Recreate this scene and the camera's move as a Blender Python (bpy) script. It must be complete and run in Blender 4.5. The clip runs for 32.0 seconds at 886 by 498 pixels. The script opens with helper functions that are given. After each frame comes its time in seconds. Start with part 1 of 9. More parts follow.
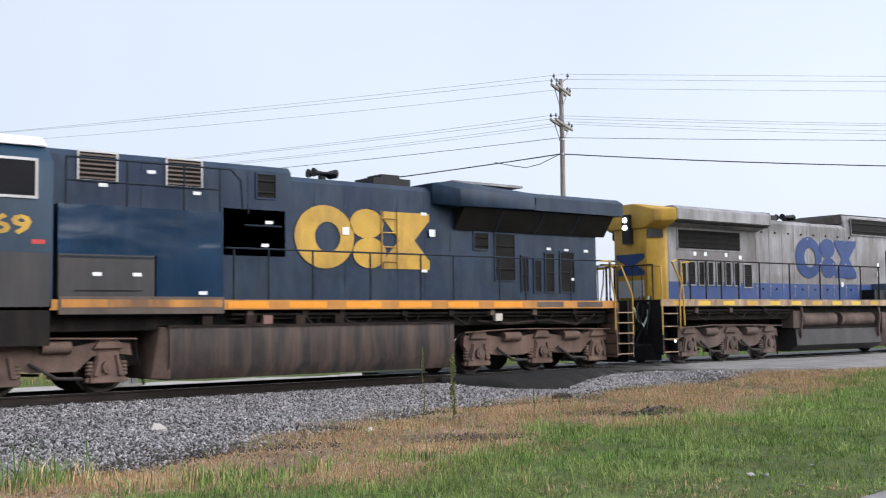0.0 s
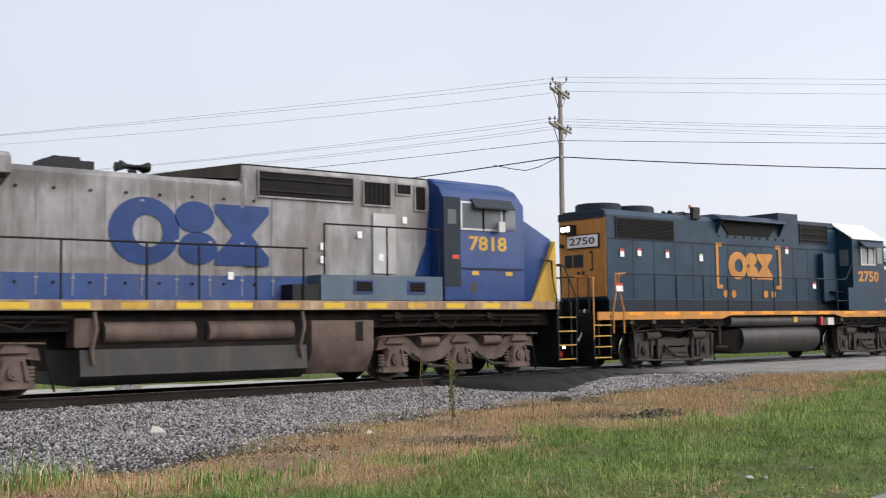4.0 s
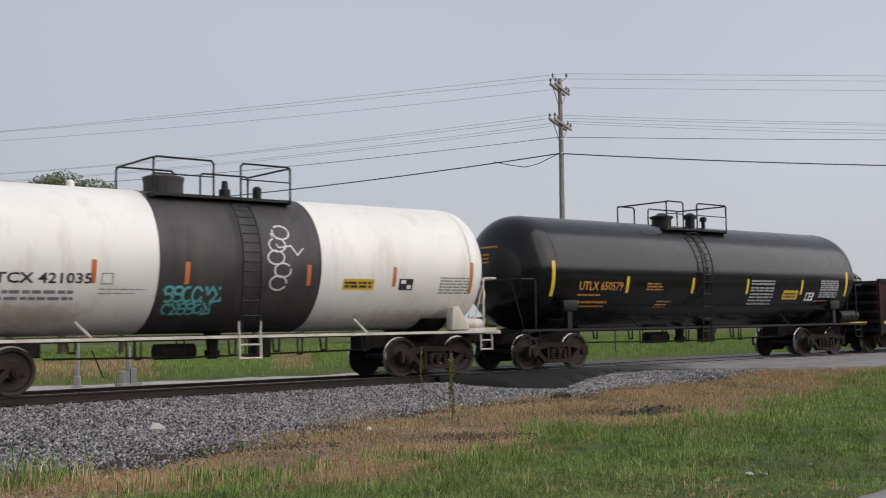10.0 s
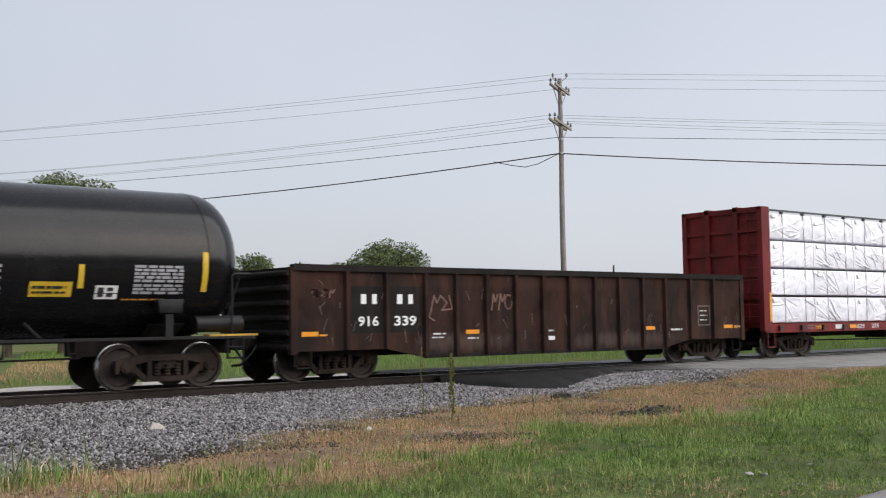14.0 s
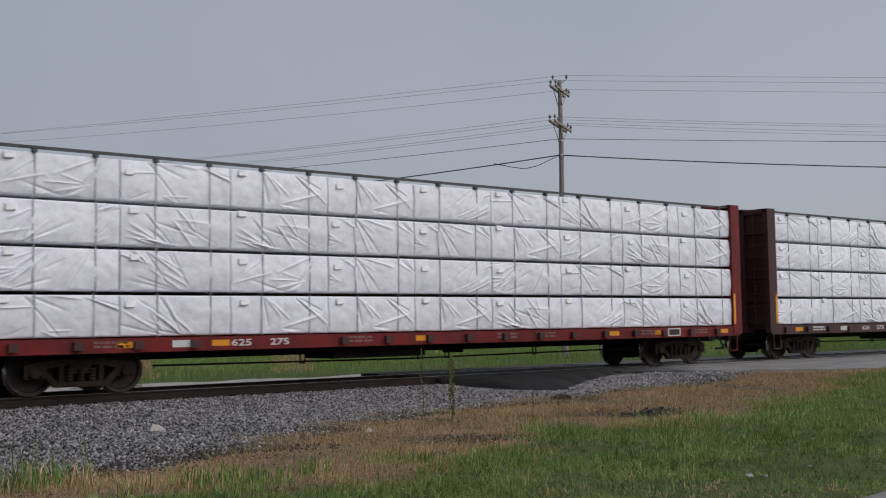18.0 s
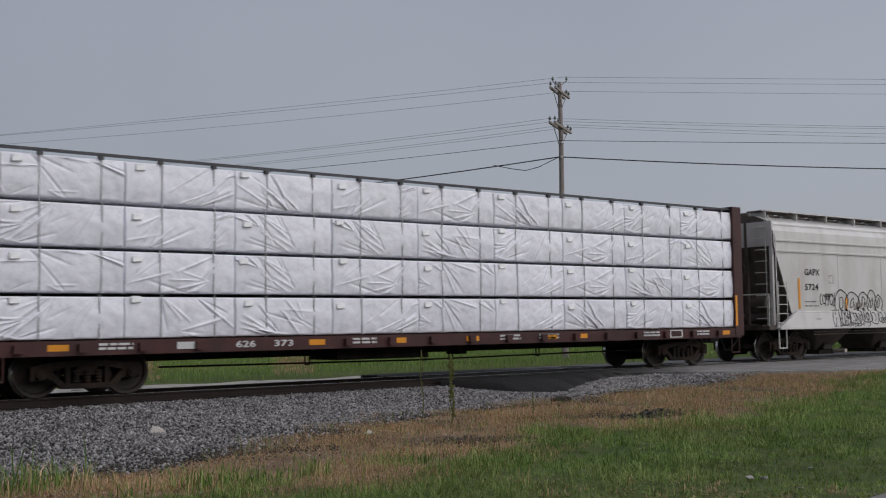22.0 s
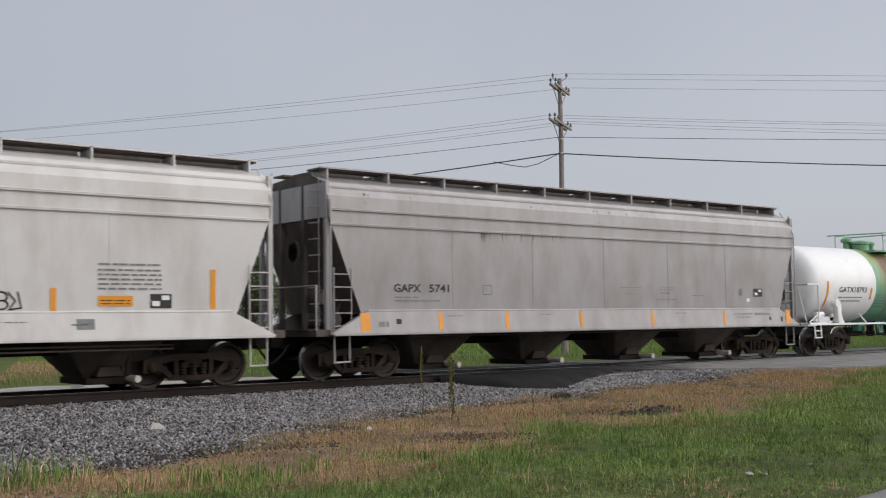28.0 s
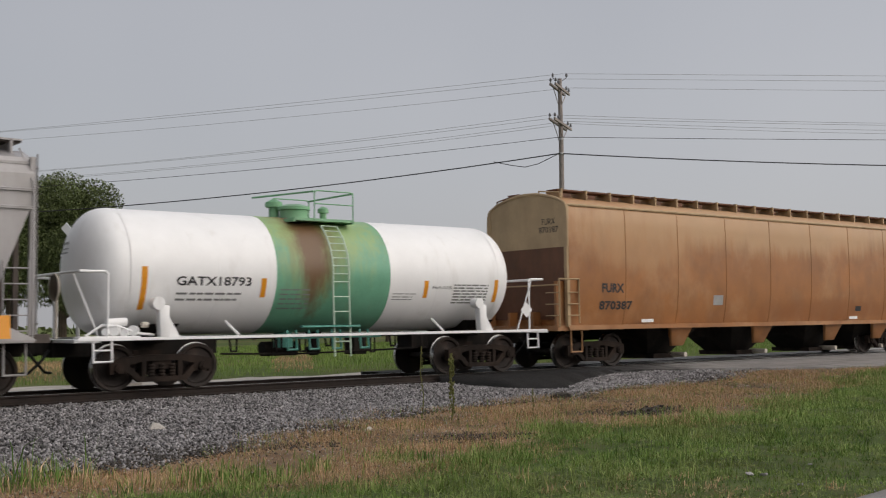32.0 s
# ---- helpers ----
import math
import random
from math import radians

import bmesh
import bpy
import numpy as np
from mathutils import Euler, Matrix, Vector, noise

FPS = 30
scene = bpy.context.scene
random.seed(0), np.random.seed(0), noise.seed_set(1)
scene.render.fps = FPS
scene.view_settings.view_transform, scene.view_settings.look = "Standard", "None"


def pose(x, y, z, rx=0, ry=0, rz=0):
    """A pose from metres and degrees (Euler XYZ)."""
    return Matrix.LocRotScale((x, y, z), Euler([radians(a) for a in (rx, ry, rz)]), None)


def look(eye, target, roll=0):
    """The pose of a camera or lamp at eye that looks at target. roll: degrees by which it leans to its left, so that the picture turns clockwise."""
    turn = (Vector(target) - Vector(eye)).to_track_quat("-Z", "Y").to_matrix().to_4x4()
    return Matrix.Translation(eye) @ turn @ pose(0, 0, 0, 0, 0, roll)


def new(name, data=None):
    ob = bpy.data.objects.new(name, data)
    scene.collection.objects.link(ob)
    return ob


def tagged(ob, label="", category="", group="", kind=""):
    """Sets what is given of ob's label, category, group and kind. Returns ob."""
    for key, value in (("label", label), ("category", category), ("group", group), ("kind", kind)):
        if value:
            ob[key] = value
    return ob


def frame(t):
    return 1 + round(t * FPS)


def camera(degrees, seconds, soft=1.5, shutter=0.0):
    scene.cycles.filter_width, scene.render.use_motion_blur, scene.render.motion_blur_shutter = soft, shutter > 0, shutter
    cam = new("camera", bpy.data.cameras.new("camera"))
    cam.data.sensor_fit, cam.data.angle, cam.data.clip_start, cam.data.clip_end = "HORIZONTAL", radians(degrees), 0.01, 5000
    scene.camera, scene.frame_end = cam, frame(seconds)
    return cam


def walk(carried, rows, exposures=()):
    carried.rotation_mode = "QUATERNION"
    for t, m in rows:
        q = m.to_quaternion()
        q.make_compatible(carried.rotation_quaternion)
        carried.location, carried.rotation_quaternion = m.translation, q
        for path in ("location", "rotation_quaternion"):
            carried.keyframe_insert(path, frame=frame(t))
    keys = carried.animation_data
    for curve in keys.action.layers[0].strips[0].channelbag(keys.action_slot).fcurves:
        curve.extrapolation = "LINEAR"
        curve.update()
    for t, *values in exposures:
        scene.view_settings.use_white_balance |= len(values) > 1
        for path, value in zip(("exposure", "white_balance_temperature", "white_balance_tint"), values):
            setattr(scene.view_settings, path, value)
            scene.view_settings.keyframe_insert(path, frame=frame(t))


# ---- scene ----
# ---- camera: hand-held on the road shoulder, only a slight tilt drift ----
EYE = (0.0, -22.09, 1.265)
TURN, TILT, LEAN = -38.846, 3.853, -0.8


def view(up, side=0.0):
    """Camera pose; up and side are small drifts in degrees."""
    return pose(*EYE, 90 + TILT + up, 0, TURN + side) @ pose(0, 0, 0, 0, 0, LEAN)


cam = camera(43.354, 32.0, soft=1.15, shutter=0.25)
DRIFT = ((0, -.058, .058), (.5, -.015, 0), (1, 0, -.03), (1.5, .058, 0), (2, .087, 0), (3.5, .087, 0), (6, .087, 0), (8.5, .087, 0),
         (9, 0, 0), (9.5, -.087, 0), (12, -.087, 0), (14.5, -.087, 0), (16.5, -.13, 0), (17, -.087, 0), (17.5, -.058, 0), (18, 0, 0),
         (18.5, .058, 0), (19, .087, 0), (22, .087, 0), (24.5, .087, 0), (25, 0, 0), (25.5, -.087, 0), (28, -.087, 0), (32, -.087, 0))
EXPOSURES = ((0, .88, 5970, 11.5), (1, .88, 6070, 11.5), (2, .86, 6170, 11.5), (3, .82, 6270, 11.5), (6, .75, 6420, 11.5), (7, .7, 6420, 11.5), (8, .47, 6370, 11.5),
             (9, .2, 6370, 11.5), (10, .2, 6320, 11.5), (11, .38, 6320, 11.5), (12, .58, 6320, 11.5), (13, .58, 6320, 11.5), (14, .52, 6320, 11.5), (17, -.12, 6140, 11.5), (18, -.3, 6140, 11.5),
             (19, -.35, 6140, 11.5), (22, -.4, 6140, 11.5), (24, -.36, 6140, 11.5), (25, -.15, 6240, 11.5), (28, .1, 6340, 11.5), (30, .05, 6440, 11.5), (32, -.05, 6640, 11.5))
walk(cam, [(t, view(u, s)) for t, u, s in DRIFT], EXPOSURES)

# ---- light: overcast sky, weak wide sun ----
world = bpy.data.worlds.new("overcast_sky")
scene.world = world
world.use_nodes = True
wn, wl = world.node_tree.nodes, world.node_tree.links
sky = wn.new("ShaderNodeTexSky")
sky.sky_type, sky.sun_disc = "NISHITA", False
sky.sun_elevation, sky.sun_rotation = radians(32), radians(148)
sky.air_density, sky.dust_density, sky.ozone_density = 1.0, 4.0, 1.0
grey = wn.new("ShaderNodeMix")
grey.data_type = "RGBA"
grey.inputs[0].default_value = 0.72
clouds = wn.new("ShaderNodeTexNoise")
clouds.inputs["Scale"].default_value, clouds.inputs["Detail"].default_value, clouds.inputs["Roughness"].default_value = 2.2, 3, .45
cramp = wn.new("ShaderNodeValToRGB")
cramp.color_ramp.elements[0].position, cramp.color_ramp.elements[0].color = .3, (5.0, 5.15, 5.5, 1)
cramp.color_ramp.elements[1].position, cramp.color_ramp.elements[1].color = .7, (5.75, 5.85, 6.15, 1)
wl.new(clouds.outputs[0], cramp.inputs[0])
tcw, sepw, thin, lit = wn.new("ShaderNodeTexCoord"), wn.new("ShaderNodeSeparateXYZ"), wn.new("ShaderNodeMapRange"), wn.new("ShaderNodeVectorMath")
lit.operation = "MULTIPLY"  # thinner cloud towards the east
wl.new(tcw.outputs["Generated"], sepw.inputs[0])
wl.new(sepw.outputs[0], thin.inputs[0])
thin.inputs[1].default_value, thin.inputs[2].default_value, thin.inputs[3].default_value, thin.inputs[4].default_value = .2, 1.0, 1.0, 1.25
wl.new(cramp.outputs[0], lit.inputs[0])
wl.new(thin.outputs[0], lit.inputs[1])
wl.new(sky.outputs[0], grey.inputs[6])
wl.new(lit.outputs[0], grey.inputs[7])
wl.new(grey.outputs[2], wn["Background"].inputs[0])
wn["Background"].inputs[1].default_value = 0.092

sun = new("sun", bpy.data.lights.new("sun", "SUN"))
sun.data.energy, sun.data.angle, sun.data.color = 2.15, radians(85), (1, .965, .92)
sun.matrix_world = look((48, -60, 44), (10, 0, 0))

# ---- materials ----
def surf(name, col, rough=.6, metal=0.0, var=.18, scale=1.6, grain=40, bump=.15, dirt=None, amount=.0, streak=(1, 1, .25), island=0.0, patch=None, patch_amt=0.0, clear=0.0, rnd=0.0, dent=0.0, sheen=.1):
    """A painted, rusty, mineral or plant surface: base colour, blotches, fine grain, dirt streaks and patches of wear."""
    m = bpy.data.materials.new(name)
    m.use_nodes = True
    n, l = m.node_tree.nodes, m.node_tree.links
    bs = n["Principled BSDF"]
    bs.inputs["Metallic"].default_value = metal
    if clear:
        bs.inputs["Coat Weight"].default_value, bs.inputs["Coat Roughness"].default_value = clear, .25
    tc = n.new("ShaderNodeTexCoord")

    def nz(sc, det=4, squash=None, rough_=.6):
        t = n.new("ShaderNodeTexNoise")
        t.inputs["Scale"].default_value, t.inputs["Detail"].default_value, t.inputs["Roughness"].default_value = sc, det, rough_
        if squash:
            mp = n.new("ShaderNodeMapping")
            mp.inputs["Scale"].default_value = squash
            l.new(tc.outputs["Object"], mp.inputs[0])
            l.new(mp.outputs[0], t.inputs[0])
        else:
            l.new(tc.outputs["Object"], t.inputs[0])
        return t.outputs[0]

    def rmp(src, a, b, lo, hi):
        r = n.new("ShaderNodeMapRange")
        l.new(src, r.inputs[0])
        for i_, v in enumerate((a, b, lo, hi)):
            r.inputs[i_ + 1].default_value = v
        return r.outputs[0]

    def mixc(f, a, b, mode="MIX"):
        x = n.new("ShaderNodeMix")
        x.data_type, x.blend_type = "RGBA", mode
        for s_, v in ((0, f), (6, a), (7, b)):
            if hasattr(v, "is_linked"):
                l.new(v, x.inputs[s_])
            else:
                x.inputs[s_].default_value = v if s_ == 0 else (*v, 1)
        return x.outputs[2]

    blot = rmp(nz(scale), .3, .7, 1 - var, 1 + var)
    fine = nz(grain, 2)
    gr = rmp(fine, .3, .7, 1 - var * .5, 1 + var * .5)
    mul = n.new("ShaderNodeMath")
    mul.operation = "MULTIPLY"
    l.new(blot, mul.inputs[0])
    l.new(gr, mul.inputs[1])
    val = mul.outputs[0]
    if island or rnd:
        src = n.new("ShaderNodeNewGeometry").outputs["Random Per Island"] if island else n.new("ShaderNodeObjectInfo").outputs["Random"]
        m2 = n.new("ShaderNodeMath")
        m2.operation = "MULTIPLY"
        l.new(val, m2.inputs[0])
        l.new(rmp(src, 0, 1, 1 - (island or rnd), 1 + (island or rnd)), m2.inputs[1])
        val = m2.outputs[0]
    hsv = n.new("ShaderNodeHueSaturation")
    hsv.inputs["Color"].default_value = (*col, 1)
    l.new(val, hsv.inputs["Value"])
    out = hsv.outputs[0]
    if patch:
        out = mixc(rmp(nz(.55, 6), .62 - .3 * patch_amt, .72 - .2 * patch_amt, 0, .85), out, patch)
    if dirt:
        out = mixc(rmp(nz(2.5, 5, streak), .68 - .5 * amount, .86 - .3 * amount, 0, .3 + .6 * amount), out, dirt)
    l.new(out, bs.inputs["Base Color"])
    l.new(rmp(fine, .3, .7, max(.05, rough - sheen), min(1, rough + sheen)), bs.inputs["Roughness"])
    if bump:
        bp = n.new("ShaderNodeBump")
        bp.inputs["Strength"].default_value, bp.inputs["Distance"].default_value = bump, .02
        l.new(fine, bp.inputs["Height"])
        l.new(bp.outputs[0], bs.inputs["Normal"])
    if dent:
        wave = n.new("ShaderNodeBump")
        wave.inputs["Strength"].default_value, wave.inputs["Distance"].default_value = dent, .06
        l.new(nz(1.1, 2, (.6, 1, 1.3)), wave.inputs["Height"])
        if bump:
            l.new(wave.outputs[0], bp.inputs["Normal"])
        else:
            l.new(wave.outputs[0], bs.inputs["Normal"])
    return m


def stained(src, name, stains, noise=2.2):
    """A copy of a surface with soft-edged stains: (centre, radii, colour, strength) in the part's own space."""
    m = M[src].copy()
    m.name = name
    n, l = m.node_tree.nodes, m.node_tree.links
    bs = n["Principled BSDF"]
    col = bs.inputs["Base Color"].links[0].from_socket
    tc = n.new("ShaderNodeTexCoord")
    for k, (c, r, tint, strength) in enumerate(stains):
        mp = n.new("ShaderNodeMapping")
        mp.inputs["Location"].default_value = [-c[i] / r[i] for i in range(3)]
        mp.inputs["Scale"].default_value = [1 / q for q in r]
        ln = n.new("ShaderNodeVectorMath")
        ln.operation = "LENGTH"
        nt = n.new("ShaderNodeTexNoise")
        nt.inputs["Scale"].default_value, nt.inputs["Detail"].default_value, nt.inputs["Roughness"].default_value = noise, 5, .65
        sq = n.new("ShaderNodeMapping")
        sq.inputs["Scale"].default_value, sq.inputs["Location"].default_value = (2.4, 2.4, .5), (k * 3.1, 0, 0)
        add, mr, mx = n.new("ShaderNodeMath"), n.new("ShaderNodeMapRange"), n.new("ShaderNodeMix")
        add.operation, mx.data_type = "ADD", "RGBA"
        l.new(tc.outputs["Object"], mp.inputs[0]), l.new(mp.outputs[0], ln.inputs[0])
        l.new(tc.outputs["Object"], sq.inputs[0]), l.new(sq.outputs[0], nt.inputs[0])
        l.new(ln.outputs["Value"], add.inputs[0]), l.new(nt.outputs[0], add.inputs[1])
        l.new(add.outputs[0], mr.inputs[0])
        mr.interpolation_type = "SMOOTHSTEP"
        for i, v in enumerate((.92, 1.5, strength, 0)):
            mr.inputs[i + 1].default_value = v
        l.new(mr.outputs[0], mx.inputs[0]), l.new(col, mx.inputs[6])
        mx.inputs[7].default_value = (*tint, 1)
        col = mx.outputs[2]
    l.new(col, bs.inputs["Base Color"])
    return m


def glass(name, col=(.03, .035, .04)):
    m = bpy.data.materials.new(name)
    m.use_nodes = True
    b = m.node_tree.nodes["Principled BSDF"]
    b.inputs["Base Color"].default_value, b.inputs["Roughness"].default_value = (*col, 1), .06
    b.inputs["Specular IOR Level"].default_value = .45
    return m


def glow(name, col, power):
    m = surf(name, col, .3)
    b = m.node_tree.nodes["Principled BSDF"]
    b.inputs["Emission Color"].default_value, b.inputs["Emission Strength"].default_value = (*col, 1), power
    return m


DUST, RUST, SOOT = (.2, .165, .135), (.12, .045, .022), (.012, .012, .012)
M = {}
M["navy"] = surf("navy_paint", (.008, .03, .058), .46, var=.3, dirt=(.034, .052, .08), amount=.32, scale=.9, bump=.05)
M["navy_worn"] = surf("faded_navy_paint", (.009, .024, .05), .5, var=.36, dirt=(.036, .052, .074), amount=.5, patch=(.006, .018, .05), patch_amt=.6, bump=.05)
M["navy_gloss"] = surf("glossy_navy_paint", (.009, .03, .066), .13, var=.25, dirt=(.03, .05, .085), amount=.35, scale=.9, bump=.01, dent=.35)
M["navy_dark"] = surf("dark_navy_paint", (.009, .016, .028), .6, var=.2, bump=.05)
M["blue"] = surf("royal_blue_paint", (.009, .038, .15), .42, var=.2, dirt=(.03, .05, .12), amount=.32, bump=.04)
M["blue_faded"] = surf("faded_blue_paint", (.033, .068, .2), .6, var=.2, dirt=(.08, .09, .13), amount=.45, bump=.04)
M["grey"] = surf("weathered_grey_paint", (.29, .285, .29), .6, var=.2, dirt=(.08, .068, .062), amount=.62, bump=.05, streak=(1.3, 1, .25))
M["grey_light"] = surf("pale_grey_paint", (.42, .42, .42), .6, var=.12, dirt=(.2, .17, .15), amount=.4, bump=.05)
M["gold"] = surf("golden_yellow_paint", (.52, .32, .05), .55, var=.18, dirt=(.22, .13, .055), amount=.45, bump=.05)
M["orange"] = surf("orange_yellow_paint", (.49, .22, .048), .55, var=.15, dirt=(.18, .08, .03), amount=.4, bump=.05)
M["cream"] = surf("dirty_cream_paint", (.42, .3, .18), .6, var=.25, dirt=(.12, .06, .035), amount=.75, bump=.05, streak=(1.6, 1, .6))
M["blue_grey"] = surf("greyed_blue_paint", (.06, .1, .15), .55, var=.2, dirt=(.1, .11, .12), amount=.5, bump=.04)
M["reflect"] = surf("amber_reflective_tape", (.75, .3, .015), .35, var=.08, bump=0)
M["reflect_y"] = surf("yellow_reflective_tape", (.62, .42, .03), .35, var=.08, bump=0)
M["red_tape"] = surf("faded_red_tape", (.55, .16, .06), .4, var=.1, bump=0)
M["black"] = surf("black_paint", (.008, .008, .009), .55, var=.3, dirt=(.022, .02, .019), amount=.35, bump=.05)
M["tank_black"] = surf("glossy_black_paint", (.007, .007, .008), .2, var=.25, scale=.5, dirt=(.02, .019, .019), amount=.35, bump=.002, streak=(.5, 1, .2), dent=.12)
M["dark_band"] = surf("charcoal_paint", (.045, .042, .044), .5, var=.25, dirt=(.085, .075, .07), amount=.55, bump=.03, streak=(1.5, 1, .15))
M["box_grime"] = surf("grimy_slate_paint", (.024, .023, .024), .55, var=.25, dirt=(.055, .045, .04), amount=.5, bump=.03, streak=(1.4, 1, .2))
M["fuel_grime"] = surf("grimy_black_fuel_tank_paint", (.018, .017, .017), .58, var=.3, dirt=(.06, .046, .038), amount=.42, bump=.05, streak=(1.2, 1, .2))
M["fuel_brown"] = surf("rust_streaked_fuel_tank_paint", (.042, .033, .029), .6, var=.35, dirt=(.15, .1, .075), amount=.55, bump=.06, streak=(1.8, 1, .15), patch=(.018, .016, .016), patch_amt=.5)
M["under"] = surf("grimy_underframe", (.016, .014, .013), .85, var=.3, dirt=(.045, .036, .029), amount=.45, bump=.2)
M["truck"] = surf("dusty_cast_steel", (.021, .016, .0135), .85, var=.3, dirt=(.058, .04, .031), amount=.55, bump=.25, rnd=.3)
M["truck_brown"] = surf("brown_dusted_cast_steel", (.16, .106, .084), .85, var=.3, dirt=(.07, .06, .05), amount=.5, bump=.25)
M["truck_grey"] = surf("grey_cast_steel", (.135, .1, .086), .8, var=.3, dirt=(.05, .04, .034), amount=.5, bump=.25)
M["truck_sooty"] = surf("sooty_cast_steel", (.034, .029, .026), .8, var=.3, dirt=(.025, .022, .02), amount=.5, bump=.25)
M["wheel"] = surf("brown_wheel_steel", (.024, .017, .014), .6, metal=.3, var=.3, dirt=(.1, .06, .045), amount=.4, bump=.1)
M["tread"] = surf("polished_tread_steel", (.42, .41, .4), .28, metal=1, var=.1, bump=.02)
M["white"] = surf("white_paint", (.78, .76, .715), .42, var=.05, dirt=(.5, .43, .35), amount=.3, bump=.02, scale=.6)
M["white_clean"] = surf("bright_white_paint", (.9, .9, .9), .38, var=.03, dirt=(.6, .57, .53), amount=.2, bump=.015)
M["white_dusty"] = surf("dusty_white_paint", (.62, .57, .5), .6, var=.14, dirt=(.28, .22, .17), amount=.55, bump=.05)
M["sticker"] = surf("white_sticker", (.8, .8, .8), .5, var=.03, bump=0)
M["red"] = surf("red_decal", (.5, .04, .03), .5, var=.05, bump=0)
M["green_tape"] = surf("pale_green_decal", (.5, .62, .5), .5, var=.05, bump=0)
M["ink"] = surf("black_lettering", (.02, .02, .022), .55, var=.2, bump=0)
M["ink_faint"] = surf("faded_black_lettering", (.2, .2, .2), .6, var=.2, bump=0)
M["stain_end"] = surf("brown_spill_stain", (.13, .085, .06), .8, var=.3, bump=.05)
M["scuff"] = surf("bare_metal_scuff", (.13, .11, .1), .7, var=.3, bump=.05)
M["graffiti_teal"] = surf("teal_spray_paint", (.12, .42, .42), .5, var=.1, bump=0)
M["graffiti_white"] = surf("white_spray_paint", (.6, .6, .6), .5, var=.15, bump=0)
M["graffiti_pink"] = surf("faded_pink_spray_paint", (.19, .1, .085), .6, var=.2, bump=0)
M["green_band"] = surf("sea_green_paint", (.20, .42, .24), .42, var=.12, dirt=(.2, .25, .15), amount=.3, bump=.02)
M["green_dark"] = surf("teal_green_paint", (.09, .33, .27), .42, var=.12, dirt=(.16, .22, .17), amount=.3, bump=.02)
M["green_mid"] = surf("sea_green_lower_paint", (.15, .385, .25), .42, var=.12, dirt=(.18, .25, .16), amount=.3, bump=.02)
M["gon"] = surf("rusty_oxide_paint", (.032, .0165, .013), .85, var=.5, scale=1.2, dirt=(.085, .036, .025), amount=.45, patch=(.017, .013, .012), patch_amt=.6, bump=.2)
M["gon_worn"] = stained("gon", "scuffed_oxide_paint", (((-3, 0, .8), (2.2, 3, .35), (.13, .1, .085), .5), ((2.5, 0, .75), (3.5, 3, .3), (.11, .085, .075), .45), ((6.2, 0, 1.6), (.9, 3, .6), (.06, .032, .024), .5), ((-.5, 0, 2.2), (4.5, 3, .25), (.06, .03, .022), .5)), 2.6)
M["gon_dark"] = surf("blackened_oxide_paint", (.015, .013, .0125), .85, var=.3, dirt=(.04, .031, .027), amount=.4, bump=.15)
M["maroon"] = surf("dark_red_car_paint", (.17, .014, .014), .6, var=.25, dirt=(.055, .016, .015), amount=.55, bump=.08)
M["maroon"].node_tree.nodes["Principled BSDF"].inputs["Specular IOR Level"].default_value = .25
M["maroon_dark"] = surf("grimy_dark_red_paint", (.06, .018, .017), .7, var=.25, dirt=(.03, .016, .015), amount=.5, bump=.08)
M["wrap"] = surf("white_plastic_wrap", (.84, .84, .91), .3, var=.07, scale=2, grain=7, bump=.3, rnd=.05)
M["strap"] = surf("dark_steel_strap", (.05, .05, .055), .5, var=.2, bump=0)
M["strap_grey"] = surf("grey_strap", (.33, .33, .35), .5, var=.1, bump=0)
M["hop"] = surf("light_grey_hopper_paint", (.62, .605, .59), .32, var=.035, scale=.5, dirt=(.43, .39, .36), amount=.5, bump=0, streak=(.6, 1, .2), dent=.03, sheen=.02)
M["hop2"] = surf("dingy_grey_hopper_paint", (.4, .383, .385), .22, var=.04, scale=.5, dirt=(.28, .26, .245), amount=.6, bump=0, streak=(.6, 1, .25), dent=.03, sheen=.02)
# grime plus the shade of the hopper ends, both put into the colour
M["hop_end"] = surf("grime_and_shade_hopper_paint", (.1, .08, .068), .7, var=.3, dirt=(.045, .032, .027), amount=.55, bump=.08)
M["tan"] = surf("tan_brown_hopper_paint", (.36, .15, .047), .5, var=.16, scale=.45, dirt=(.2, .09, .04), amount=.5, patch=(.42, .22, .1), patch_amt=.45, bump=.03, streak=(.5, 1, .35), dent=.1)
M["tan_side"] = stained("tan", "dust_faded_tan_paint", (((0, -1.4, 4.1), (14, 3, 1.1), (.5, .32, .17), .75), ((-6, -1.4, 3.3), (3, 3, .9), (.46, .27, .13), .6), ((3, -1.4, 1.5), (5, 3, .5), (.27, .1, .03), .7)), .8)
M["tan_pale"] = surf("pale_tan_paint", (.42, .30, .17), .6, var=.12, dirt=(.3, .2, .11), amount=.4, bump=.03)
M["brown_end"] = surf("dark_brown_paint", (.13, .055, .028), .7, var=.2, dirt=(.08, .04, .02), amount=.5, bump=.05)
M["glass"] = glass("dark_window_glass")
M["glass_open"] = surf("shaded_cab_opening", (.012, .012, .014), .5, var=.2, bump=0)
M["glass_pale"] = glass("pale_window_glass", (.13, .145, .16))
M["lamp"] = glow("lit_headlight", (1, .93, .8), 5)
M["vent"] = surf("black_vent_mesh", (.014, .013, .012), .8, var=.3, bump=.2)
M["vent_brown"] = surf("dirty_louvre_metal", (.10, .075, .06), .8, var=.3, bump=.1)
M["rail_rust"] = surf("rusty_rail_steel", (.03, .02, .016), .8, metal=.2, var=.3, dirt=(.014, .012, .011), amount=.5, bump=.15)
M["rail_top"] = surf("polished_rail_head", (.38, .37, .36), .3, metal=1, var=.1, bump=.02)
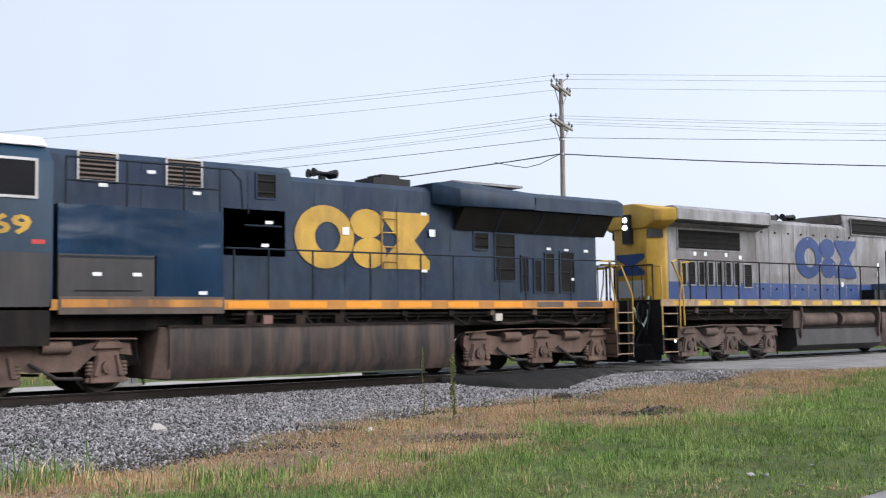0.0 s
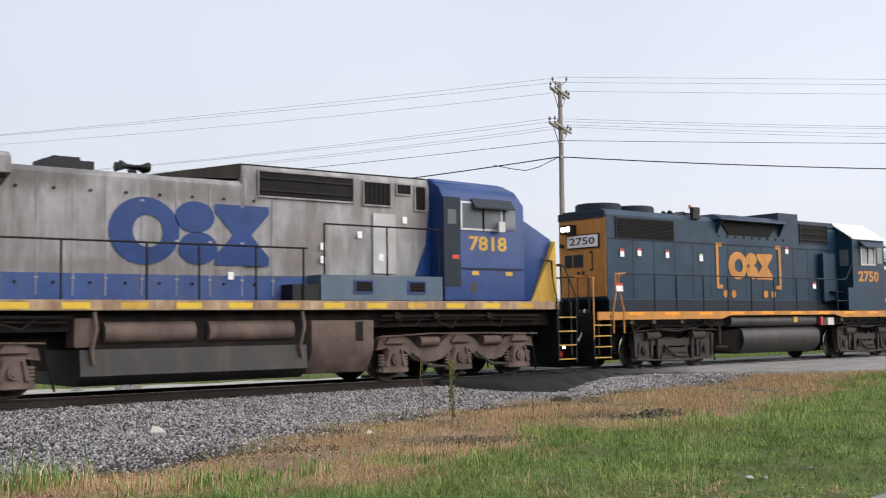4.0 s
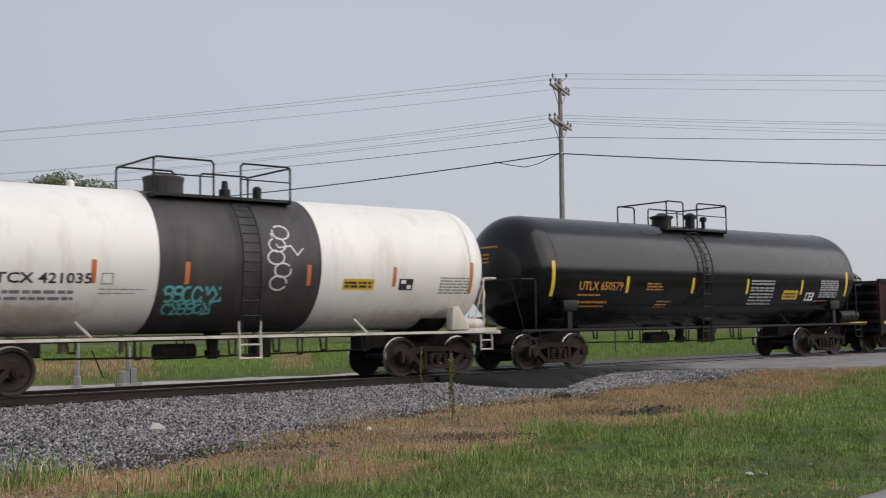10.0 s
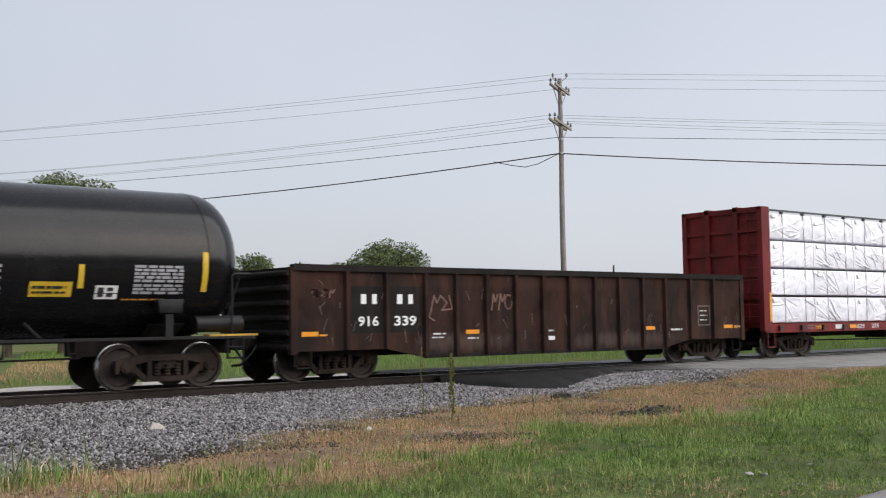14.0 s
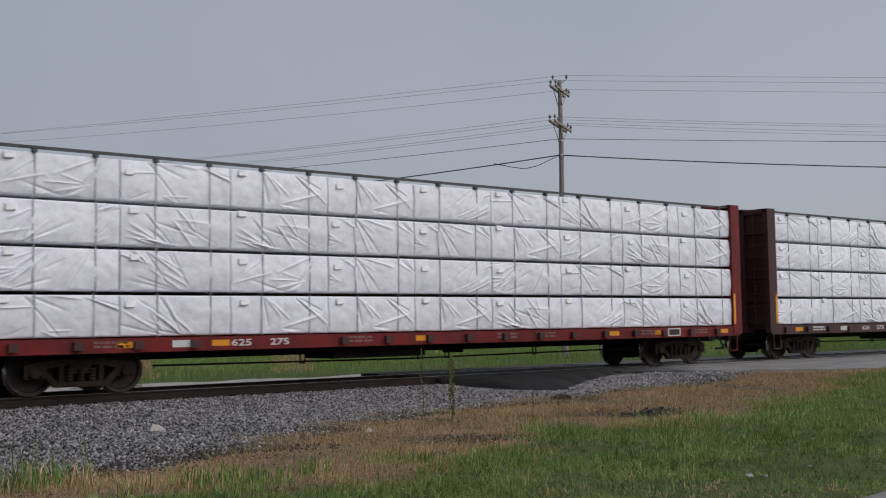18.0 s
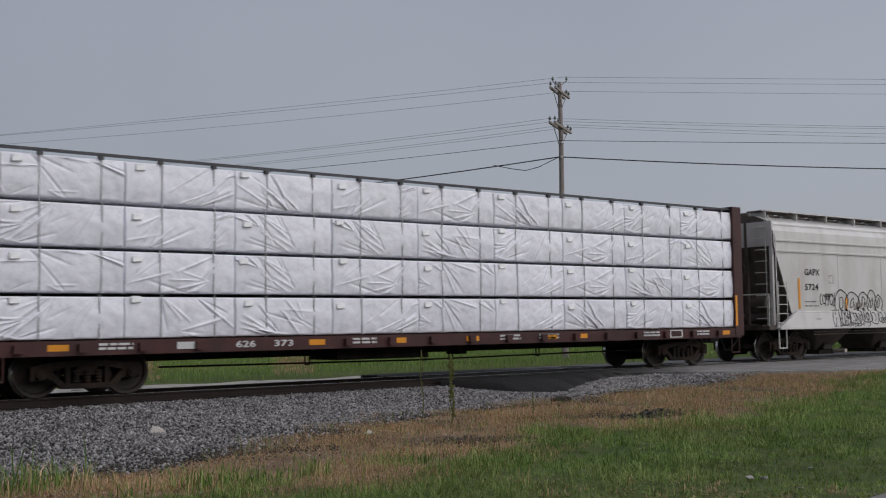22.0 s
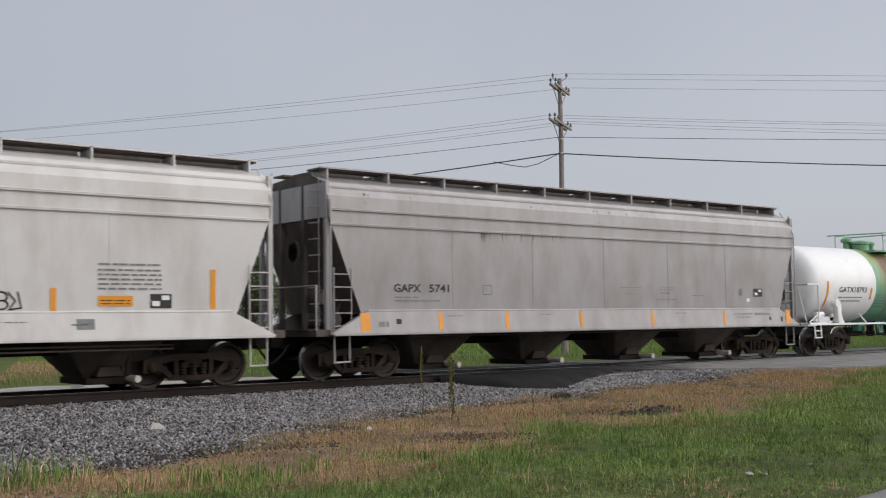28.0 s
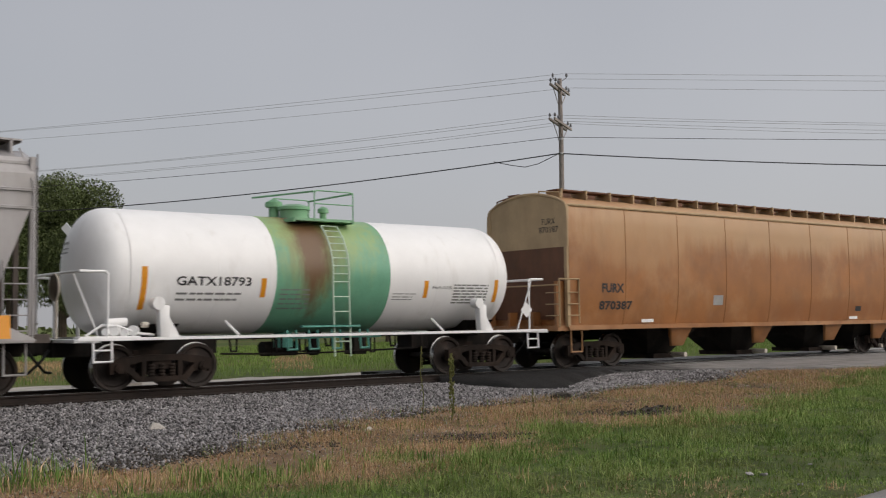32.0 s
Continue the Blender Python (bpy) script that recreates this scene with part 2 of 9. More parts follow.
M["tie"] = surf("creosoted_timber", (.045, .035, .028), .9, var=.35, dirt=(.12, .1, .085), amount=.5, bump=.4)
M["ballast_bed"] = surf("crushed_grey_stone_bed", (.045, .042, .04), .9, var=.4, scale=5, grain=55, bump=1, dirt=(.07, .065, .062), amount=.4, streak=(1, 1, 1))
M["stone"] = surf("crushed_grey_granite", (.215, .205, .205), .8, var=.3, scale=3, island=.8, bump=.2)
M["stone_dark"] = surf("oil_darkened_stone", (.07, .062, .055), .85, var=.2, scale=3, island=.6, bump=.2)
M["soil"] = surf("dry_brown_soil", (.27, .18, .11), .95, var=.35, scale=2.5, grain=30, bump=.7, dirt=(.1, .07, .045), amount=.5, streak=(1, 1, 1), patch=(.075, .053, .038), patch_amt=.55)
M["turf"] = surf("green_turf_soil", (.075, .1, .032), .95, var=.35, scale=1.5, grain=30, bump=.7, dirt=(.14, .11, .05), amount=.4, streak=(1, 1, 1))
M["field"] = surf("summer_field_grass", (.075, .105, .025), .95, var=.3, scale=.08, grain=2, bump=.5, dirt=(.2, .13, .06), amount=.45, streak=(.03, .03, 1))
M["gravel"] = surf("pale_gravel", (.44, .41, .375), .9, var=.2, scale=2, grain=50, bump=.6, dirt=(.2, .17, .14), amount=.4, streak=(1, 1, 1))
M["asphalt"] = surf("worn_grey_asphalt", (.26, .25, .24), .75, var=.2, scale=1.2, grain=70, bump=.4, dirt=(.08, .075, .07), amount=.4, streak=(.2, 1, 1))
M["green"] = surf("green_grass_blades", (.16, .245, .058), .7, var=.25, scale=.8, island=.3, bump=0, dirt=(.19, .17, .06), amount=.35, streak=(.4, .4, .4))
M["straw"] = surf("dry_straw_blades", (.415, .275, .155), .85, var=.2, scale=.8, island=.4, bump=0, dirt=(.2, .14, .06), amount=.35, streak=(.4, .4, .4))
M["green_pale"] = surf("pale_green_grass_blades", (.25, .31, .1), .7, var=.25, scale=.8, island=.3, bump=0, dirt=(.22, .2, .08), amount=.35, streak=(.4, .4, .4))
M["green_deep"] = surf("deep_green_grass_blades", (.088, .165, .036), .7, var=.25, scale=.8, island=.3, bump=0)
M["straw_pale"] = surf("bleached_straw_blades", (.5, .365, .215), .85, var=.2, scale=.8, island=.4, bump=0)
M["straw_red"] = surf("rust_brown_dead_blades", (.35, .185, .1), .85, var=.25, scale=.8, island=.4, bump=0)
M["leaf"] = surf("dark_green_leaves", (.1, .125, .05), .7, var=.25, scale=.4, island=.5, bump=0)
M["weed"] = surf("seeding_weed_stalk", (.14, .15, .05), .8, var=.3, scale=8, bump=.3, dirt=(.12, .07, .035), amount=.5, streak=(1, 1, .3))
M["bark"] = surf("grey_brown_bark", (.1, .075, .055), .9, var=.3, bump=.6)
M["pole"] = surf("weathered_pole_timber", (.27, .235, .215), .85, var=.2, scale=3, dirt=(.12, .1, .09), amount=.5, bump=.3, streak=(6, 6, .25))
M["cable"] = surf("black_cable", (.03, .03, .032), .6, var=.1, bump=0)
M["wire"] = surf("weathered_grey_wire", (.36, .36, .38), .6, var=.1, bump=0)
M["porcelain"] = surf("grey_porcelain", (.2, .2, .21), .3, var=.1, bump=0)
M["steel"] = surf("galvanised_steel", (.42, .42, .42), .45, metal=.6, var=.15, dirt=(.22, .2, .18), amount=.4, bump=.05)
for key_ in ("asphalt", "ballast_bed", "soil", "turf", "field", "gravel", "stone", "stone_dark", "tie", "under", "truck", "truck_brown", "truck_grey", "green", "green_pale", "green_deep", "straw", "straw_pale", "straw_red", "leaf", "weed", "vent", "gon", "gon_worn", "gon_dark"):
    M[key_].node_tree.nodes["Principled BSDF"].inputs["Specular IOR Level"].default_value = .15
M["tank_black"].node_tree.nodes["Principled BSDF"].inputs["Specular IOR Level"].default_value = .3
M["glass_open"].node_tree.nodes["Principled BSDF"].inputs["Specular IOR Level"].default_value = .08
for key_ in ("navy", "navy_worn", "navy_dark", "black", "dark_band", "blue", "blue_faded", "gold", "orange"):
    M[key_].node_tree.nodes["Principled BSDF"].inputs["Specular IOR Level"].default_value = .3

M["asphalt_new"] = stained("asphalt", "tar_black_crossing_asphalt", (((18.6, -1.5, 0), (6.4, 9, 9), (.0135, .013, .013), .97), ((22.6, -.6, 0), (3.6, 3, 9), (.035, .034, .034), .7)), .9)
M["asphalt_new"].node_tree.nodes["Principled BSDF"].inputs["Specular IOR Level"].default_value = .15

# ---- mesh helpers ----
SC = [0.0]          # place along the train of the vehicle that is being built


def box(bm, x0, x1, y0, y1, z0, z1):
    v = [bm.verts.new((x, y, z)) for x in (x0, x1) for y in (y0, y1) for z in (z0, z1)]
    for f in ((0, 1, 3, 2), (4, 6, 7, 5), (0, 4, 5, 1), (2, 3, 7, 6), (0, 2, 6, 4), (1, 5, 7, 3)):
        bm.faces.new([v[i] for i in f])
    return bm


def prism(bm, poly, a, b, axis="y"):
    """poly: (x, z) pairs extruded along y, or (y, z) pairs along x, or (x, y) pairs along z."""
    place = {"y": lambda p, d: (p[0], d, p[1]), "x": lambda p, d: (d, p[0], p[1]), "z": lambda p, d: (p[0], p[1], d)}[axis]
    va, vb = [bm.verts.new(place(p, a)) for p in poly], [bm.verts.new(place(p, b)) for p in poly]
    bm.faces.new(va), bm.faces.new(vb[::-1])
    for i in range(len(poly)):
        j = (i + 1) % len(poly)
        bm.faces.new((va[i], vb[i], vb[j], va[j]))
    return bm


def hull(bm, pts):
    t = bmesh.new()
    vs = [t.verts.new(p) for p in pts]
    r = bmesh.ops.convex_hull(t, input=vs)
    inner = {g for g in r["geom_interior"] + r["geom_unused"] if isinstance(g, bmesh.types.BMVert)}
    bmesh.ops.delete(t, geom=list(inner), context="VERTS")
    bmesh.ops.dissolve_limit(t, angle_limit=.02, verts=t.verts, edges=t.edges)
    me = bpy.data.meshes.new("t")
    t.to_mesh(me), t.free()
    bm.from_mesh(me)
    bpy.data.meshes.remove(me)
    return bm


def cyl(bm, p0, p1, r, seg=10, r2=None):
    p0, p1 = Vector(p0), Vector(p1)
    q = (p1 - p0).to_track_quat("Z", "Y")
    rings = []
    for p, rr in ((p0, r), (p1, r if r2 is None else r2)):
        rings.append([bm.verts.new(p + q @ Vector((rr * math.cos(2 * math.pi * k / seg), rr * math.sin(2 * math.pi * k / seg), 0))) for k in range(seg)])
    a, b = rings
    bm.faces.new(a[::-1]), bm.faces.new(b)
    for k in range(seg):
        j = (k + 1) % seg
        bm.faces.new((a[k], a[j], b[j], b[k]))
    return bm


def tube(bm, pts, r, seg=6):
    """One bent round bar through the points."""
    pts = [Vector(p) for p in pts]
    if all((b - a).length < 1e-5 for a, b in zip(pts, pts[1:])):
        return bm
    ways = [(b - a).normalized() for a, b in zip(pts, pts[1:])]
    side, rings = ways[0].orthogonal().normalized(), []
    for i, p in enumerate(pts):
        w = ways[0] if i == 0 else ways[-1] if i == len(pts) - 1 else (ways[i - 1] + ways[i])
        w = w.normalized() if w.length > 1e-6 else ways[i]
        side = (side - w * side.dot(w))
        side = side.normalized() if side.length > 1e-6 else w.orthogonal().normalized()
        up = w.cross(side)
        grow = 1 if i in (0, len(pts) - 1) else 1 / max(.5, math.cos(ways[i - 1].angle(ways[i]) / 2))
        rr_ = r[i] if isinstance(r, (list, tuple)) else r
        rings.append([bm.verts.new(p + (side * math.cos(6.28318 * k / seg) + up * math.sin(6.28318 * k / seg)) * rr_ * (grow if seg > 3 else 1)) for k in range(seg)])
    bm.faces.new(rings[0][::-1]), bm.faces.new(rings[-1])
    for p, q in zip(rings, rings[1:]):
        for k in range(seg):
            j = (k + 1) % seg
            bm.faces.new((p[k], p[j], q[j], q[k]))
    return bm


def lathe(bm, prof, axis="x", c=(0, 0, 0), seg=32, a0=0.0, a1=360.0):
    """prof: (along, radius) pairs turned about an axis through c."""
    full = a1 - a0 >= 360
    n = seg if full else seg + 1
    rings = []
    for d, r in prof:
        ring = []
        for k in range(n):
            a = radians(a0 + (a1 - a0) * k / seg)
            u, w = r * math.cos(a), r * math.sin(a)
            ring.append(bm.verts.new({"x": (c[0] + d, c[1] + u, c[2] + w), "y": (c[0] + u, c[1] + d, c[2] + w), "z": (c[0] + u, c[1] + w, c[2] + d)}[axis]))
        rings.append(ring)
    for p, q in zip(rings, rings[1:]):
        for k in range(seg):
            j = (k + 1) % n
            bm.faces.new((p[k], p[j], q[j], q[k]))
    if full:
        for ring in (rings[0], rings[-1]):
            bm.faces.new(ring)
    return bm


def bevel(bm, w, seg=2, ang=35):
    ed = [e for e in bm.edges if len(e.link_faces) == 2 and e.calc_face_angle(0) > radians(ang)]
    bmesh.ops.bevel(bm, geom=ed, offset=w, segments=seg, affect="EDGES", clamp_overlap=True, profile=.5)
    return bm


def B():
    return bmesh.new()


def to_mesh(bm, name, mat, shift=0.0, ang=35):
    if shift:
        bmesh.ops.translate(bm, verts=bm.verts, vec=(-shift, 0, 0))
    bmesh.ops.recalc_face_normals(bm, faces=bm.faces)
    me = bpy.data.meshes.new(name)
    bm.to_mesh(me), bm.free()
    for mm in (mat if isinstance(mat, (list, tuple)) else (mat,)):
        me.materials.append(M[mm] if isinstance(mm, str) else mm)
    me.shade_smooth()
    me.set_sharp_from_angle(angle=radians(ang))
    return me


def part(name, bm, mat, parent, label="", ang=35):
    """Links a bmesh, written in train metres, as one mesh under a thing or a part."""
    ob = new(name, to_mesh(bm, name, mat, SC[0], ang))
    ob.parent = parent
    if label:
        ob["label"] = label
    return ob


def put(name, me, parent, at=(0, 0, 0), label="", turn=None):
    """A further object on a shared mesh, at a place in its parent's space."""
    ob = new(name, me)
    ob.parent = parent
    ob.location = at
    if turn is not None:
        ob.rotation_euler = turn
    if label:
        ob["label"] = label
    return ob


def thing(name, label, category, at=(0, 0, 0), group="", kind=""):
    ob = new(name)
    ob.location = at
    return tagged(ob, label, category, group, kind)


def single(name, bm, mat, label, category, group="", kind="", at=(0, 0, 0), ang=35):
    ob = new(name, to_mesh(bm, name, mat, 0, ang))
    ob.location = at
    return tagged(ob, label, category, group, kind)


def flat(verts_fn, name, polys, mat, parent, label=""):
    bm = B()
    for poly in polys:
        bm.faces.new([bm.verts.new(verts_fn(*p)) for p in poly])
    return part(name, bm, mat, parent, label)


def on_side(y):
    """Map from (s, z) onto a flat side that faces the road."""
    return lambda s, z: (s, y, z)


def on_tank(r, zc, lift=.006):
    return lambda s, z: (s, -math.sqrt(max(0, (r + lift) ** 2 - (z - zc) ** 2)), z)


def patches(name, rects, mat, parent, fn, label="", th=0.0, split=1):
    """Thin decals (s0, s1, z0, z1), laid on a side."""
    bm = B()
    for a, b, c, d in rects:
        for k in range(split):
            z0, z1 = c + (d - c) * k / split, c + (d - c) * (k + 1) / split
            bm.faces.new([bm.verts.new(fn(*p)) for p in ((a, z0), (b, z0), (b, z1), (a, z1))])
    return part(name, bm, mat, parent, label)


def word(body, s0, s1, z0, z1, mat, parent, fn, name="lettering", bold=0.0):
    """Writing with the built-in font, fitted to a span along the side and a height."""
    cu = bpy.data.curves.new(name, "FONT")
    cu.body, cu.size, cu.resolution_u, cu.offset = body, 1, 2, bold
    tmp = bpy.data.objects.new("t", cu)
    me = bpy.data.meshes.new_from_object(tmp)
    bm = B()
    bm.from_mesh(me)
    bpy.data.objects.remove(tmp), bpy.data.curves.remove(cu), bpy.data.meshes.remove(me)
    xs, ys = [v.co.x for v in bm.verts], [v.co.y for v in bm.verts]
    for v in bm.verts:
        a, b = (v.co.x - min(xs)) / (max(xs) - min(xs)), (v.co.y - min(ys)) / (max(ys) - min(ys))
        v.co = fn(s0 + a * (s1 - s0), z0 + b * (z1 - z0))
    return part(name, bm, mat, parent)


def stroke(pts, w, fn, bm):
    """A painted line through (s, z) points."""
    for (a, b), (c, d) in zip(pts, pts[1:]):
        L = math.hypot(c - a, d - b) or 1e-6
        nx, nz_ = -(d - b) / L * w / 2, (c - a) / L * w / 2
        ex, ez = (c - a) / L * w / 3, (d - b) / L * w / 3
        bm.faces.new([bm.verts.new(fn(*p)) for p in ((a - ex + nx, b - ez + nz_), (a - ex - nx, b - ez - nz_), (c + ex - nx, d + ez - nz_), (c + ex + nx, d + ez + nz_))])


def arc(cx, cz, rx, rz, a0, a1, n=14):
    return [(cx + rx * math.cos(radians(a0 + (a1 - a0) * k / n)), cz + rz * math.sin(radians(a0 + (a1 - a0) * k / n))) for k in range(n + 1)]


def emblem(s0, s1, z0, z1, mat, parent, fn):
    """The railway's large side emblem, as three plain blocks: a ring, a stack of two bars and an hourglass."""
    w, h = s1 - s0, z1 - z0
    bm = B()
    o, i_ = arc(s0 + .21 * w, z0 + h / 2, .21 * w, h / 2, 0, 360, 28), arc(s0 + .23 * w, z0 + h / 2, .09 * w, h * .24, 0, 360, 28)
    for k in range(28):
        bm.faces.new([bm.verts.new(fn(*p)) for p in (o[k], o[k + 1], i_[k + 1], i_[k])])
    a, b = s0 + .40 * w, s0 + .63 * w
    for poly in (arc(a + .115 * w, z0 + .74 * h, .125 * w, .24 * h, 0, 360, 20)[:-1], arc(a + .135 * w, z0 + .27 * h, .125 * w, .25 * h, 0, 360, 20)[:-1]):
        bm.faces.new([bm.verts.new(fn(*p)) for p in poly])
    c, d = s0 + .64 * w, s1
    m_ = (c + d) / 2
    for poly in (((c, z1 - .04 * h), (c, z1 - .16 * h), (m_ - .06 * w, z0 + h / 2), (m_ + .06 * w, z0 + h / 2), (d, z1 - .16 * h), (d, z1 - .04 * h)),
                 ((m_ - .06 * w, z0 + h / 2), (c, z0 + .16 * h), (c, z0 + .02 * h), (d, z0 + .02 * h), (d, z0 + .16 * h), (m_ + .06 * w, z0 + h / 2))):
        bm.faces.new([bm.verts.new(fn(*p)) for p in poly])
    return part("emblem", bm, mat, parent)


def scatter_mesh(name, verts, faces_per, nverts, mat):
    """Many small alike pieces in one mesh: verts is (n, nverts, 3), faces_per index triples of one piece."""
    n = len(verts)
    me = bpy.data.meshes.new(name)
    f = np.asarray(faces_per, dtype=np.int32)
    allf = (f[None] + (np.arange(n, dtype=np.int32) * nverts)[:, None, None]).reshape(-1, f.shape[1])
    me.vertices.add(n * nverts), me.loops.add(allf.size), me.polygons.add(len(allf))
    me.vertices.foreach_set("co", verts.reshape(-1).astype(np.float32))
    me.loops.foreach_set("vertex_index", allf.reshape(-1))
    me.polygons.foreach_set("loop_start", np.arange(0, allf.size, f.shape[1], dtype=np.int32))
    me.update(calc_edges=True)
    me.validate()
    me.materials.append(M[mat])
    return me

# ---- ground, track, crossing ----
RNG = np.random.default_rng(7)


def edge_ballast(x):
    """Near edge of the stone shoulder: wide at the left of the crossing, narrow towards it."""
    return np.interp(x, (-60, 2, 5, 7.3, 9, 10.5, 12.3, 14.6, 16.8, 19, 21.7, 24, 60), (-9.5, -9.4, -8.8, -8.1, -7.2, -6.3, -5.4, -4.5, -4.9, -4.2, -4.2, -3.6, -3.6))


def edge_green(x):
    """Where dead grass gives way to green grass, towards the road."""
    return np.interp(x, (-60, 3, 5.3, 6.6, 8, 9.5, 11.2, 12.4, 13.4, 14.3, 15, 17.3, 20.8, 24.6, 28.6, 60), (-10, -10.6, -11.5, -11.7, -11.5, -11.0, -10.2, -9.3, -9.0, -9.9, -10.3, -9.6, -8.1, -6.9, -5.8, -5.8))


def edge_asphalt(x):
    """Near edge of the crossing pavement."""
    return np.interp(x, (16.6, 17.2, 17.5, 18.2, 18.8, 20.2, 21.5, 22.5, 23.5, 24.6, 26.6, 28.7, 33, 60), (-1.35, -2.2, -3.0, -3.7, -3.6, -2.75, -2.25, -2.3, -2.8, -3.4, -4.6, -5.5, -6.6, -9))


def ground_z(x, y):
    """Height of the ground; the rail heads lie at 0."""
    x, y = np.asarray(x, float), np.asarray(y, float)
    bed = np.interp(np.abs(y), (0, 1.45, 2.1, 3.8), (-.20, -.20, -.26, -.46))
    apron = np.interp(y, (-9.6, -6, -2.1), (-.47, -.40, -.24))
    left = np.clip((16 - x) / 8, 0, 1)
    near = np.maximum(bed, apron * left + bed * (1 - left))
    z = np.where(y < 0, np.where(y < -2.1, near, bed), bed)
    z = np.where(y > 2.6, np.interp(y, (2.6, 4, 9, 40), (-.33, -.36, -.36, -.75)), z)
    bank = np.clip((x - 14) / 14, 0, 1) * np.interp(y, (-16, -9, -5, -3.2, -2.2), (.0, .16, .24, .2, .0))
    mound = .05 * np.exp(-((x - 18.6) / 2.0) ** 2 - ((y + 4.3) / 1.1) ** 2)
    z = z + bank + mound + .02 * np.sin(x * 1.9 + y * .7) * np.clip((np.abs(y) - 2.5) / 2, 0, 1)
    toe = edge_asphalt(x)
    lip = np.where((x > 18.6) & (y < toe + .6) & (y > -9), -.12 - .13 * np.maximum(0, toe - y), -9) - np.clip((22.5 - x) * .045, 0, .2)
    return np.where(y < -16.2, np.minimum(z, -.43), np.maximum(z, lip))


def spaced(lo, hi, mid0, mid1, step, grow=1.35):
    mid = list(np.arange(mid0, mid1 + 1e-6, step))
    out, s, v = [], step, mid1
    while v < hi:
        s *= grow
        v += s
        out.append(min(v, hi))
    low, s, v = [], step, mid0
    while v > lo:
        s *= grow
        v -= s
        low.append(max(v, lo))
    return low[::-1] + mid + out


def build_ground():
    xs, ys = spaced(-2500, 2500, -4, 46, .4), spaced(-2500, 2500, -24, 16, .4)
    X, Y = np.meshgrid(xs, ys, indexing="ij")
    Z = ground_z(X, Y)
    nx, ny = X.shape
    bm = B()
    vs = [[bm.verts.new((X[i, j], Y[i, j], Z[i, j])) for j in range(ny)] for i in range(nx)]
    for i in range(nx - 1):
        for j in range(ny - 1):
            f = bm.faces.new((vs[i][j], vs[i + 1][j], vs[i + 1][j + 1], vs[i][j + 1]))
            x, y = (X[i, j] + X[i + 1, j]) / 2, (Y[i, j] + Y[i, j + 1]) / 2
            f.material_index = (0 if -3 < y < 3.2 or (y < 0 and y > edge_ballast(x)) else 4 if 3.2 <= y < (9.3 - .1 * max(0, x - 10)) and x > 8.5
                                else 3 if y >= 3.2 else 1 if y > edge_green(x) else 2)
    return single("ground", bm, ["ballast_bed", "soil", "turf", "field", "gravel"], "flat ground of grey ballast, dry soil and grass fields", "ground", kind="structure", ang=60)


build_ground()


def rail_profile(y):
    """Head, web and foot of a rail centred on y."""
    half = ((.036, 0), (.036, -.03), (.011, -.045), (.011, -.135), (.07, -.155), (.07, -.172))
    return [(y - a, z) for a, z in half] + [(y + a, z) for a, z in half[::-1]]


track = thing("railway_track", "rusty steel rails on dark timber ties in grey ballast", "railway track", kind="structure")
for y in (-.7535, .7535):
    bm = B()
    prism(bm, rail_profile(y), -400, 400, "x")
    r_ob = part("rail", bm, "rail_rust", track, "rusty rail with a polished head")
    bm = B()
    box(bm, -400, 400, y - .03, y + .03, -.001, .004)
    part("rail_head", bm, "rail_top", r_ob)
bm = box(B(), -.115, .115, -1.3, 1.3, -.17, 0)
TIE = to_mesh(bevel(bm, .012, 1), "tie", "tie")
for k in range(-30, 110):
    t_ob = put("tie", TIE, track, (k * .5 + .02 * math.sin(k * 7.1), .03 * math.sin(k * 3.7), -.176 + .006 * math.sin(k * 5.3)), turn=(0, 0, .02 * math.sin(k * 2.3)))
PLATE = to_mesh(bevel(box(B(), -.09, .09, -.17, .17, 0, .016), .004, 1), "tie_plate", "rail_rust")
for k in range(8, 50):
    put("tie_plate", PLATE, track, (k * .5 + .02 * math.sin(k * 7.1), -.7535, -.178))

# pavement of the crossing and of the road on which the camera stands
bm = B()
pts = [(21.6, -1.28)] + [(x, float(edge_asphalt(x)) + .08 * math.sin(x * 5)) for x in np.arange(22.2, 60, .4)] + [(60, -1.28)]
top = [bm.verts.new((x, y, -.03 if y > -1.6 else -.03 - .035 * (-1.6 - y) / 2)) for x, y in pts]
low = [bm.verts.new((x, y - .1, -.5)) for x, y in pts]
bm.faces.new(top)
for k in range(len(pts)):
    j = (k + 1) % len(pts)
    bm.faces.new((top[k], low[k], low[j], top[j]))
single("road", bm, "asphalt_new", "worn grey asphalt road leading onto the crossing", "road", kind="structure", ang=60)
for y0, y1, nm in ((-1.27, -.835, "near"), (-.66, .66, "middle"), (.835, 2.6, "far")):
    bm = B()
    pts = [(17.0 + .15 * math.sin(k * 2.1), y0 + (y1 - y0) * k / 6) for k in range(7)]
    prism(bm, [(x, y) for x, y in pts] + [(24 + .5 * math.sin(k * 1.7), y1 + (y0 - y1) * k / 6) for k in range(7)], -.19, -.012, "z")
    single("crossing_panel", bm, "asphalt_new", "black asphalt panel between the rails of the crossing", "crossing panel", kind="structure")
    bm = box(B(), 24.6, 60, y0, y1, -.19, -.016)
    single("crossing_panel", bm, "asphalt_new", "worn grey asphalt panel of the crossing", "crossing panel", kind="structure")
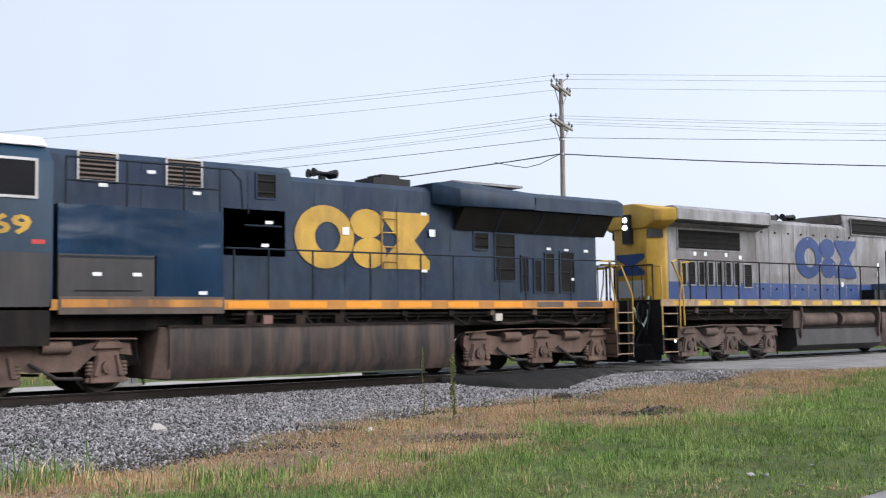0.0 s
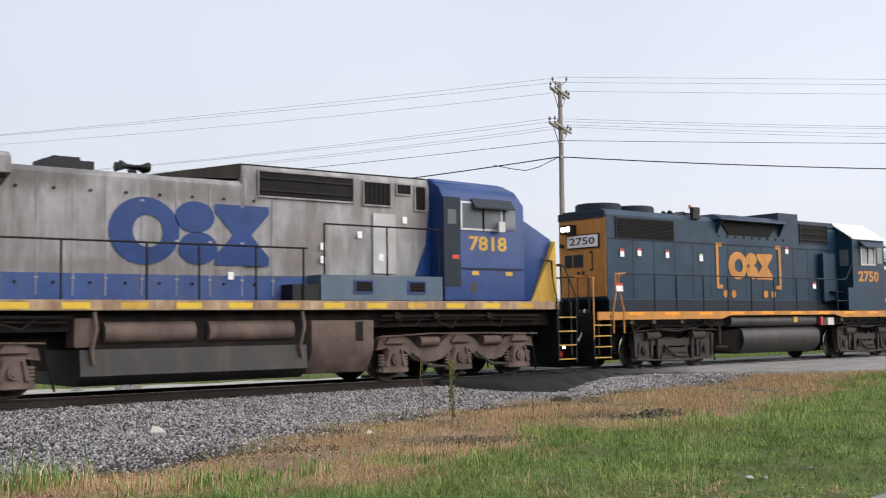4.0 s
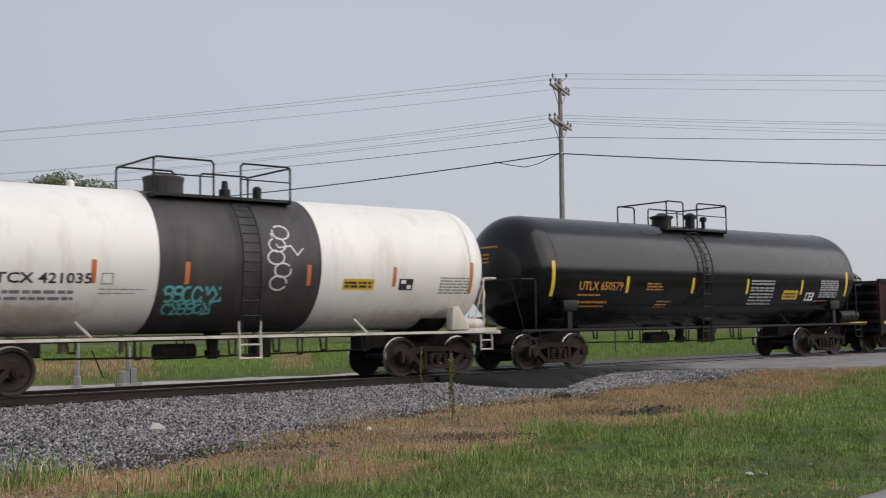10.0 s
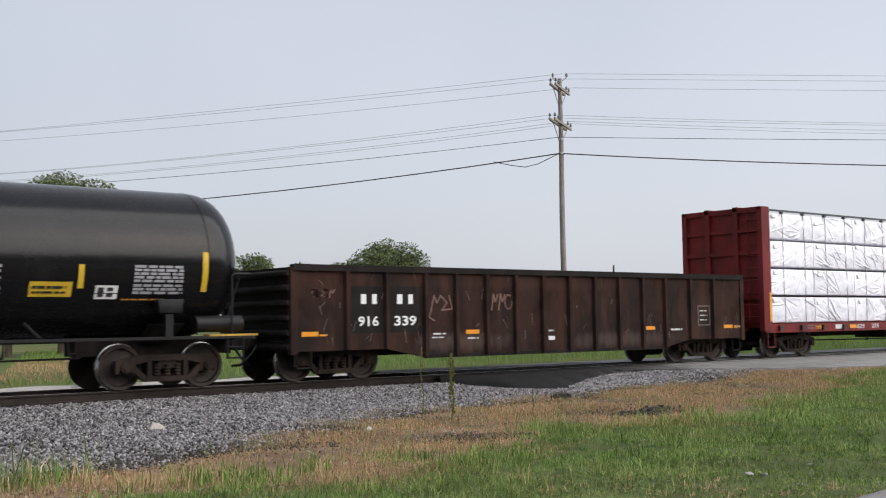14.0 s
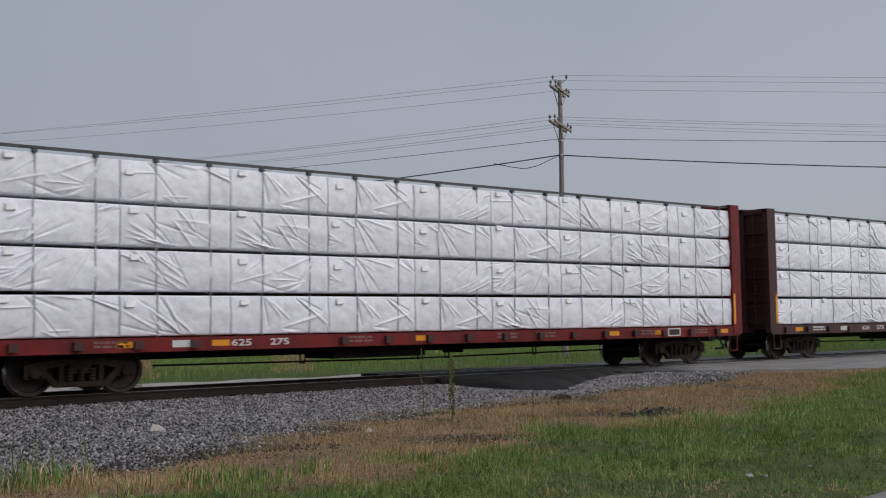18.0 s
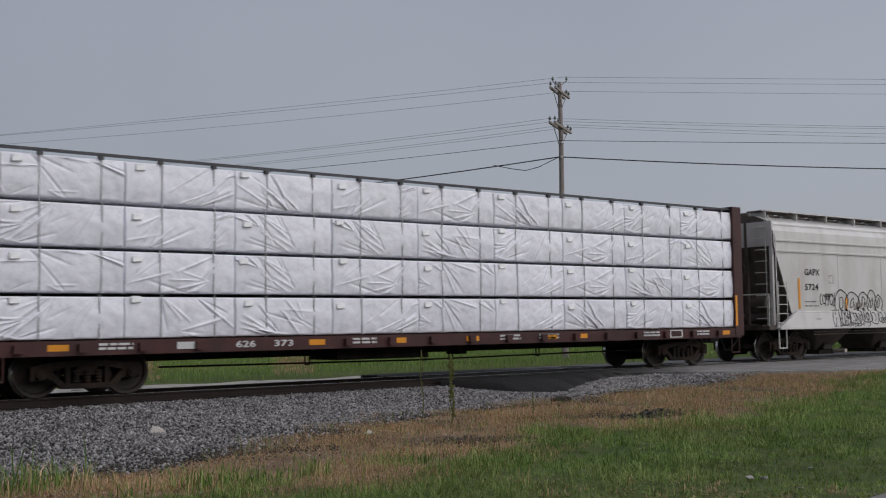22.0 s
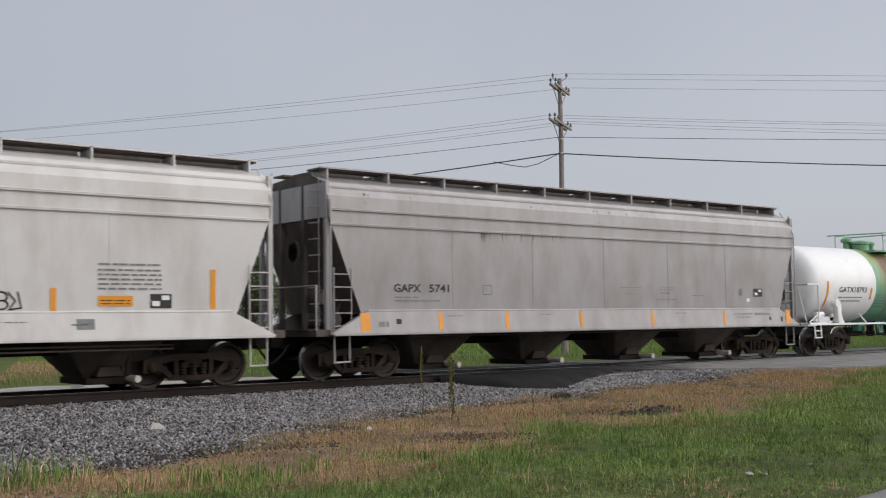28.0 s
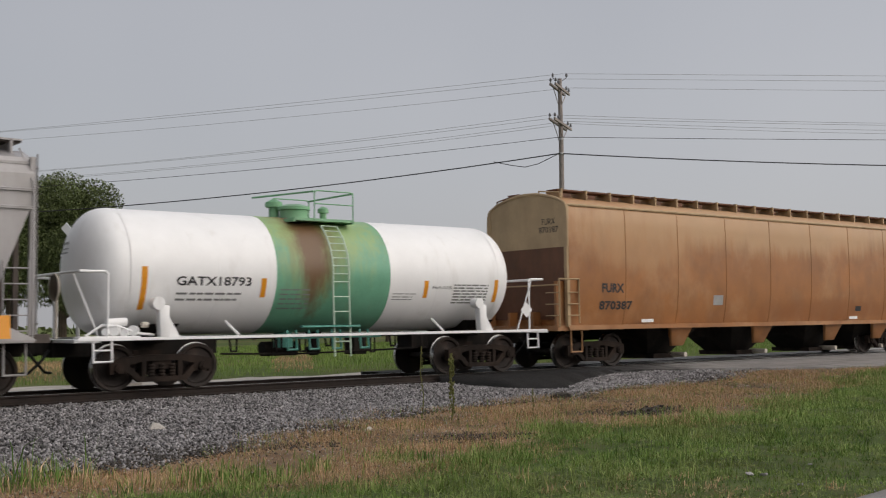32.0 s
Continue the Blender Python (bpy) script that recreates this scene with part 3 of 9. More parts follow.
# black apron that slopes from the crossing down into the stone
bm = B()
ax = np.arange(16.62, 23.51, .16)
toe = edge_asphalt(ax) + .1 * np.sin(ax * 5.3) + .07 * np.sin(ax * 11.7 + 1)
rows = []
for f in np.linspace(0, 1, 8):
    yy = -1.275 + (toe + 1.275) * f
    zz = -.02 * (1 - f ** 3) + (ground_z(ax, toe) - .01) * f ** 3 + .005 * np.sin(ax * 7 + f * 9)
    rows.append([bm.verts.new(p) for p in zip(ax, yy, zz)])
for r0, r1 in zip(rows, rows[1:]):
    for k in range(len(ax) - 1):
        bm.faces.new((r0[k], r1[k], r1[k + 1], r0[k + 1]))
single("pavement", bm, "asphalt_new", "black asphalt apron sloping from the crossing into the stone", "asphalt patch", kind="structure", ang=80)
bm = B()
pts = [(-80, -17.2), (4, -17.0), (7.5, -16.8), (9.2, -16.5), (12, -16.15), (30, -15.3), (80, -14)]
prism(bm, pts + [(80, -30), (-80, -30)], -.6, -.36, "z")
single("road", bm, "asphalt", "worn grey asphalt road beside the railway", "road", kind="structure")


# ---- loose stone, grass and weeds ----
def stones(name, n, fx, fy, size, mat, label, lift=.35):
    x, y = fx(n), fy
    x, y = fy(x)
    n = len(x)
    base = np.array([(1, 0, 0), (-1, 0, 0), (0, 1, 0), (0, -1, 0), (0, 0, 1), (0, 0, -1)], float)
    v = base[None] * RNG.uniform(.55, 1.25, (n, 6, 1)) + RNG.normal(0, .22, (n, 6, 3))
    a = RNG.uniform(0, 6.28, n)
    c, s = np.cos(a)[:, None], np.sin(a)[:, None]
    vx, vy = v[..., 0] * c - v[..., 1] * s, v[..., 0] * s + v[..., 1] * c
    tl = RNG.normal(0, .6, (n, 1))
    vz = v[..., 2] * np.cos(tl) + vx * np.sin(tl)
    sz = RNG.uniform(*size, (n, 1)) * .5
    v = np.stack([vx * sz + x[:, None], vy * sz + y[:, None], vz * sz * .8 + (ground_z(x, y))[:, None] + sz * lift], -1)
    F = ((0, 2, 4), (2, 1, 4), (1, 3, 4), (3, 0, 4), (2, 0, 5), (1, 2, 5), (3, 1, 5), (0, 3, 5))
    ob = new(name, scatter_mesh(name, v, F, 6, mat))
    return tagged(ob, label, "gravel", kind="stuff")


def shoulder(x):
    e = edge_ballast(x)
    y = RNG.uniform(0, 1, len(x)) * (-.95 - e + .5) + e - .5
    keep = (y > e + RNG.normal(0, .4, len(x))) & ((y < edge_asphalt(x) - .05) | (x < 17.0)) & ~((np.abs(y + .7535) < .09))
    return x[keep], y[keep]


stones("ballast", 90000, lambda n: RNG.uniform(2, 26, n), shoulder, (.03, .085), "stone", "loose grey crushed stone ballast beside the rail")


def apron_toe(x):
    t_ = np.minimum(edge_asphalt(x), -2.3)
    return x, t_ - np.abs(RNG.normal(0, .45, len(x))) + .12


stones("ballast", 9000, lambda n: RNG.uniform(16.8, 24.4, n), apron_toe, (.03, .09), "stone", "grey stones heaped against the asphalt apron")


def darker(x):
    e = edge_ballast(x)
    y = e + RNG.normal(.15, .35, len(x))
    keep = ((y < edge_asphalt(x) - .05) | (x < 16.6))
    return x[keep], y[keep]


stones("ballast", 14000, lambda n: RNG.uniform(5, 24, n), darker, (.02, .06), "stone_dark", "dark oily stones along the ballast edge")


def between(x):
    y = RNG.uniform(-.66, 2.6, len(x))
    keep = ((np.abs(y - .7535) > .09)) & (x < 16.8)
    return x[keep], y[keep]


stones("ballast", 14000, lambda n: RNG.uniform(2, 17, n), between, (.03, .06), "stone", "grey crushed stone between and behind the rails")


def verge(x):
    y = RNG.uniform(0, 1, len(x)) * (edge_ballast(x) - edge_green(x)) + edge_green(x)
    return x, y


def spilled(x):
    return x, edge_ballast(x) + RNG.normal(0, .2, len(x)) + .15 * np.sin(x * 3.1)


def clumped(x):
    k = RNG.integers(0, 5, len(x))
    cx, cy = np.array((16.0, 10.9, 16.9, 7.9, 15.2))[k], np.array((-8.3, -9.4, -5.1, -8.3, -7.4))[k]
    return cx + RNG.normal(0, .5, len(x)), cy + RNG.normal(0, .24, len(x))


stones("gravel", 2600, lambda n: RNG.uniform(3, 28, n), verge, (.015, .045), "stone_dark", "scattered small dark stones in the dry verge")
stones("gravel", 3600, lambda n: RNG.uniform(3, 28, n), verge, (.012, .04), "gravel", "scattered pale pebbles in the dry verge")
stones("gravel", 1500, lambda n: RNG.uniform(6.2, 11.5, n), spilled, (.02, .07), "stone_dark", "dark clods and stones where the ballast meets the verge")
stones("gravel", 3600, lambda n: RNG.uniform(3, 28, n), clumped, (.02, .06), "stone_dark", "dark stone spills in the dry verge")


def blades(name, x, y, h, w, mat, label, lean=.35, cat="grass"):
    n = len(x)
    z = ground_z(x, y)
    a, b = RNG.uniform(0, 6.28, n), RNG.uniform(0, 6.28, n)
    dx, dy = np.cos(a) * w / 2, np.sin(a) * w / 2
    k = np.abs(RNG.normal(0, lean, n)) * h
    lx, ly = np.cos(b) * k, np.sin(b) * k
    top = h * np.clip(1 - .25 * (k / h) ** 2, .28, 1)
    P = lambda sx, fx, fz: np.stack([x + sx * dx + lx * fx, y + sx * dy + ly * fx, z - .01 + top * fz], -1)
    v = np.stack([P(-1, 0, 0), P(1, 0, 0), P(.8, .35, .68), P(-.8, .35, .68), P(0, 1, .92)], 1)
    ob = new(name, scatter_mesh(name, v, ((0, 1, 2), (0, 2, 3), (3, 2, 4)), 5, mat))
    return tagged(ob, label, cat, kind="stuff")


def tuft_noise(x, y, s=.8):
    return np.sin(x * s * 2.3 + 1.3 * np.sin(y * s * 1.7)) * np.sin(y * s * 2.9 + 1.1 * np.sin(x * s * 2.1 + .5))


def sow(n, x0, x1, y0, y1):
    return RNG.uniform(x0, x1, n), RNG.uniform(y0, y1, n)


def tufts(n, x, y, spread, each):
    """Blade feet gathered round tuft centres."""
    k = np.repeat(np.arange(len(x)), each)
    r_ = np.abs(RNG.normal(0, 1, len(k))) * np.repeat(spread, each)
    a = RNG.uniform(0, 6.28, len(k))
    return x[k] + r_ * np.cos(a), y[k] + r_ * np.sin(a), k


x, y = sow(16000, 2.0, 40, -16.4, -5.3)
tn, t2 = tuft_noise(x, y), tuft_noise(x + 9, y - 4, .33)
keep = (y < edge_green(x) + .5 * tn + .5 * t2) & (RNG.uniform(0, 1, len(x)) < .72 + .3 * tn) & (x < 23 + 1.9 * (y + 17))
x, y, tn, t2 = x[keep], y[keep], tn[keep], t2[keep]
size = np.clip(RNG.lognormal(-.3, .55, len(x)), .25, 2.2) * np.clip(.8 + .3 * tn + .3 * t2, .35, 1.4) * np.interp(y, (-16.3, -14.8, -12.8), (.32, .6, 1))
hue = RNG.uniform(0, .9, len(x)) + .3 * t2 + .28 * np.exp(-((x - 13.2) / 1.2) ** 2 - ((y + 11.6) / .5) ** 2) + np.interp(y, (-16.3, -14.3, -13), (.36, .2, .05))
bx, by, k = tufts(0, x, y, .05 + .08 * size, 28)
bh = size[k] * RNG.uniform(.05, .19, len(k)) + .02
bw = RNG.uniform(.006, .012, len(k))
for lo, hi, mat, lab in ((-9, .08, "green_deep", "dark green grass tufts"), (.08, .5, "green", "uneven green roadside grass in tufts"), (.5, 1.1, "green_pale", "yellowish green grass tufts"), (1.1, 9, "straw_pale", "dry stems among the green grass")):
    q = (hue[k] > lo) & (hue[k] <= hi)
    blades("grass", bx[q], by[q], bh[q], bw[q], mat, lab, 1.7)
x, y = sow(90000, 2.0, 40, -16.4, -5.5)
keep = (y < edge_green(x) + .4 * tuft_noise(x, y)) & (x < 23 + 1.9 * (y + 17))
x, y = x[keep], y[keep]
blades("grass", x, y, RNG.uniform(.03, .1, len(x)), RNG.uniform(.005, .01, len(x)), "green", "short green undergrowth of the verge", .9)
for n_, x0, x1, y0, y1, h0, h1, mat in (
        (150, 3.5, 4.7, -10.2, -9.2, .12, .42, "green"), (110, 3.5, 4.7, -10.2, -9.2, .1, .36, "green_deep"), (70, 3.4, 4.9, -10.2, -9.2, .1, .4, "straw_pale"),
        (14, 3.7, 4.6, -9.9, -9.3, .55, .85, "green_deep"),
        (170, 5.3, 6.5, -11.2, -10.4, .08, .3, "green"), (110, 5.3, 6.5, -11.2, -10.4, .08, .26, "green_deep"), (90, 5.2, 6.6, -11.2, -10.4, .08, .26, "straw_pale"),
        (80, 6.9, 7.25, -11.0, -10.6, .1, .3, "green"), (40, 6.9, 7.3, -11.0, -10.6, .1, .26, "straw_pale"), (60, 8.4, 8.7, -11.2, -10.9, .08, .2, "green_deep")):
    x, y = RNG.normal((x0 + x1) / 2, (x1 - x0) / 3.0, n_), RNG.normal((y0 + y1) / 2, (y1 - y0) / 3.0, n_)
    blades("grass", x, y, RNG.uniform(h0, h1, n_), RNG.uniform(.007, .016, n_), mat, "tall loose grass tuft at the ballast edge", .5)
x, y = sow(520000, 2.0, 34, -12.4, -2.6)
tn = tuft_noise(x, y, .6)
g, b_ = edge_green(x), edge_ballast(x)
keep = (y > g - .9 + .5 * tn) & (y < b_ - .05 + .5 * tn + RNG.normal(0, .35, len(x))) & (RNG.uniform(0, 1, len(x)) < .72 + .45 * tn) & ((y < edge_asphalt(x) - .25) | (x < 16.6))
x, y, tn = x[keep], y[keep], tn[keep]
hue = RNG.uniform(0, 1, len(x)) + .35 * tuft_noise(x, y, 1.4)
for lo, hi, mat, lab in ((-9, .5, "straw", "dead brown grass matted along the track"), (.5, .85, "straw_pale", "bleached dead grass along the track"), (.85, 9, "straw_red", "rust-brown dead grass along the track")):
    q = (hue > lo) & (hue <= hi)
    blades("dry_grass", x[q], y[q], RNG.uniform(.03, .13, q.sum()) * (1 + .5 * tn[q]), RNG.uniform(.003, .006, q.sum()), mat, lab, 2.1)
pick = RNG.uniform(0, 1, len(x)) < .035
blades("grass", x[pick], y[pick], RNG.uniform(.06, .2, pick.sum()), RNG.uniform(.005, .009, pick.sum()), "green", "sparse green shoots in the dead grass", .5)
# field beyond the track
x, y = sow(150000, 8, 120, 6.5, 70)
keep = (x > 6 + .35 * y) & (x < 42 + 1.95 * y) & (y > 9.2 - .1 * np.maximum(0, x - 10) + .4 * tuft_noise(x, y))
x, y = x[keep], y[keep]
tn = tuft_noise(x, y, .15)
sight = np.interp(x / (y + 22.09), (.3, .44, .47, .57, .585, .62, .64, .8), (.7, .7, -.5, -.5, .35, .35, -.45, -.45))
dry = (.35 * tn + sight + RNG.normal(0, .16, len(x)) > .22) & (y > 12) & (y < 44)
far = .5 + y / 40
blades("field_grass", x[~dry], y[~dry], RNG.uniform(.1, .34, (~dry).sum()) * (1 + .5 * tn[~dry]), RNG.uniform(.01, .024, (~dry).sum()) * far[~dry], "green", "tall green grass of the field beyond the track", .7)
blades("field_grass", x[dry], y[dry], RNG.uniform(.08, .24, dry.sum()), RNG.uniform(.01, .024, dry.sum()) * far[dry], "straw", "dry brown grass of the field beyond the track", .8)


def weed(at, h, r, dense):
    """A tall dried stalk with seed clusters up its length."""
    ob = thing("weed_stalk", "tall upright weed stalk with seed clusters in the dry verge", "weed", at, "weeds by the ballast")
    pts = [(.02 * h * math.sin(k), .015 * h * math.cos(k * 1.7), h * k / 6) for k in range(7)]
    part("stem", tube(B(), pts, r * .3, 6), "weed", ob)
    bm = B()
    rr = random.Random(3)
    for k in range(dense):
        z = h * (.12 + .88 * rr.random() ** .8)
        a = rr.random() * 6.28
        d = r * rr.uniform(.3, 1) * (1 if z < .9 * h else .5)
        c = Vector((d * math.cos(a), d * math.sin(a), z))
        q = r * rr.uniform(.25, .6)
        hull(bm, [c + Vector((q, 0, 0)), c - Vector((q, 0, 0)), c + Vector((0, q, 0)), c - Vector((0, q, 0)), c + Vector((0, 0, 1.6 * q)), c - Vector((0, 0, q))])
    tagged(part("seed_head", bm, "weed", ob), kind="stuff")
    return ob


weed((12.02, -6.52, -.43), 1.28, .028, 40)
weed((12.23, -7.09, -.43), 1.16, .05, 110)
weed((14.6, -6.6, -.42), .42, .022, 24)
bm = hull(B(), [(-.16, -.1, 0), (.15, -.12, 0), (.18, .1, 0), (-.1, .13, 0), (-.06, -.04, .13), (.08, .03, .1)])
single("stone", bevel(bm, .015, 1), "gravel", "pale boulder lying on the ballast", "stone", at=(7.65, -5.2, -.38))
bm = hull(B(), [(-.11, -.07, 0), (.1, -.08, 0), (.12, .07, 0), (-.08, .09, 0), (0, 0, .09)])
single("stone", bevel(bm, .01, 1), "white_dusty", "white stone in the dead grass", "stone", at=(10.2, -7.5, -.44))
sr = random.Random(41)
for sx, sy, q, lab in ((16.85, -5.15, 1.0, "clod of black tar and stone at the ballast edge"), (16.0, -8.25, .5, "dark clod of stones in the dry verge"), (16.42, -8.1, .42, "dark clod of stones in the dry verge"), (15.55, -8.05, .3, "dark clod of stones in the dry verge")):
    bm = B()
    for k in range(9):
        c = (sr.gauss(0, .22) * q, sr.gauss(0, .12) * q)
        hull(bm, [(c[0] + sr.uniform(-.16, .16) * q, c[1] + sr.uniform(-.12, .12) * q, sr.uniform(-.03, .15) * q) for _ in range(9)])
    single("clod", bm, "stone_dark", lab, "clod", at=(sx, sy, float(ground_z(sx, sy)) + .01))
for sx, sy, q in ((10.18, -14.66, .5), (10.28, -14.78, .5), (9.93, -15.46, .35), (11.37, -14.64, .3)):
    bm = hull(B(), [(q * (.11 * math.cos(k) + sr.uniform(-.03, .03)), q * (.075 * math.sin(k) + sr.uniform(-.02, .02)), q * sr.uniform(-.02, .065)) for k in np.arange(0, 6.28, .42)])
    single("stone", bevel(bm, .006, 1), "stone", "small pale stone in the green grass", "stone", at=(sx, sy, -.425))


def road_edge(x):
    return x, np.interp(x, (-80, 4, 7.5, 9.2, 12, 30, 80), (-17.2, -17.0, -16.8, -16.5, -16.15, -15.3, -14)) + np.abs(RNG.normal(0, .16, len(x))) - .03


stones("gravel", 900, lambda n: RNG.uniform(6, 22, n), road_edge, (.015, .06), "stone", "loose stones along the edge of the road")

# ---- power line ----
POLE = Vector((39.84, 17.73, 0))


def power_pole(at, label):
    """Timber pole with two pairs of cross-arms set askew, braces and insulators."""
    ob = thing("utility_pole", label, "utility pole", at, "poles of the power line", "")
    g = -.5
    bm = B()
    n = 10
    pts = [(.012 * math.sin(k * .9), .01 * math.cos(k * 1.3), g - .3 + (13.55 - g + .3) * k / n) for k in range(n + 1)]
    tube(bm, pts, [.165 - .06 * k / n for k in range(n + 1)], 12)
    part("shaft", bm, "pole", ob)
    arms = ((13.0, Vector((.855, .519, 0)), 1.45), (11.2, Vector((.855, .519, 0)), 1.75))
    for z, d, ln in arms:
        for s in (-1, 1):
            off = Vector((d.y, -d.x, 0)) * .13 * s
            bm = B()
            c = Vector((0, 0, z)) + off
            a, b = c - d * ln, c + d * ln
            nrm = Vector((d.y, -d.x, 0)) * .045
            hull(bm, [p + q + Vector((0, 0, h)) for p in (a, b) for q in (nrm, -nrm) for h in (-.06, .06)])
            arm = part("cross_arm", bm, "pole", ob, "weathered timber cross-arm")
            for e in (-1, 1):
                part("brace", tube(B(), [c + d * ln * .62 * e, Vector((0, 0, z - .75)) + off * .8], .02, 5), "pole", ob)
            for f in (-.95, -.55, .6, .95) if s > 0 else (-.95, .95):
                p = c + d * ln * f + Vector((0, 0, .06))
                bm = B()
                cyl(bm, p, p + Vector((0, 0, .12)), .015, 6)
                lathe(bm, ((.08, .05), (.12, .075), (.14, .05), (.17, .07), (.19, .045), (.24, .04), (.26, .015)), "z", p, 10)
                part("insulator", bm, "porcelain", arm)
    for e in (-1, 1):
        p = Vector((0, 0, 13.35))
        q = p + Vector((-.35 * e * -.78, -.35 * e * .62, .25))
        bm = tube(B(), [p, q, q + Vector((0, 0, .12))], .02, 5)
        lathe(bm, ((0, .05), (.05, .075), (.08, .05), (.11, .07), (.14, .045), (.2, .015)), "z", q + Vector((0, 0, .05)), 10)
        part("top_insulator", bm, "porcelain", ob)
    for z in (10.45, 9.7):
        bm = lathe(B(), ((-.05, .16), (.05, .16)), "z", (0, 0, z), 12)
        part("cable_clamp", bm, "steel", ob)
    return ob


power_pole(POLE, "weathered grey timber power pole with double cross-arms")
FAR_L, FAR_R = POLE + Vector((-18.0, 31.2, 0)) * 1.75, POLE + Vector((14.3, -9.6, 0)) * 3.2
for q in (FAR_L, FAR_R):
    power_pole(q, "weathered timber power pole further along the line")


def wire(z_pole, off, sag_l, sag_r, drop_l, drop_r, r, mat, name):
    """One conductor over the two spans that meet at the pole."""
    d = Vector((.955, .297, 0)) * off
    pts = []
    for k in range(25):
        f = 1 - k / 24
        p = POLE.lerp(FAR_L, f) + d
        pts.append(Vector((p.x, p.y, z_pole - drop_l * f - sag_l * 4 * f * (1 - f))))
    for k in range(1, 25):
        f = k / 24
        p = POLE.lerp(FAR_R, f) + d
        pts.append(Vector((p.x, p.y, z_pole - drop_r * f - sag_r * 4 * f * (1 - f))))
    bm = B()
    tube(bm, pts, r, 5)
    return single(name, bm, mat, f"{'black' if mat == 'cable' else 'thin grey'} overhead {name.replace('_', ' ')} slung between poles", "overhead wire", "wires of the power line")


for z_, off_, sag_l, sag_r, drop_l in ((13.87, .35, .27, .03, -.06), (13.48, -.35, .36, .04, -.56), (13.23, .9, .52, .09, -.72),
                                       (11.53, -1.1, .82, .46, 0), (11.45, -.6, .7, .41, 0), (11.45, .6, .93, .53, 0), (11.4, 1.1, .88, .61, 0)):
    wire(z_, off_, sag_l, sag_r, drop_l, 0, .0095, "wire", "power_line")
wire(10.53, -.15, .74, .16, -.19, 0, .014, "cable", "power_line")
wire(9.7, -.15, 1.25, .75, .2, 0, .03, "cable", "telephone_cable")
bm = B()
d0 = (FAR_L - POLE).normalized()
tube(bm, [POLE + d0 * a + Vector((-.1, -.1, z)) for a, z in ((0.2, 9.66), (1.2, 9.25), (1.9, 9.12), (2.6, 9.25), (3.6, 9.5))], .02, 5)
single("cable_loop", bm, "cable", "slack loop of black cable hanging beside the pole", "cable loop")


# ---- crossing signal behind the track ----
def crossbuck():
    ob = thing("crossing_sign", "crossbuck on a galvanised mast seen from behind", "crossing sign", (11.22, 7.62, -.36))
    bm = cyl(B(), (0, 0, 0), (0, 0, 4.45), .055, 12)
    part("mast", bm, "steel", ob)
    bm = lathe(B(), ((0, .17), (.05, .17), (.06, .1), (.3, .09), (.32, .07)), "z", (0, 0, 0), 12)
    part("mast_base", bm, "steel", ob)
    face = Vector((.82, .57, 0))
    across = Vector((.57, -.82, 0))
    for a in (48, -48):
        u = across * math.cos(radians(a)) + Vector((0, 0, math.sin(radians(a))))
        w = u.cross(face)
        cc = face * (-.1 if a > 0 else -.07) + Vector((0, 0, 3.95))
        part("sign_blade", hull(B(), [cc + u * i_ * .61 + w * j * .115 + face * k * .012 for i_ in (-1, 1) for j in (-1, 1) for k in (-1, 1)]), "sticker", ob, "white crossbuck blade")
    for e in (-1, 1):
        bm = B()
        cyl(bm, (e * .1, -.04, 3.45), (e * .1 + .08, .12, 3.45), .15, 14)
        part("signal_lamp", bm, "black", ob)
    part("lamp_bracket", box(B(), -.06, .06, -.06, .06, 3.5, 3.95), "steel", ob)
    return ob


crossbuck()
ob = thing("signal_pedestal", "galvanised junction pedestal on a concrete foot", "signal pedestal", (12.5, 7.25, -.37))
part("post", cyl(B(), (0, 0, .1), (0, 0, 1.1), .06, 10), "steel", ob)
part("junction_box", bevel(box(B(), -.2, -.02, -.12, .12, .1, .42), .02), "steel", ob)
part("junction_box", bevel(box(B(), .03, .2, -.1, .1, .08, .5), .02), "steel", ob)
part("foot", bevel(box(B(), -.3, .3, -.22, .22, 0, .1), .02), "gravel", ob)
part("brace", tube(B(), [(-.95, .2, 1.0), (-.62, .2, .25)], .02, 5), "rail_rust", ob)
ob = thing("fence_post", "thin dark marker post in the field", "post", (44.8, 18.9, -.5))
part("post", cyl(B(), (0, 0, 0), (0, 0, 4.7), .05, 8), "bark", ob)


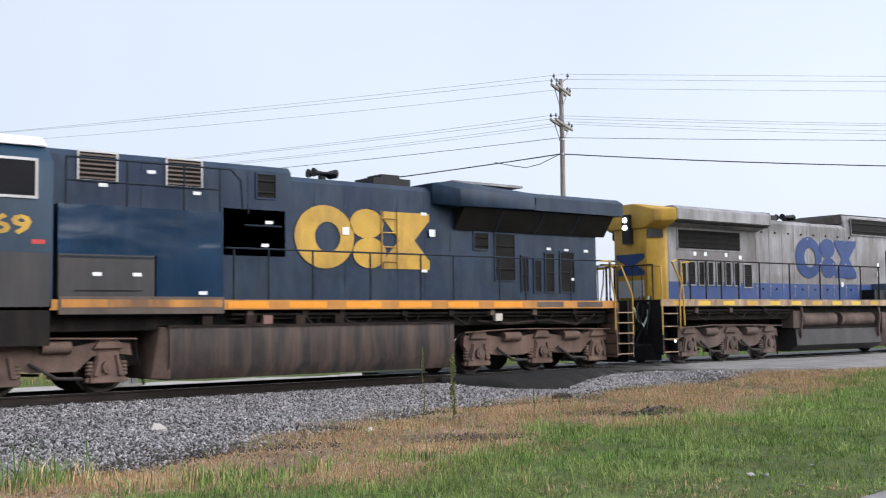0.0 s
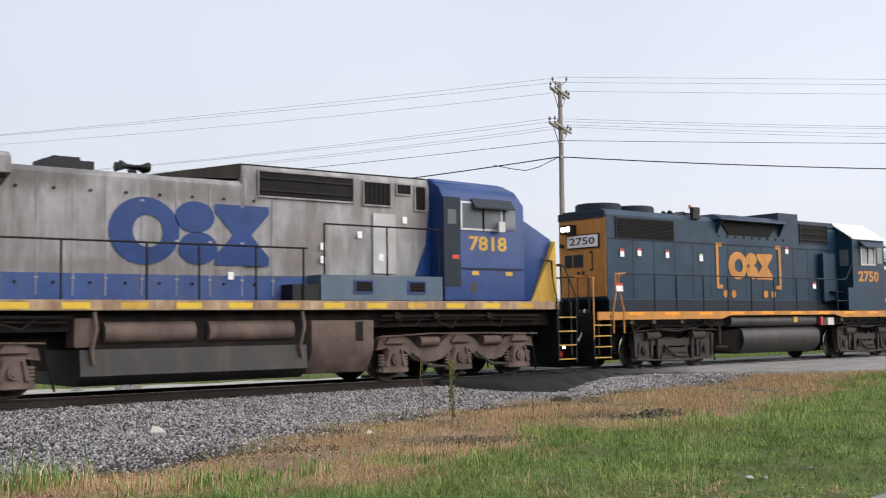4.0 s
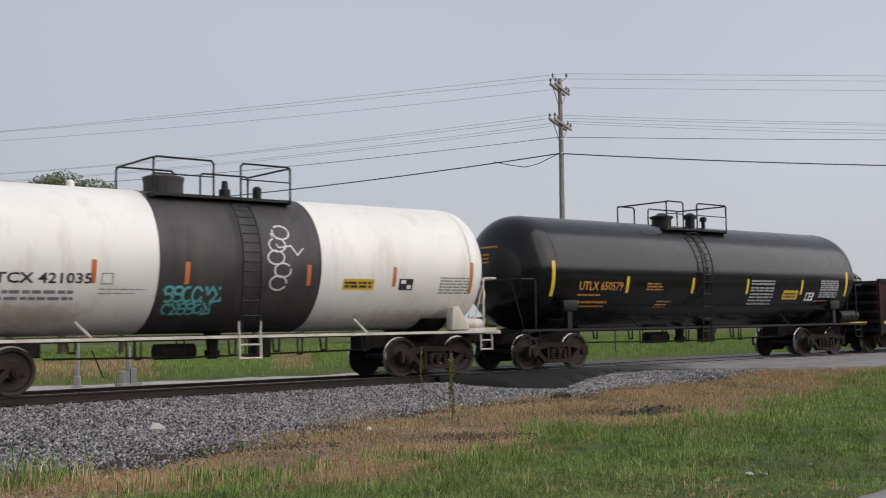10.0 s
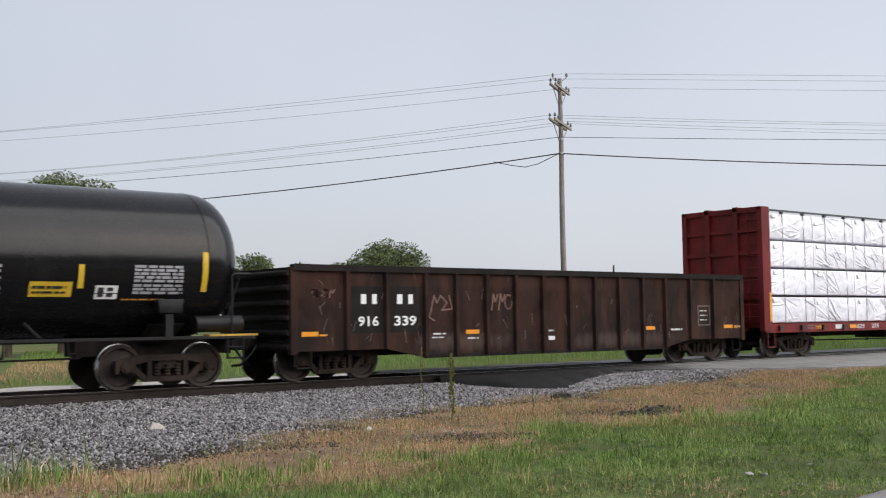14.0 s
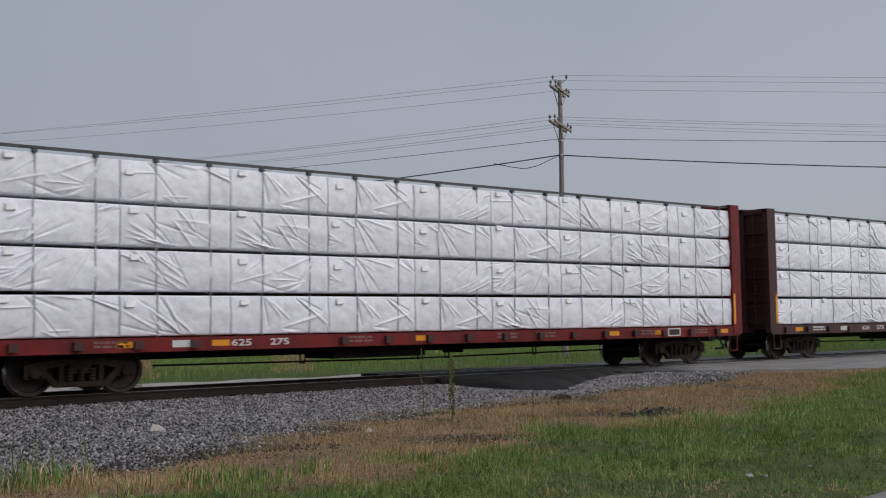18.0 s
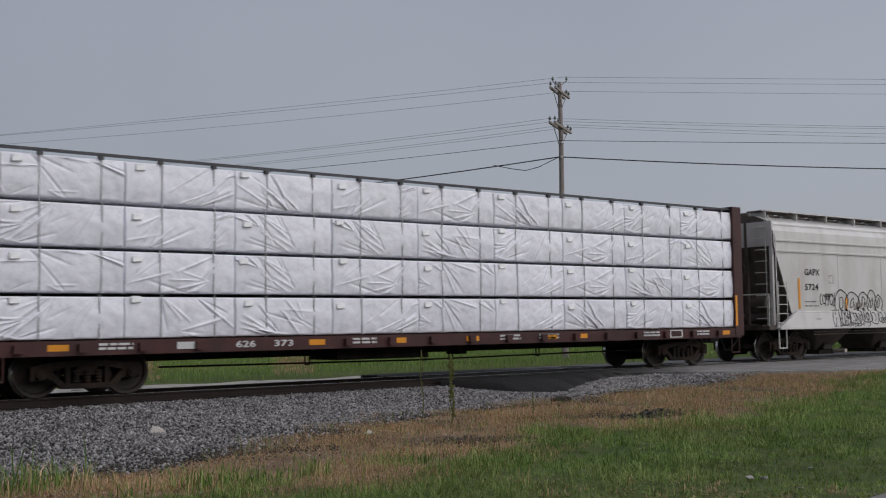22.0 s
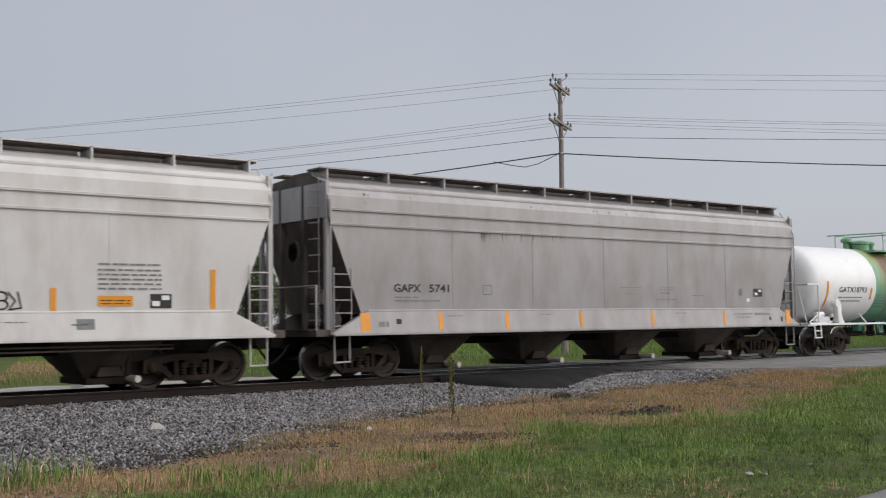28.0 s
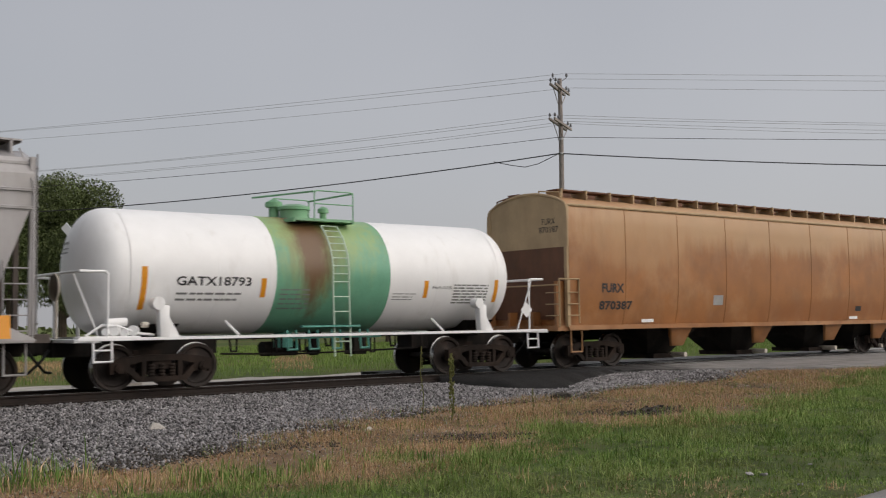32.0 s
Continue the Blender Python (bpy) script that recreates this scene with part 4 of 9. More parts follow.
# ---- trees ----
def tree(at, height, spread, seed, leaves, leaf, label, lobes=9, low=.25):
    """Tapered trunk with forking limbs; crown of many small leaf clumps with gaps."""
    rr, rg = random.Random(seed), np.random.default_rng(seed)
    ob = thing("tree", label, "tree", at, "trees of the field")
    bm = B()
    cyl(bm, (0, 0, -.2), (0, 0, height * .32), height * .026, 10, height * .019)
    cyl(bm, (0, 0, height * .32), (.02 * height, 0, height * .7), height * .019, 8, height * .006)
    tips = []
    for k in range(lobes):
        a = 6.28 * k / lobes + rr.uniform(-.4, .4)
        z0 = height * rr.uniform(.15, .5)
        rad = spread * rr.uniform(.35, .85)
        z1 = height * rr.uniform(low + .1, .8)
        mid = Vector((rad * .5 * math.cos(a), rad * .5 * math.sin(a), (z0 + z1) / 2 + .03 * height))
        tip = Vector((rad * math.cos(a), rad * math.sin(a), z1))
        cyl(bm, (0, 0, z0), mid, height * .011, 6, height * .007)
        cyl(bm, mid, tip, height * .007, 6, height * .002)
        tips += [(tip, spread * rr.uniform(.28, .46)), (mid.lerp(tip, .4) + Vector((0, 0, .08 * height)), spread * rr.uniform(.25, .4))]
    tips.append((Vector((0, 0, height * .84)), spread * .4))
    tips.append((Vector((spread * .15, 0, height * .7)), spread * .5))
    for k in range(3):
        tips.append((Vector((spread * .42 * math.cos(k * 2.1 + seed), spread * .42 * math.sin(k * 2.1 + seed), height * .82)), spread * .36))
    part("trunk", bm, "bark", ob)
    w = np.array([t[1] ** 2 for t in tips])
    idx = rg.choice(len(tips), leaves, p=w / w.sum())
    c = np.array([tuple(t[0]) for t in tips])[idx]
    r = np.array([t[1] for t in tips])[idx]
    d = rg.normal(0, 1, (leaves, 3))
    d /= np.linalg.norm(d, axis=1)[:, None]
    c = c + d * (r * rg.uniform(.35, 1.08, leaves) ** .7)[:, None] * (1, 1, .85)
    c[:, 2] = np.minimum(c[:, 2], height * (1 + rg.normal(0, .012, leaves)))
    c[:, 2] = np.maximum(c[:, 2], height * low * rg.uniform(.7, 1.2, leaves))
    u, v = rg.normal(0, 1, (leaves, 3)), rg.normal(0, 1, (leaves, 3))
    u /= np.linalg.norm(u, axis=1)[:, None]
    v /= np.linalg.norm(v, axis=1)[:, None]
    s = leaf * rg.uniform(.5, 1.2, (leaves, 1))
    q = np.stack([c - u * s, c + v * s * .55, c + u * s, c - v * s * .55], 1)
    cr = put("crown", scatter_mesh("crown", q, ((0, 1, 2), (0, 2, 3)), 4, "leaf"), ob)
    return ob


tree((28.9, 57.4, -.7), 13.5, 5.4, 4, 110000, .115, "large leafy green tree beyond the track", 13, .12)
tree((25.9, 59.8, -.7), 11.0, 3.4, 8, 36000, .115, "leafy green tree beside a larger one", 9, .15)
tree((32.4, 55.2, -.7), 8.6, 3.0, 9, 22000, .14, "low spreading green tree beyond the track", 9, .12)
tree((74.2, 110.7, -.8), 12.2, 4.6, 11, 14000, .2, "distant green tree in the field", 9, .15)
tree((79.5, 107, -.8), 10.9, 3.8, 12, 10000, .2, "distant green tree in the field", 9, .15)
tree((70.6, 75.2, -.8), 11.3, 4.9, 14, 26000, .16, "broad leafy tree in the field", 11, .12)
tree((67.6, 77.5, -.8), 9.2, 3.7, 15, 14000, .16, "rounded leafy tree in the field", 9, .12)
tree((130.6, 78.2, -.8), 9.0, 2.0, 17, 2500, .24, "thin distant tree in the field", 7, .2)
tree((136.9, 73.1, -.8), 8.9, 3.2, 18, 7000, .2, "distant green tree in the field", 8, .15)
tree((132.8, 63.6, -.8), 10.2, 3.2, 19, 9000, .2, "distant green tree in the field", 9, .15)
tree((136.2, 61.0, -.8), 8.5, 2.8, 20, 6000, .2, "distant green tree in the field", 8, .15)

# low hedges on the horizon close the view
rg = np.random.default_rng(31)
n = 16000
hx = rg.uniform(-250, 700, n)
c = np.stack([hx, 330 - .15 * hx + rg.normal(0, 4, n), -1 + np.abs(rg.normal(0, 1.2, n)) * (1 + .6 * np.sin(hx * .05) + .3 * np.sin(hx * .19))], -1)
u, v = rg.normal(0, 1, (n, 3)), rg.normal(0, 1, (n, 3))
q = np.stack([c - u * .8, c + v * .5, c + u * .8, c - v * .5], 1)
tagged(new("far_woods", scatter_mesh("far_woods", q, ((0, 1, 2), (0, 2, 3)), 4, "leaf")), "low dark green hedgerow along the horizon", "woods", kind="stuff")

# tree belt behind the road, at the viewer's back
n = 26000
hx = rg.uniform(-90, 130, n)
hh = 12.0 + 2 * np.sin(hx * .21) + 1.2 * np.sin(hx * .57 + 1)
c = np.stack([hx, -62 + rg.normal(0, 2.2, n), -1 + rg.uniform(0, 1, n) ** .8 * hh], -1)
u, v = rg.normal(0, 1, (n, 3)), rg.normal(0, 1, (n, 3))
q = np.stack([c - u * .55, c + v * .35, c + u * .55, c - v * .35], 1)
tagged(new("far_woods", scatter_mesh("far_woods", q, ((0, 1, 2), (0, 2, 3)), 4, "leaf")), "dense green belt of trees beyond the road", "woods", kind="stuff")
n = 12000
hy = np.where(rg.uniform(0, 1, n) < .55, rg.uniform(-62, -9, n), rg.uniform(9, 50, n))
hh = 11 + 2 * np.sin(hy * .3) + 1.2 * np.sin(hy * .7 + 1)
c = np.stack([-75 + rg.normal(0, 2.2, n), hy, -1 + rg.uniform(0, 1, n) ** .8 * hh], -1)
u, v = rg.normal(0, 1, (n, 3)), rg.normal(0, 1, (n, 3))
q = np.stack([c - u * .55, c + v * .35, c + u * .55, c - v * .35], 1)
tagged(new("far_woods", scatter_mesh("far_woods", q, ((0, 1, 2), (0, 2, 3)), 4, "leaf")), "belt of green trees beside the far line", "woods", kind="stuff")

# ---- running gear shared by the vehicles ----
CARS, WHEELS, CACHE = [], [], {}


def shared(key, make, mat, ang=35):
    if key not in CACHE:
        CACHE[key] = to_mesh(make(), key.split("|")[0], mat, 0, ang)
    return CACHE[key]


def wheelset_mesh(r):
    bm = B()
    cyl(bm, (0, -1.08, 0), (0, 1.08, 0), .075, 12)
    for s in (-1, 1):
        prof = ((.685, r - .09), (.69, r + .026), (.715, r + .02), (.725, r + .004), (.82, r - .004), (.828, r - .012), (.82, r - .075), (.775, r - .1),
                (.755, r * .5), (.77, .17), (.84, .14), (.85, .09))
        lathe(bm, [(s * d, q) for d, q in prof], "y", (0, 0, 0), 32)
    for f in bm.faces:
        c = f.calc_center_median()
        f.material_index = 1 if math.hypot(c.x, c.z) > r - .02 and .72 < abs(c.y) < .822 else 0
    return bm


def side_frame_mesh(wb):
    """Cast side frame of a freight truck, outer face towards -y."""
    h = wb / 2
    bm = B()
    outline_top = [(-h - .2, .42), (-h - .2, .6), (-h + .1, .66), (-.42, .7), (.42, .7), (h - .1, .66), (h + .2, .6), (h + .2, .42)]
    prism(bm, outline_top + [(h + .13, .40), (h - .14, .50), (.40, .58), (-.40, .58), (-h + .14, .50), (-h - .13, .40)], -.07, .07)
    for s in (-1, 1):
        prism(bm, [(s * (h - .17), .53), (s * (h - .03), .50), (s * .5, .17), (s * .34, .17)], -.065, .065)
        prism(bm, [(s * .34, .6), (s * .43, .6), (s * .43, .2), (s * .34, .2)], -.07, .07)
        prism(bm, [(s * (h - .2), .36), (s * (h - .12), .36), (s * (h - .12), .56), (s * (h - .2), .56)], -.07, .07)
        prism(bm, [(s * (h + .12), .34), (s * (h + .2), .34), (s * (h + .2), .56), (s * (h + .12), .56)], -.07, .07)
        cyl(bm, (s * h, -.12, .457), (s * h, .06, .457), .105, 14)
        cyl(bm, (s * h, -.145, .457), (s * h, -.12, .457), .06, 8)
    prism(bm, [(-.5, .17), (.5, .17), (.44, .27), (-.44, .27)], -.1, .1)
    for s in (-.22, 0, .22):
        lathe(bm, [(z, .075 if i % 2 else .06) for i, z in enumerate(np.linspace(.27, .52, 9))], "z", (s, -.03, 0), 10)
    return bevel(bm, .012, 1)


def freight_truck(parent, s, wb=1.778, r=.457):
    """Two-axle truck at s: bolster with side frames, wheelsets and brake beams."""
    x = s - SC[0]
    tr = put("truck", shared("truck_bolster", lambda: bevel(box(box(B(), -.2, .2, -1.05, 1.05, .42, .66), -.3, .3, -.35, .35, .6, .78), .03), "truck"), parent, (x, 0, 0), "grimy cast steel freight truck")
    for e in (-1, 1):
        put("side_frame", shared(f"side_frame|{wb}", lambda: side_frame_mesh(wb), "truck"), tr, (0, e * 1.02, 0), turn=(0, 0, 0 if e < 0 else math.pi))
        w = put("wheelset", shared(f"wheelset|{r}", lambda: wheelset_mesh(r), ("wheel", "tread"), 30), tr, (e * wb / 2, 0, r))
        WHEELS.append((w, (e * wb / 2, 0, r), r))
        put("brake_beam", shared("brake_beam", lambda: bevel(box(B(), -.04, .04, -.8, .8, .3, .4), .01, 1), "under"), tr, (e * (wb / 2 - .56), 0, 0))
    return tr


def coupler(parent, s, d, z=.88, mat="under"):
    """Knuckle coupler that points along d, its face at s."""
    bm = B()
    box(bm, min(s, s - d * .9), max(s, s - d * .9), -.09, .09, z - .09, z + .09)
    hull(bm, [(s - d * .28, -.12, z - .14), (s - d * .28, .12, z - .14), (s - d * .28, -.12, z + .14), (s - d * .28, .12, z + .14),
              (s, -.15, z - .15), (s, -.15, z + .15), (s + d * .02, .02, z - .15), (s + d * .02, .02, z + .15), (s - d * .1, .17, z - .15), (s - d * .1, .17, z + .15)])
    cyl(bm, (s - d * .05, .1, z - .17), (s - d * .05, .1, z + .17), .05, 8)
    c = part("coupler", bevel(bm, .015, 1), mat, parent)
    part("air_hose", tube(B(), [(s - d * .35, -.3, z - .05), (s - d * .2, -.32, z - .25), (s + d * .02, -.25, z - .48), (s + d * .18, -.12, z - .5)], .028, 6), "black", c)
    return c


def vehicle(name, label, category, s, group="railway cars", slack=0.0):
    """A car of the train; slack moves it back along the train."""
    SC[0] = s
    ob = thing(name, label, category, (s, 0, 0), group)
    CARS.append((ob, s + slack))
    return ob


def ladder(bm, x0, x1, y, z0, z1, n, r=.015, yb=None):
    yb = y if yb is None else yb
    for x in (x0, x1):
        tube(bm, [(x, y, z0), (x, yb, z1)], r, 6)
    for k in range(n):
        f = (k + .5) / n
        yy = y + (yb - y) * f
        tube(bm, [(x0, yy, z0 + (z1 - z0) * f), (x1, yy, z0 + (z1 - z0) * f)], r * .9, 5)
    return bm


def brake_rigging(ob, a, b, z=.62, mat="under"):
    """Rods, hangers and a reservoir slung under a car."""
    bm = tube(B(), [(a, -.5, z), ((a + b) / 2 - .6, -.5, z - .05), (b, -.5, z)], .022, 6)
    part("brake_rod", bm, mat, ob)
    m = (a + b) / 2
    for x in (a + .25 * (b - a), m - .25, m + .6, b - .25 * (b - a)):
        part("rod_hanger", tube(B(), [(x - .06, -.5, .95), (x - .06, -.5, z - .06), (x + .06, -.5, z - .06), (x + .06, -.5, .95)], .018, 5), mat, ob)
    bm = cyl(B(), (m - 1.2, .3, .72), (m - .3, .3, .72), .17, 14)
    part("air_reservoir", bm, mat, ob)
    part("brake_valve", bevel(box(B(), m + .9, m + 1.25, -.35, .05, .55, .95), .03), mat, ob)


# ---- tank cars ----
def tank_car(name, label, s0, s1, r, zc, seams, axles, mats, rail_mat, group="tank cars", sill_z=1.06, slack=0.0, hoop=.55, foot=.3, depth=.85, head=None):
    """Tank on two saddles with stub sills, running board rail, end platforms, trucks and couplers."""
    s = (s0 + s1) / 2
    ob = vehicle(name, label, "tank car", s, group, slack)
    a, b = seams[0], seams[-1]
    dome = [(depth * (1 - math.cos(radians(90 * k / 14)) ** .82), r * math.sin(radians(90 * k / 14)) ** .82) for k in range(15)]
    dome[0] = (0, .02)
    bm = lathe(B(), [(a - depth + d, q) for d, q in dome] + [(a + .04, r)], "x", (0, 0, zc), 56)
    part("tank_head", bm, head or mats[0], ob, ang=50)
    bm = lathe(B(), [(b - .04, r)] + [(b + depth - d, q) for d, q in dome[::-1]], "x", (0, 0, zc), 56)
    part("tank_head", bm, mats[-1], ob, ang=50)
    for (c, d), m in zip(zip(seams, seams[1:]), mats):
        part("tank_course", lathe(B(), ((c, r), (d, r)), "x", (0, 0, zc), 56), m, ob, ang=50)
    for c in seams + [a + (b - a) * f for f in (.2, .4, .8)]:
        m = mats[0] if c in (seams[0],) else mats[-1]
        part("weld_seam", lathe(B(), ((c - .012, r), (c, r + .005), (c + .012, r)), "x", (0, 0, zc), 56), m if not seams[1] - .02 <= c <= seams[-2] + .02 else mats[len(mats) // 2], ob, ang=60)
    for d, e in ((-1, s0), (1, s1)):
        at = axles[0] if d < 0 else axles[1]
        tc = (at[0] + at[1]) / 2
        bm = hull(B(), [(tc - .35, y, zc - r * .82) for y in (-1.15, 1.15)] + [(tc + .35, y, zc - r * .82) for y in (-1.15, 1.15)] + [(tc + u, y, .92) for u in (-.25, .25) for y in (-.6, .6)])
        part("saddle", bevel(bm, .02, 1), "under", ob)
        bm = box(B(), min(e, tc - d * 1.6), max(e, tc - d * 1.6), -.3, .3, .68, 1.02)
        part("stub_sill", bevel(bm, .02, 1), "under", ob)
        bm = box(B(), min(e, e - d * .5), max(e, e - d * .5), -1.45, 1.45, sill_z - .09, sill_z - .03)
        part("end_platform", bm, rail_mat, ob)
        x = e - d * .12
        x2 = e - d * hoop
        bm = B()
        tube(bm, [(x2, -1.45, sill_z), (x2, -1.45, 2.28), (x2 + d * .06, -1.45, 2.33), (x, -1.4, 2.33), (x, 1.4, 2.33), (x2, 1.45, 2.3), (x2, 1.45, sill_z)], .024, 8)
        tube(bm, [(x, -1.0, 2.33), (x2 - d * .0, -1.0, sill_z)], .02, 6)
        tube(bm, [(x, 1.0, 2.33), (x, 1.0, sill_z)], .02, 6)
        part("end_handrail", bm, rail_mat, ob)
        bm = tube(B(), [(e - d * u, y, z) for u, y, z in ((foot, -1.45, sill_z), (foot, -1.47, .6), (foot + .36, -1.47, .6), (foot + .36, -1.45, sill_z))], .022, 6)
        tube(bm, [(e - d * foot, -1.47, .82), (e - d * (foot + .36), -1.47, .82)], .018, 6)
        part("sill_step", bm, rail_mat, ob)
        coupler(ob, e + d * .42, d)
        freight_truck(ob, tc, at[1] - at[0])
    for y in (-1.46, 1.46):
        part("side_rail", box(B(), s0 + .05, s1 - .05, y - .03, y + .03, sill_z - .06, sill_z), rail_mat, ob)
        for f in (.28, .72):
            x = s0 + (s1 - s0) * f
            part("rail_bracket", tube(B(), [(x, y, sill_z), (x - .28 * (1 if f < .5 else 1), y * .93, sill_z + .3)], .03, 6), rail_mat, ob)
    brake_rigging(ob, axles[0][1] + .7, axles[1][0] - .7, .66)
    bm = box(B(), axles[0][1] + .4, axles[1][0] - .4, -.06, .06, .95, 1.05)
    part("train_pipe", bm, "under", ob)
    rr = random.Random(int(s))
    m = (axles[0][1] + axles[1][0]) / 2
    for k in range(7):
        x = axles[0][1] + .9 + (axles[1][0] - axles[0][1] - 1.8) * k / 6 + rr.uniform(-.2, .2)
        z = rr.uniform(.62, .78)
        part("pipe_hanger", tube(B(), [(x, -.7, 1.02), (x + .03, -.72, z), (x + .16, -.72, z), (x + .18, -.7, 1.02)], .022, 5), "under", ob)
    part("bottom_outlet", lathe(B(), ((.55, .1), (.62, .17), (.72, .17), (.76, .12), (.95, .14), (1.1, .2)), "z", (m, 0, 0), 14), "under", ob)
    return ob


def top_platform(ob, x0, x1, z, mat, ladder_s, rz=.85, gap=(.42, .62), rad=.022):
    """Railed walkway with manway fittings and side ladders, over the middle of a tank."""
    part("walkway", box(B(), x0, x1, -.95, -.35, z - .03, z + .03), mat, ob)
    part("walkway", box(B(), x0, x1, .35, .95, z - .03, z + .03), mat, ob)
    for k, x in enumerate((x0, x1)):
        part("walkway_beam", box(B(), x - .03, x + .03, -.95, .95, z - .06, z), mat, ob)
    for y in (-.95, .95):
        bm = B()
        g = (x1 - x0) * gap[0], (x1 - x0) * gap[1]
        for u, v in ((x0, x0 + g[0]), (x0 + g[1], x1))[0 if gap[0] else 1:]:
            rise = rz
            tube(bm, [(u, y, z), (u, y, z + rise - .06), (u + .06, y, z + rise), (v - .06, y, z + rise), (v, y, z + rise - .06), (v, y, z)], rad, 7)
            if y < 0:
                tube(bm, [(u, y, z + rise * .55), (v, y, z + rise * .55)], .014, 6)
        part("guard_rail", bm, mat, ob)
    for x, x_near in ((x0, x0 if gap[0] else x0 + (x1 - x0) * gap[1]), (x1, x1)):
        part("guard_rail", tube(B(), [(x_near, -.95, z + rz - .02), (x, .95, z + rz - .02)], .022, 6), mat, ob)


def side_ladder(ob, x, r, zc, z_top, z_bot, mat, w=.42):
    """Ladder that follows the tank's curve and hangs below it."""
    bm = B()
    ang = [radians(a) for a in np.linspace(50, -8, 9)]
    path = [(-(r + .1) * math.cos(a), zc + (r + .1) * math.sin(a)) for a in ang] + [(-1.5 if r > 1.4 else -1.46, z_bot)]
    for e in (-w / 2, w / 2):
        tube(bm, [(x + e, y, z) for y, z in path], .02, 6)
    rungs = []
    for (y0, z0), (y1, z1) in zip(path, path[1:]):
        n = max(1, round(math.hypot(y1 - y0, z1 - z0) / .33))
        for k in range(n):
            f = k / n
            rungs.append((y0 + (y1 - y0) * f, z0 + (z1 - z0) * f))
    ld = part("ladder", bm, mat, ob)
    for y, z in rungs:
        part("rung", tube(B(), [(x - w / 2, y, z), (x + w / 2, y, z)], .014, 5), mat, ld)
    return ld


def text_rows(ob, rects, mat, fn, name="stencil_bar"):
    """Small unreadable stencils as plain bars, broken into words."""
    rr = random.Random(len(rects) + int(abs(rects[0][0]) * 10))
    out = []
    for a, b, c, d in rects:
        x = a
        while x < b - .02:
            w = min(b - x, rr.uniform(.08, .3))
            out.append((x, x + w * .82, c, d))
            x += w
    return tagged(patches(name, out, mat, ob, fn), kind="stuff")


def squiggle(seed, s0, s1, z0, z1, fn, bm, w, n=9):
    """A run of looping spray-can letters that cannot be read."""
    rr = random.Random(seed)
    step = (s1 - s0) / n
    for k in range(n):
        c = s0 + (k + .5) * step
        kind = rr.randrange(4)
        zm, h = (z0 + z1) / 2, (z1 - z0) / 2
        if kind == 0:
            p = arc(c, zm, step * .5, h * rr.uniform(.7, 1), rr.uniform(20, 90), rr.uniform(280, 400))
        elif kind == 1:
            p = [(c - step * .4, z0), (c - step * .1, z1), (c + step * .15, zm), (c + step * .5, z1 - .1 * h)]
        elif kind == 2:
            p = arc(c, zm + h * .5, step * .45, h * .5, -60, 180) + arc(c, zm - h * .45, step * .5, h * .5, 120, -120)
        else:
            p = [(c - step * .5, z1), (c + step * .1, zm), (c - step * .4, z0), (c + step * .6, z0 + .2 * h), (c + step * .3, z1)]
        stroke(p, w, fn, bm)


# white tank car with a dark middle band
M["white_head"] = stained("white", "residue_stained_white_paint", (((-6.5, -1.0, 1.75), (1.6, .55, 1.1), (.13, .08, .05), .9), ((-6.6, -.2, 1.2), (2, 1.7, 1.0), (.24, .18, .13), .75)))
M["white_side"] = stained("white", "grimy_white_tank_paint", (((-4.2, -1.4, 1.45), (1.6, 1, .4), (.36, .28, .2), .6), ((4.6, -1.4, 1.3), (2.6, 1, .35), (.4, .33, .26), .55)))
ob = tank_car("tank_car", "white tank car with a charcoal middle band and graffiti", -31.15, -16.75, 1.5, 2.6, [-30.0, -25.75, -22.0, -17.72], ((-30.16, -28.38), (-19.33, -17.55)), ["white_side", "dark_band", "white_side"], "white_dusty", head="white_head")
fn = on_tank(1.5, 2.6)
word("ETCX 421035", -29.05, -27.1, 2.09, 2.29, "ink", ob, fn, bold=.018)
text_rows(ob, [(-29.05, -27.4, 1.9, 1.96), (-29.05, -27.4, 1.78, 1.84), (-26.95, -26.0, 1.98, 2.0), (-26.95, -26.2, 1.9, 1.92)], "ink_faint", fn)
patches("stencil_frame", [(-26.92, -26.68, 2.08, 2.1), (-26.92, -26.68, 2.28, 2.3), (-26.92, -26.9, 2.08, 2.3), (-26.7, -26.68, 2.08, 2.3)], "ink_faint", ob, fn)
for a, c, d in ((-29.9, 2.0, 2.95), (-17.7, 1.95, 2.7)):
    patches("reflective_stripe", [(a - .05, a + .05, c, d)], "red_tape", ob, fn, split=4)
for a in (-27.08, -25.15, -22.3, -20.0):
    patches("reflective_stripe", [(a - .05, a + .05, 2.1, 2.55)], "red_tape", ob, fn, split=3)
patches("warning_label", [(-21.4, -20.55, 2.02, 2.26)], "reflect_y", ob, fn)
text_rows(ob, [(-21.35, -20.6, 2.15, 2.2), (-21.35, -20.6, 2.07, 2.12)], "ink", fn)
patches("route_label", [(-19.85, -19.45, 2.02, 2.28)], "ink", ob, fn)
patches("route_label_panel", [(-19.8, -19.66, 2.17, 2.25), (-19.62, -19.5, 2.05, 2.14)], "sticker", ob, on_tank(1.5, 2.6, .01))
text_rows(ob, [(-18.65, -17.75, z, z + .03) for z in (1.95, 2.02, 2.09, 2.16, 2.23, 2.3)], "ink_faint", fn)
top_platform(ob, -25.65, -22.45, 3.96, "black", -23.7, .76)
bm = lathe(B(), ((0, .42), (.3, .42), (.36, .44), (.42, .44), (.5, .2)), "z", (-25.0, 0, 4.0), 18)
part("manway", bm, "dark_band", ob)
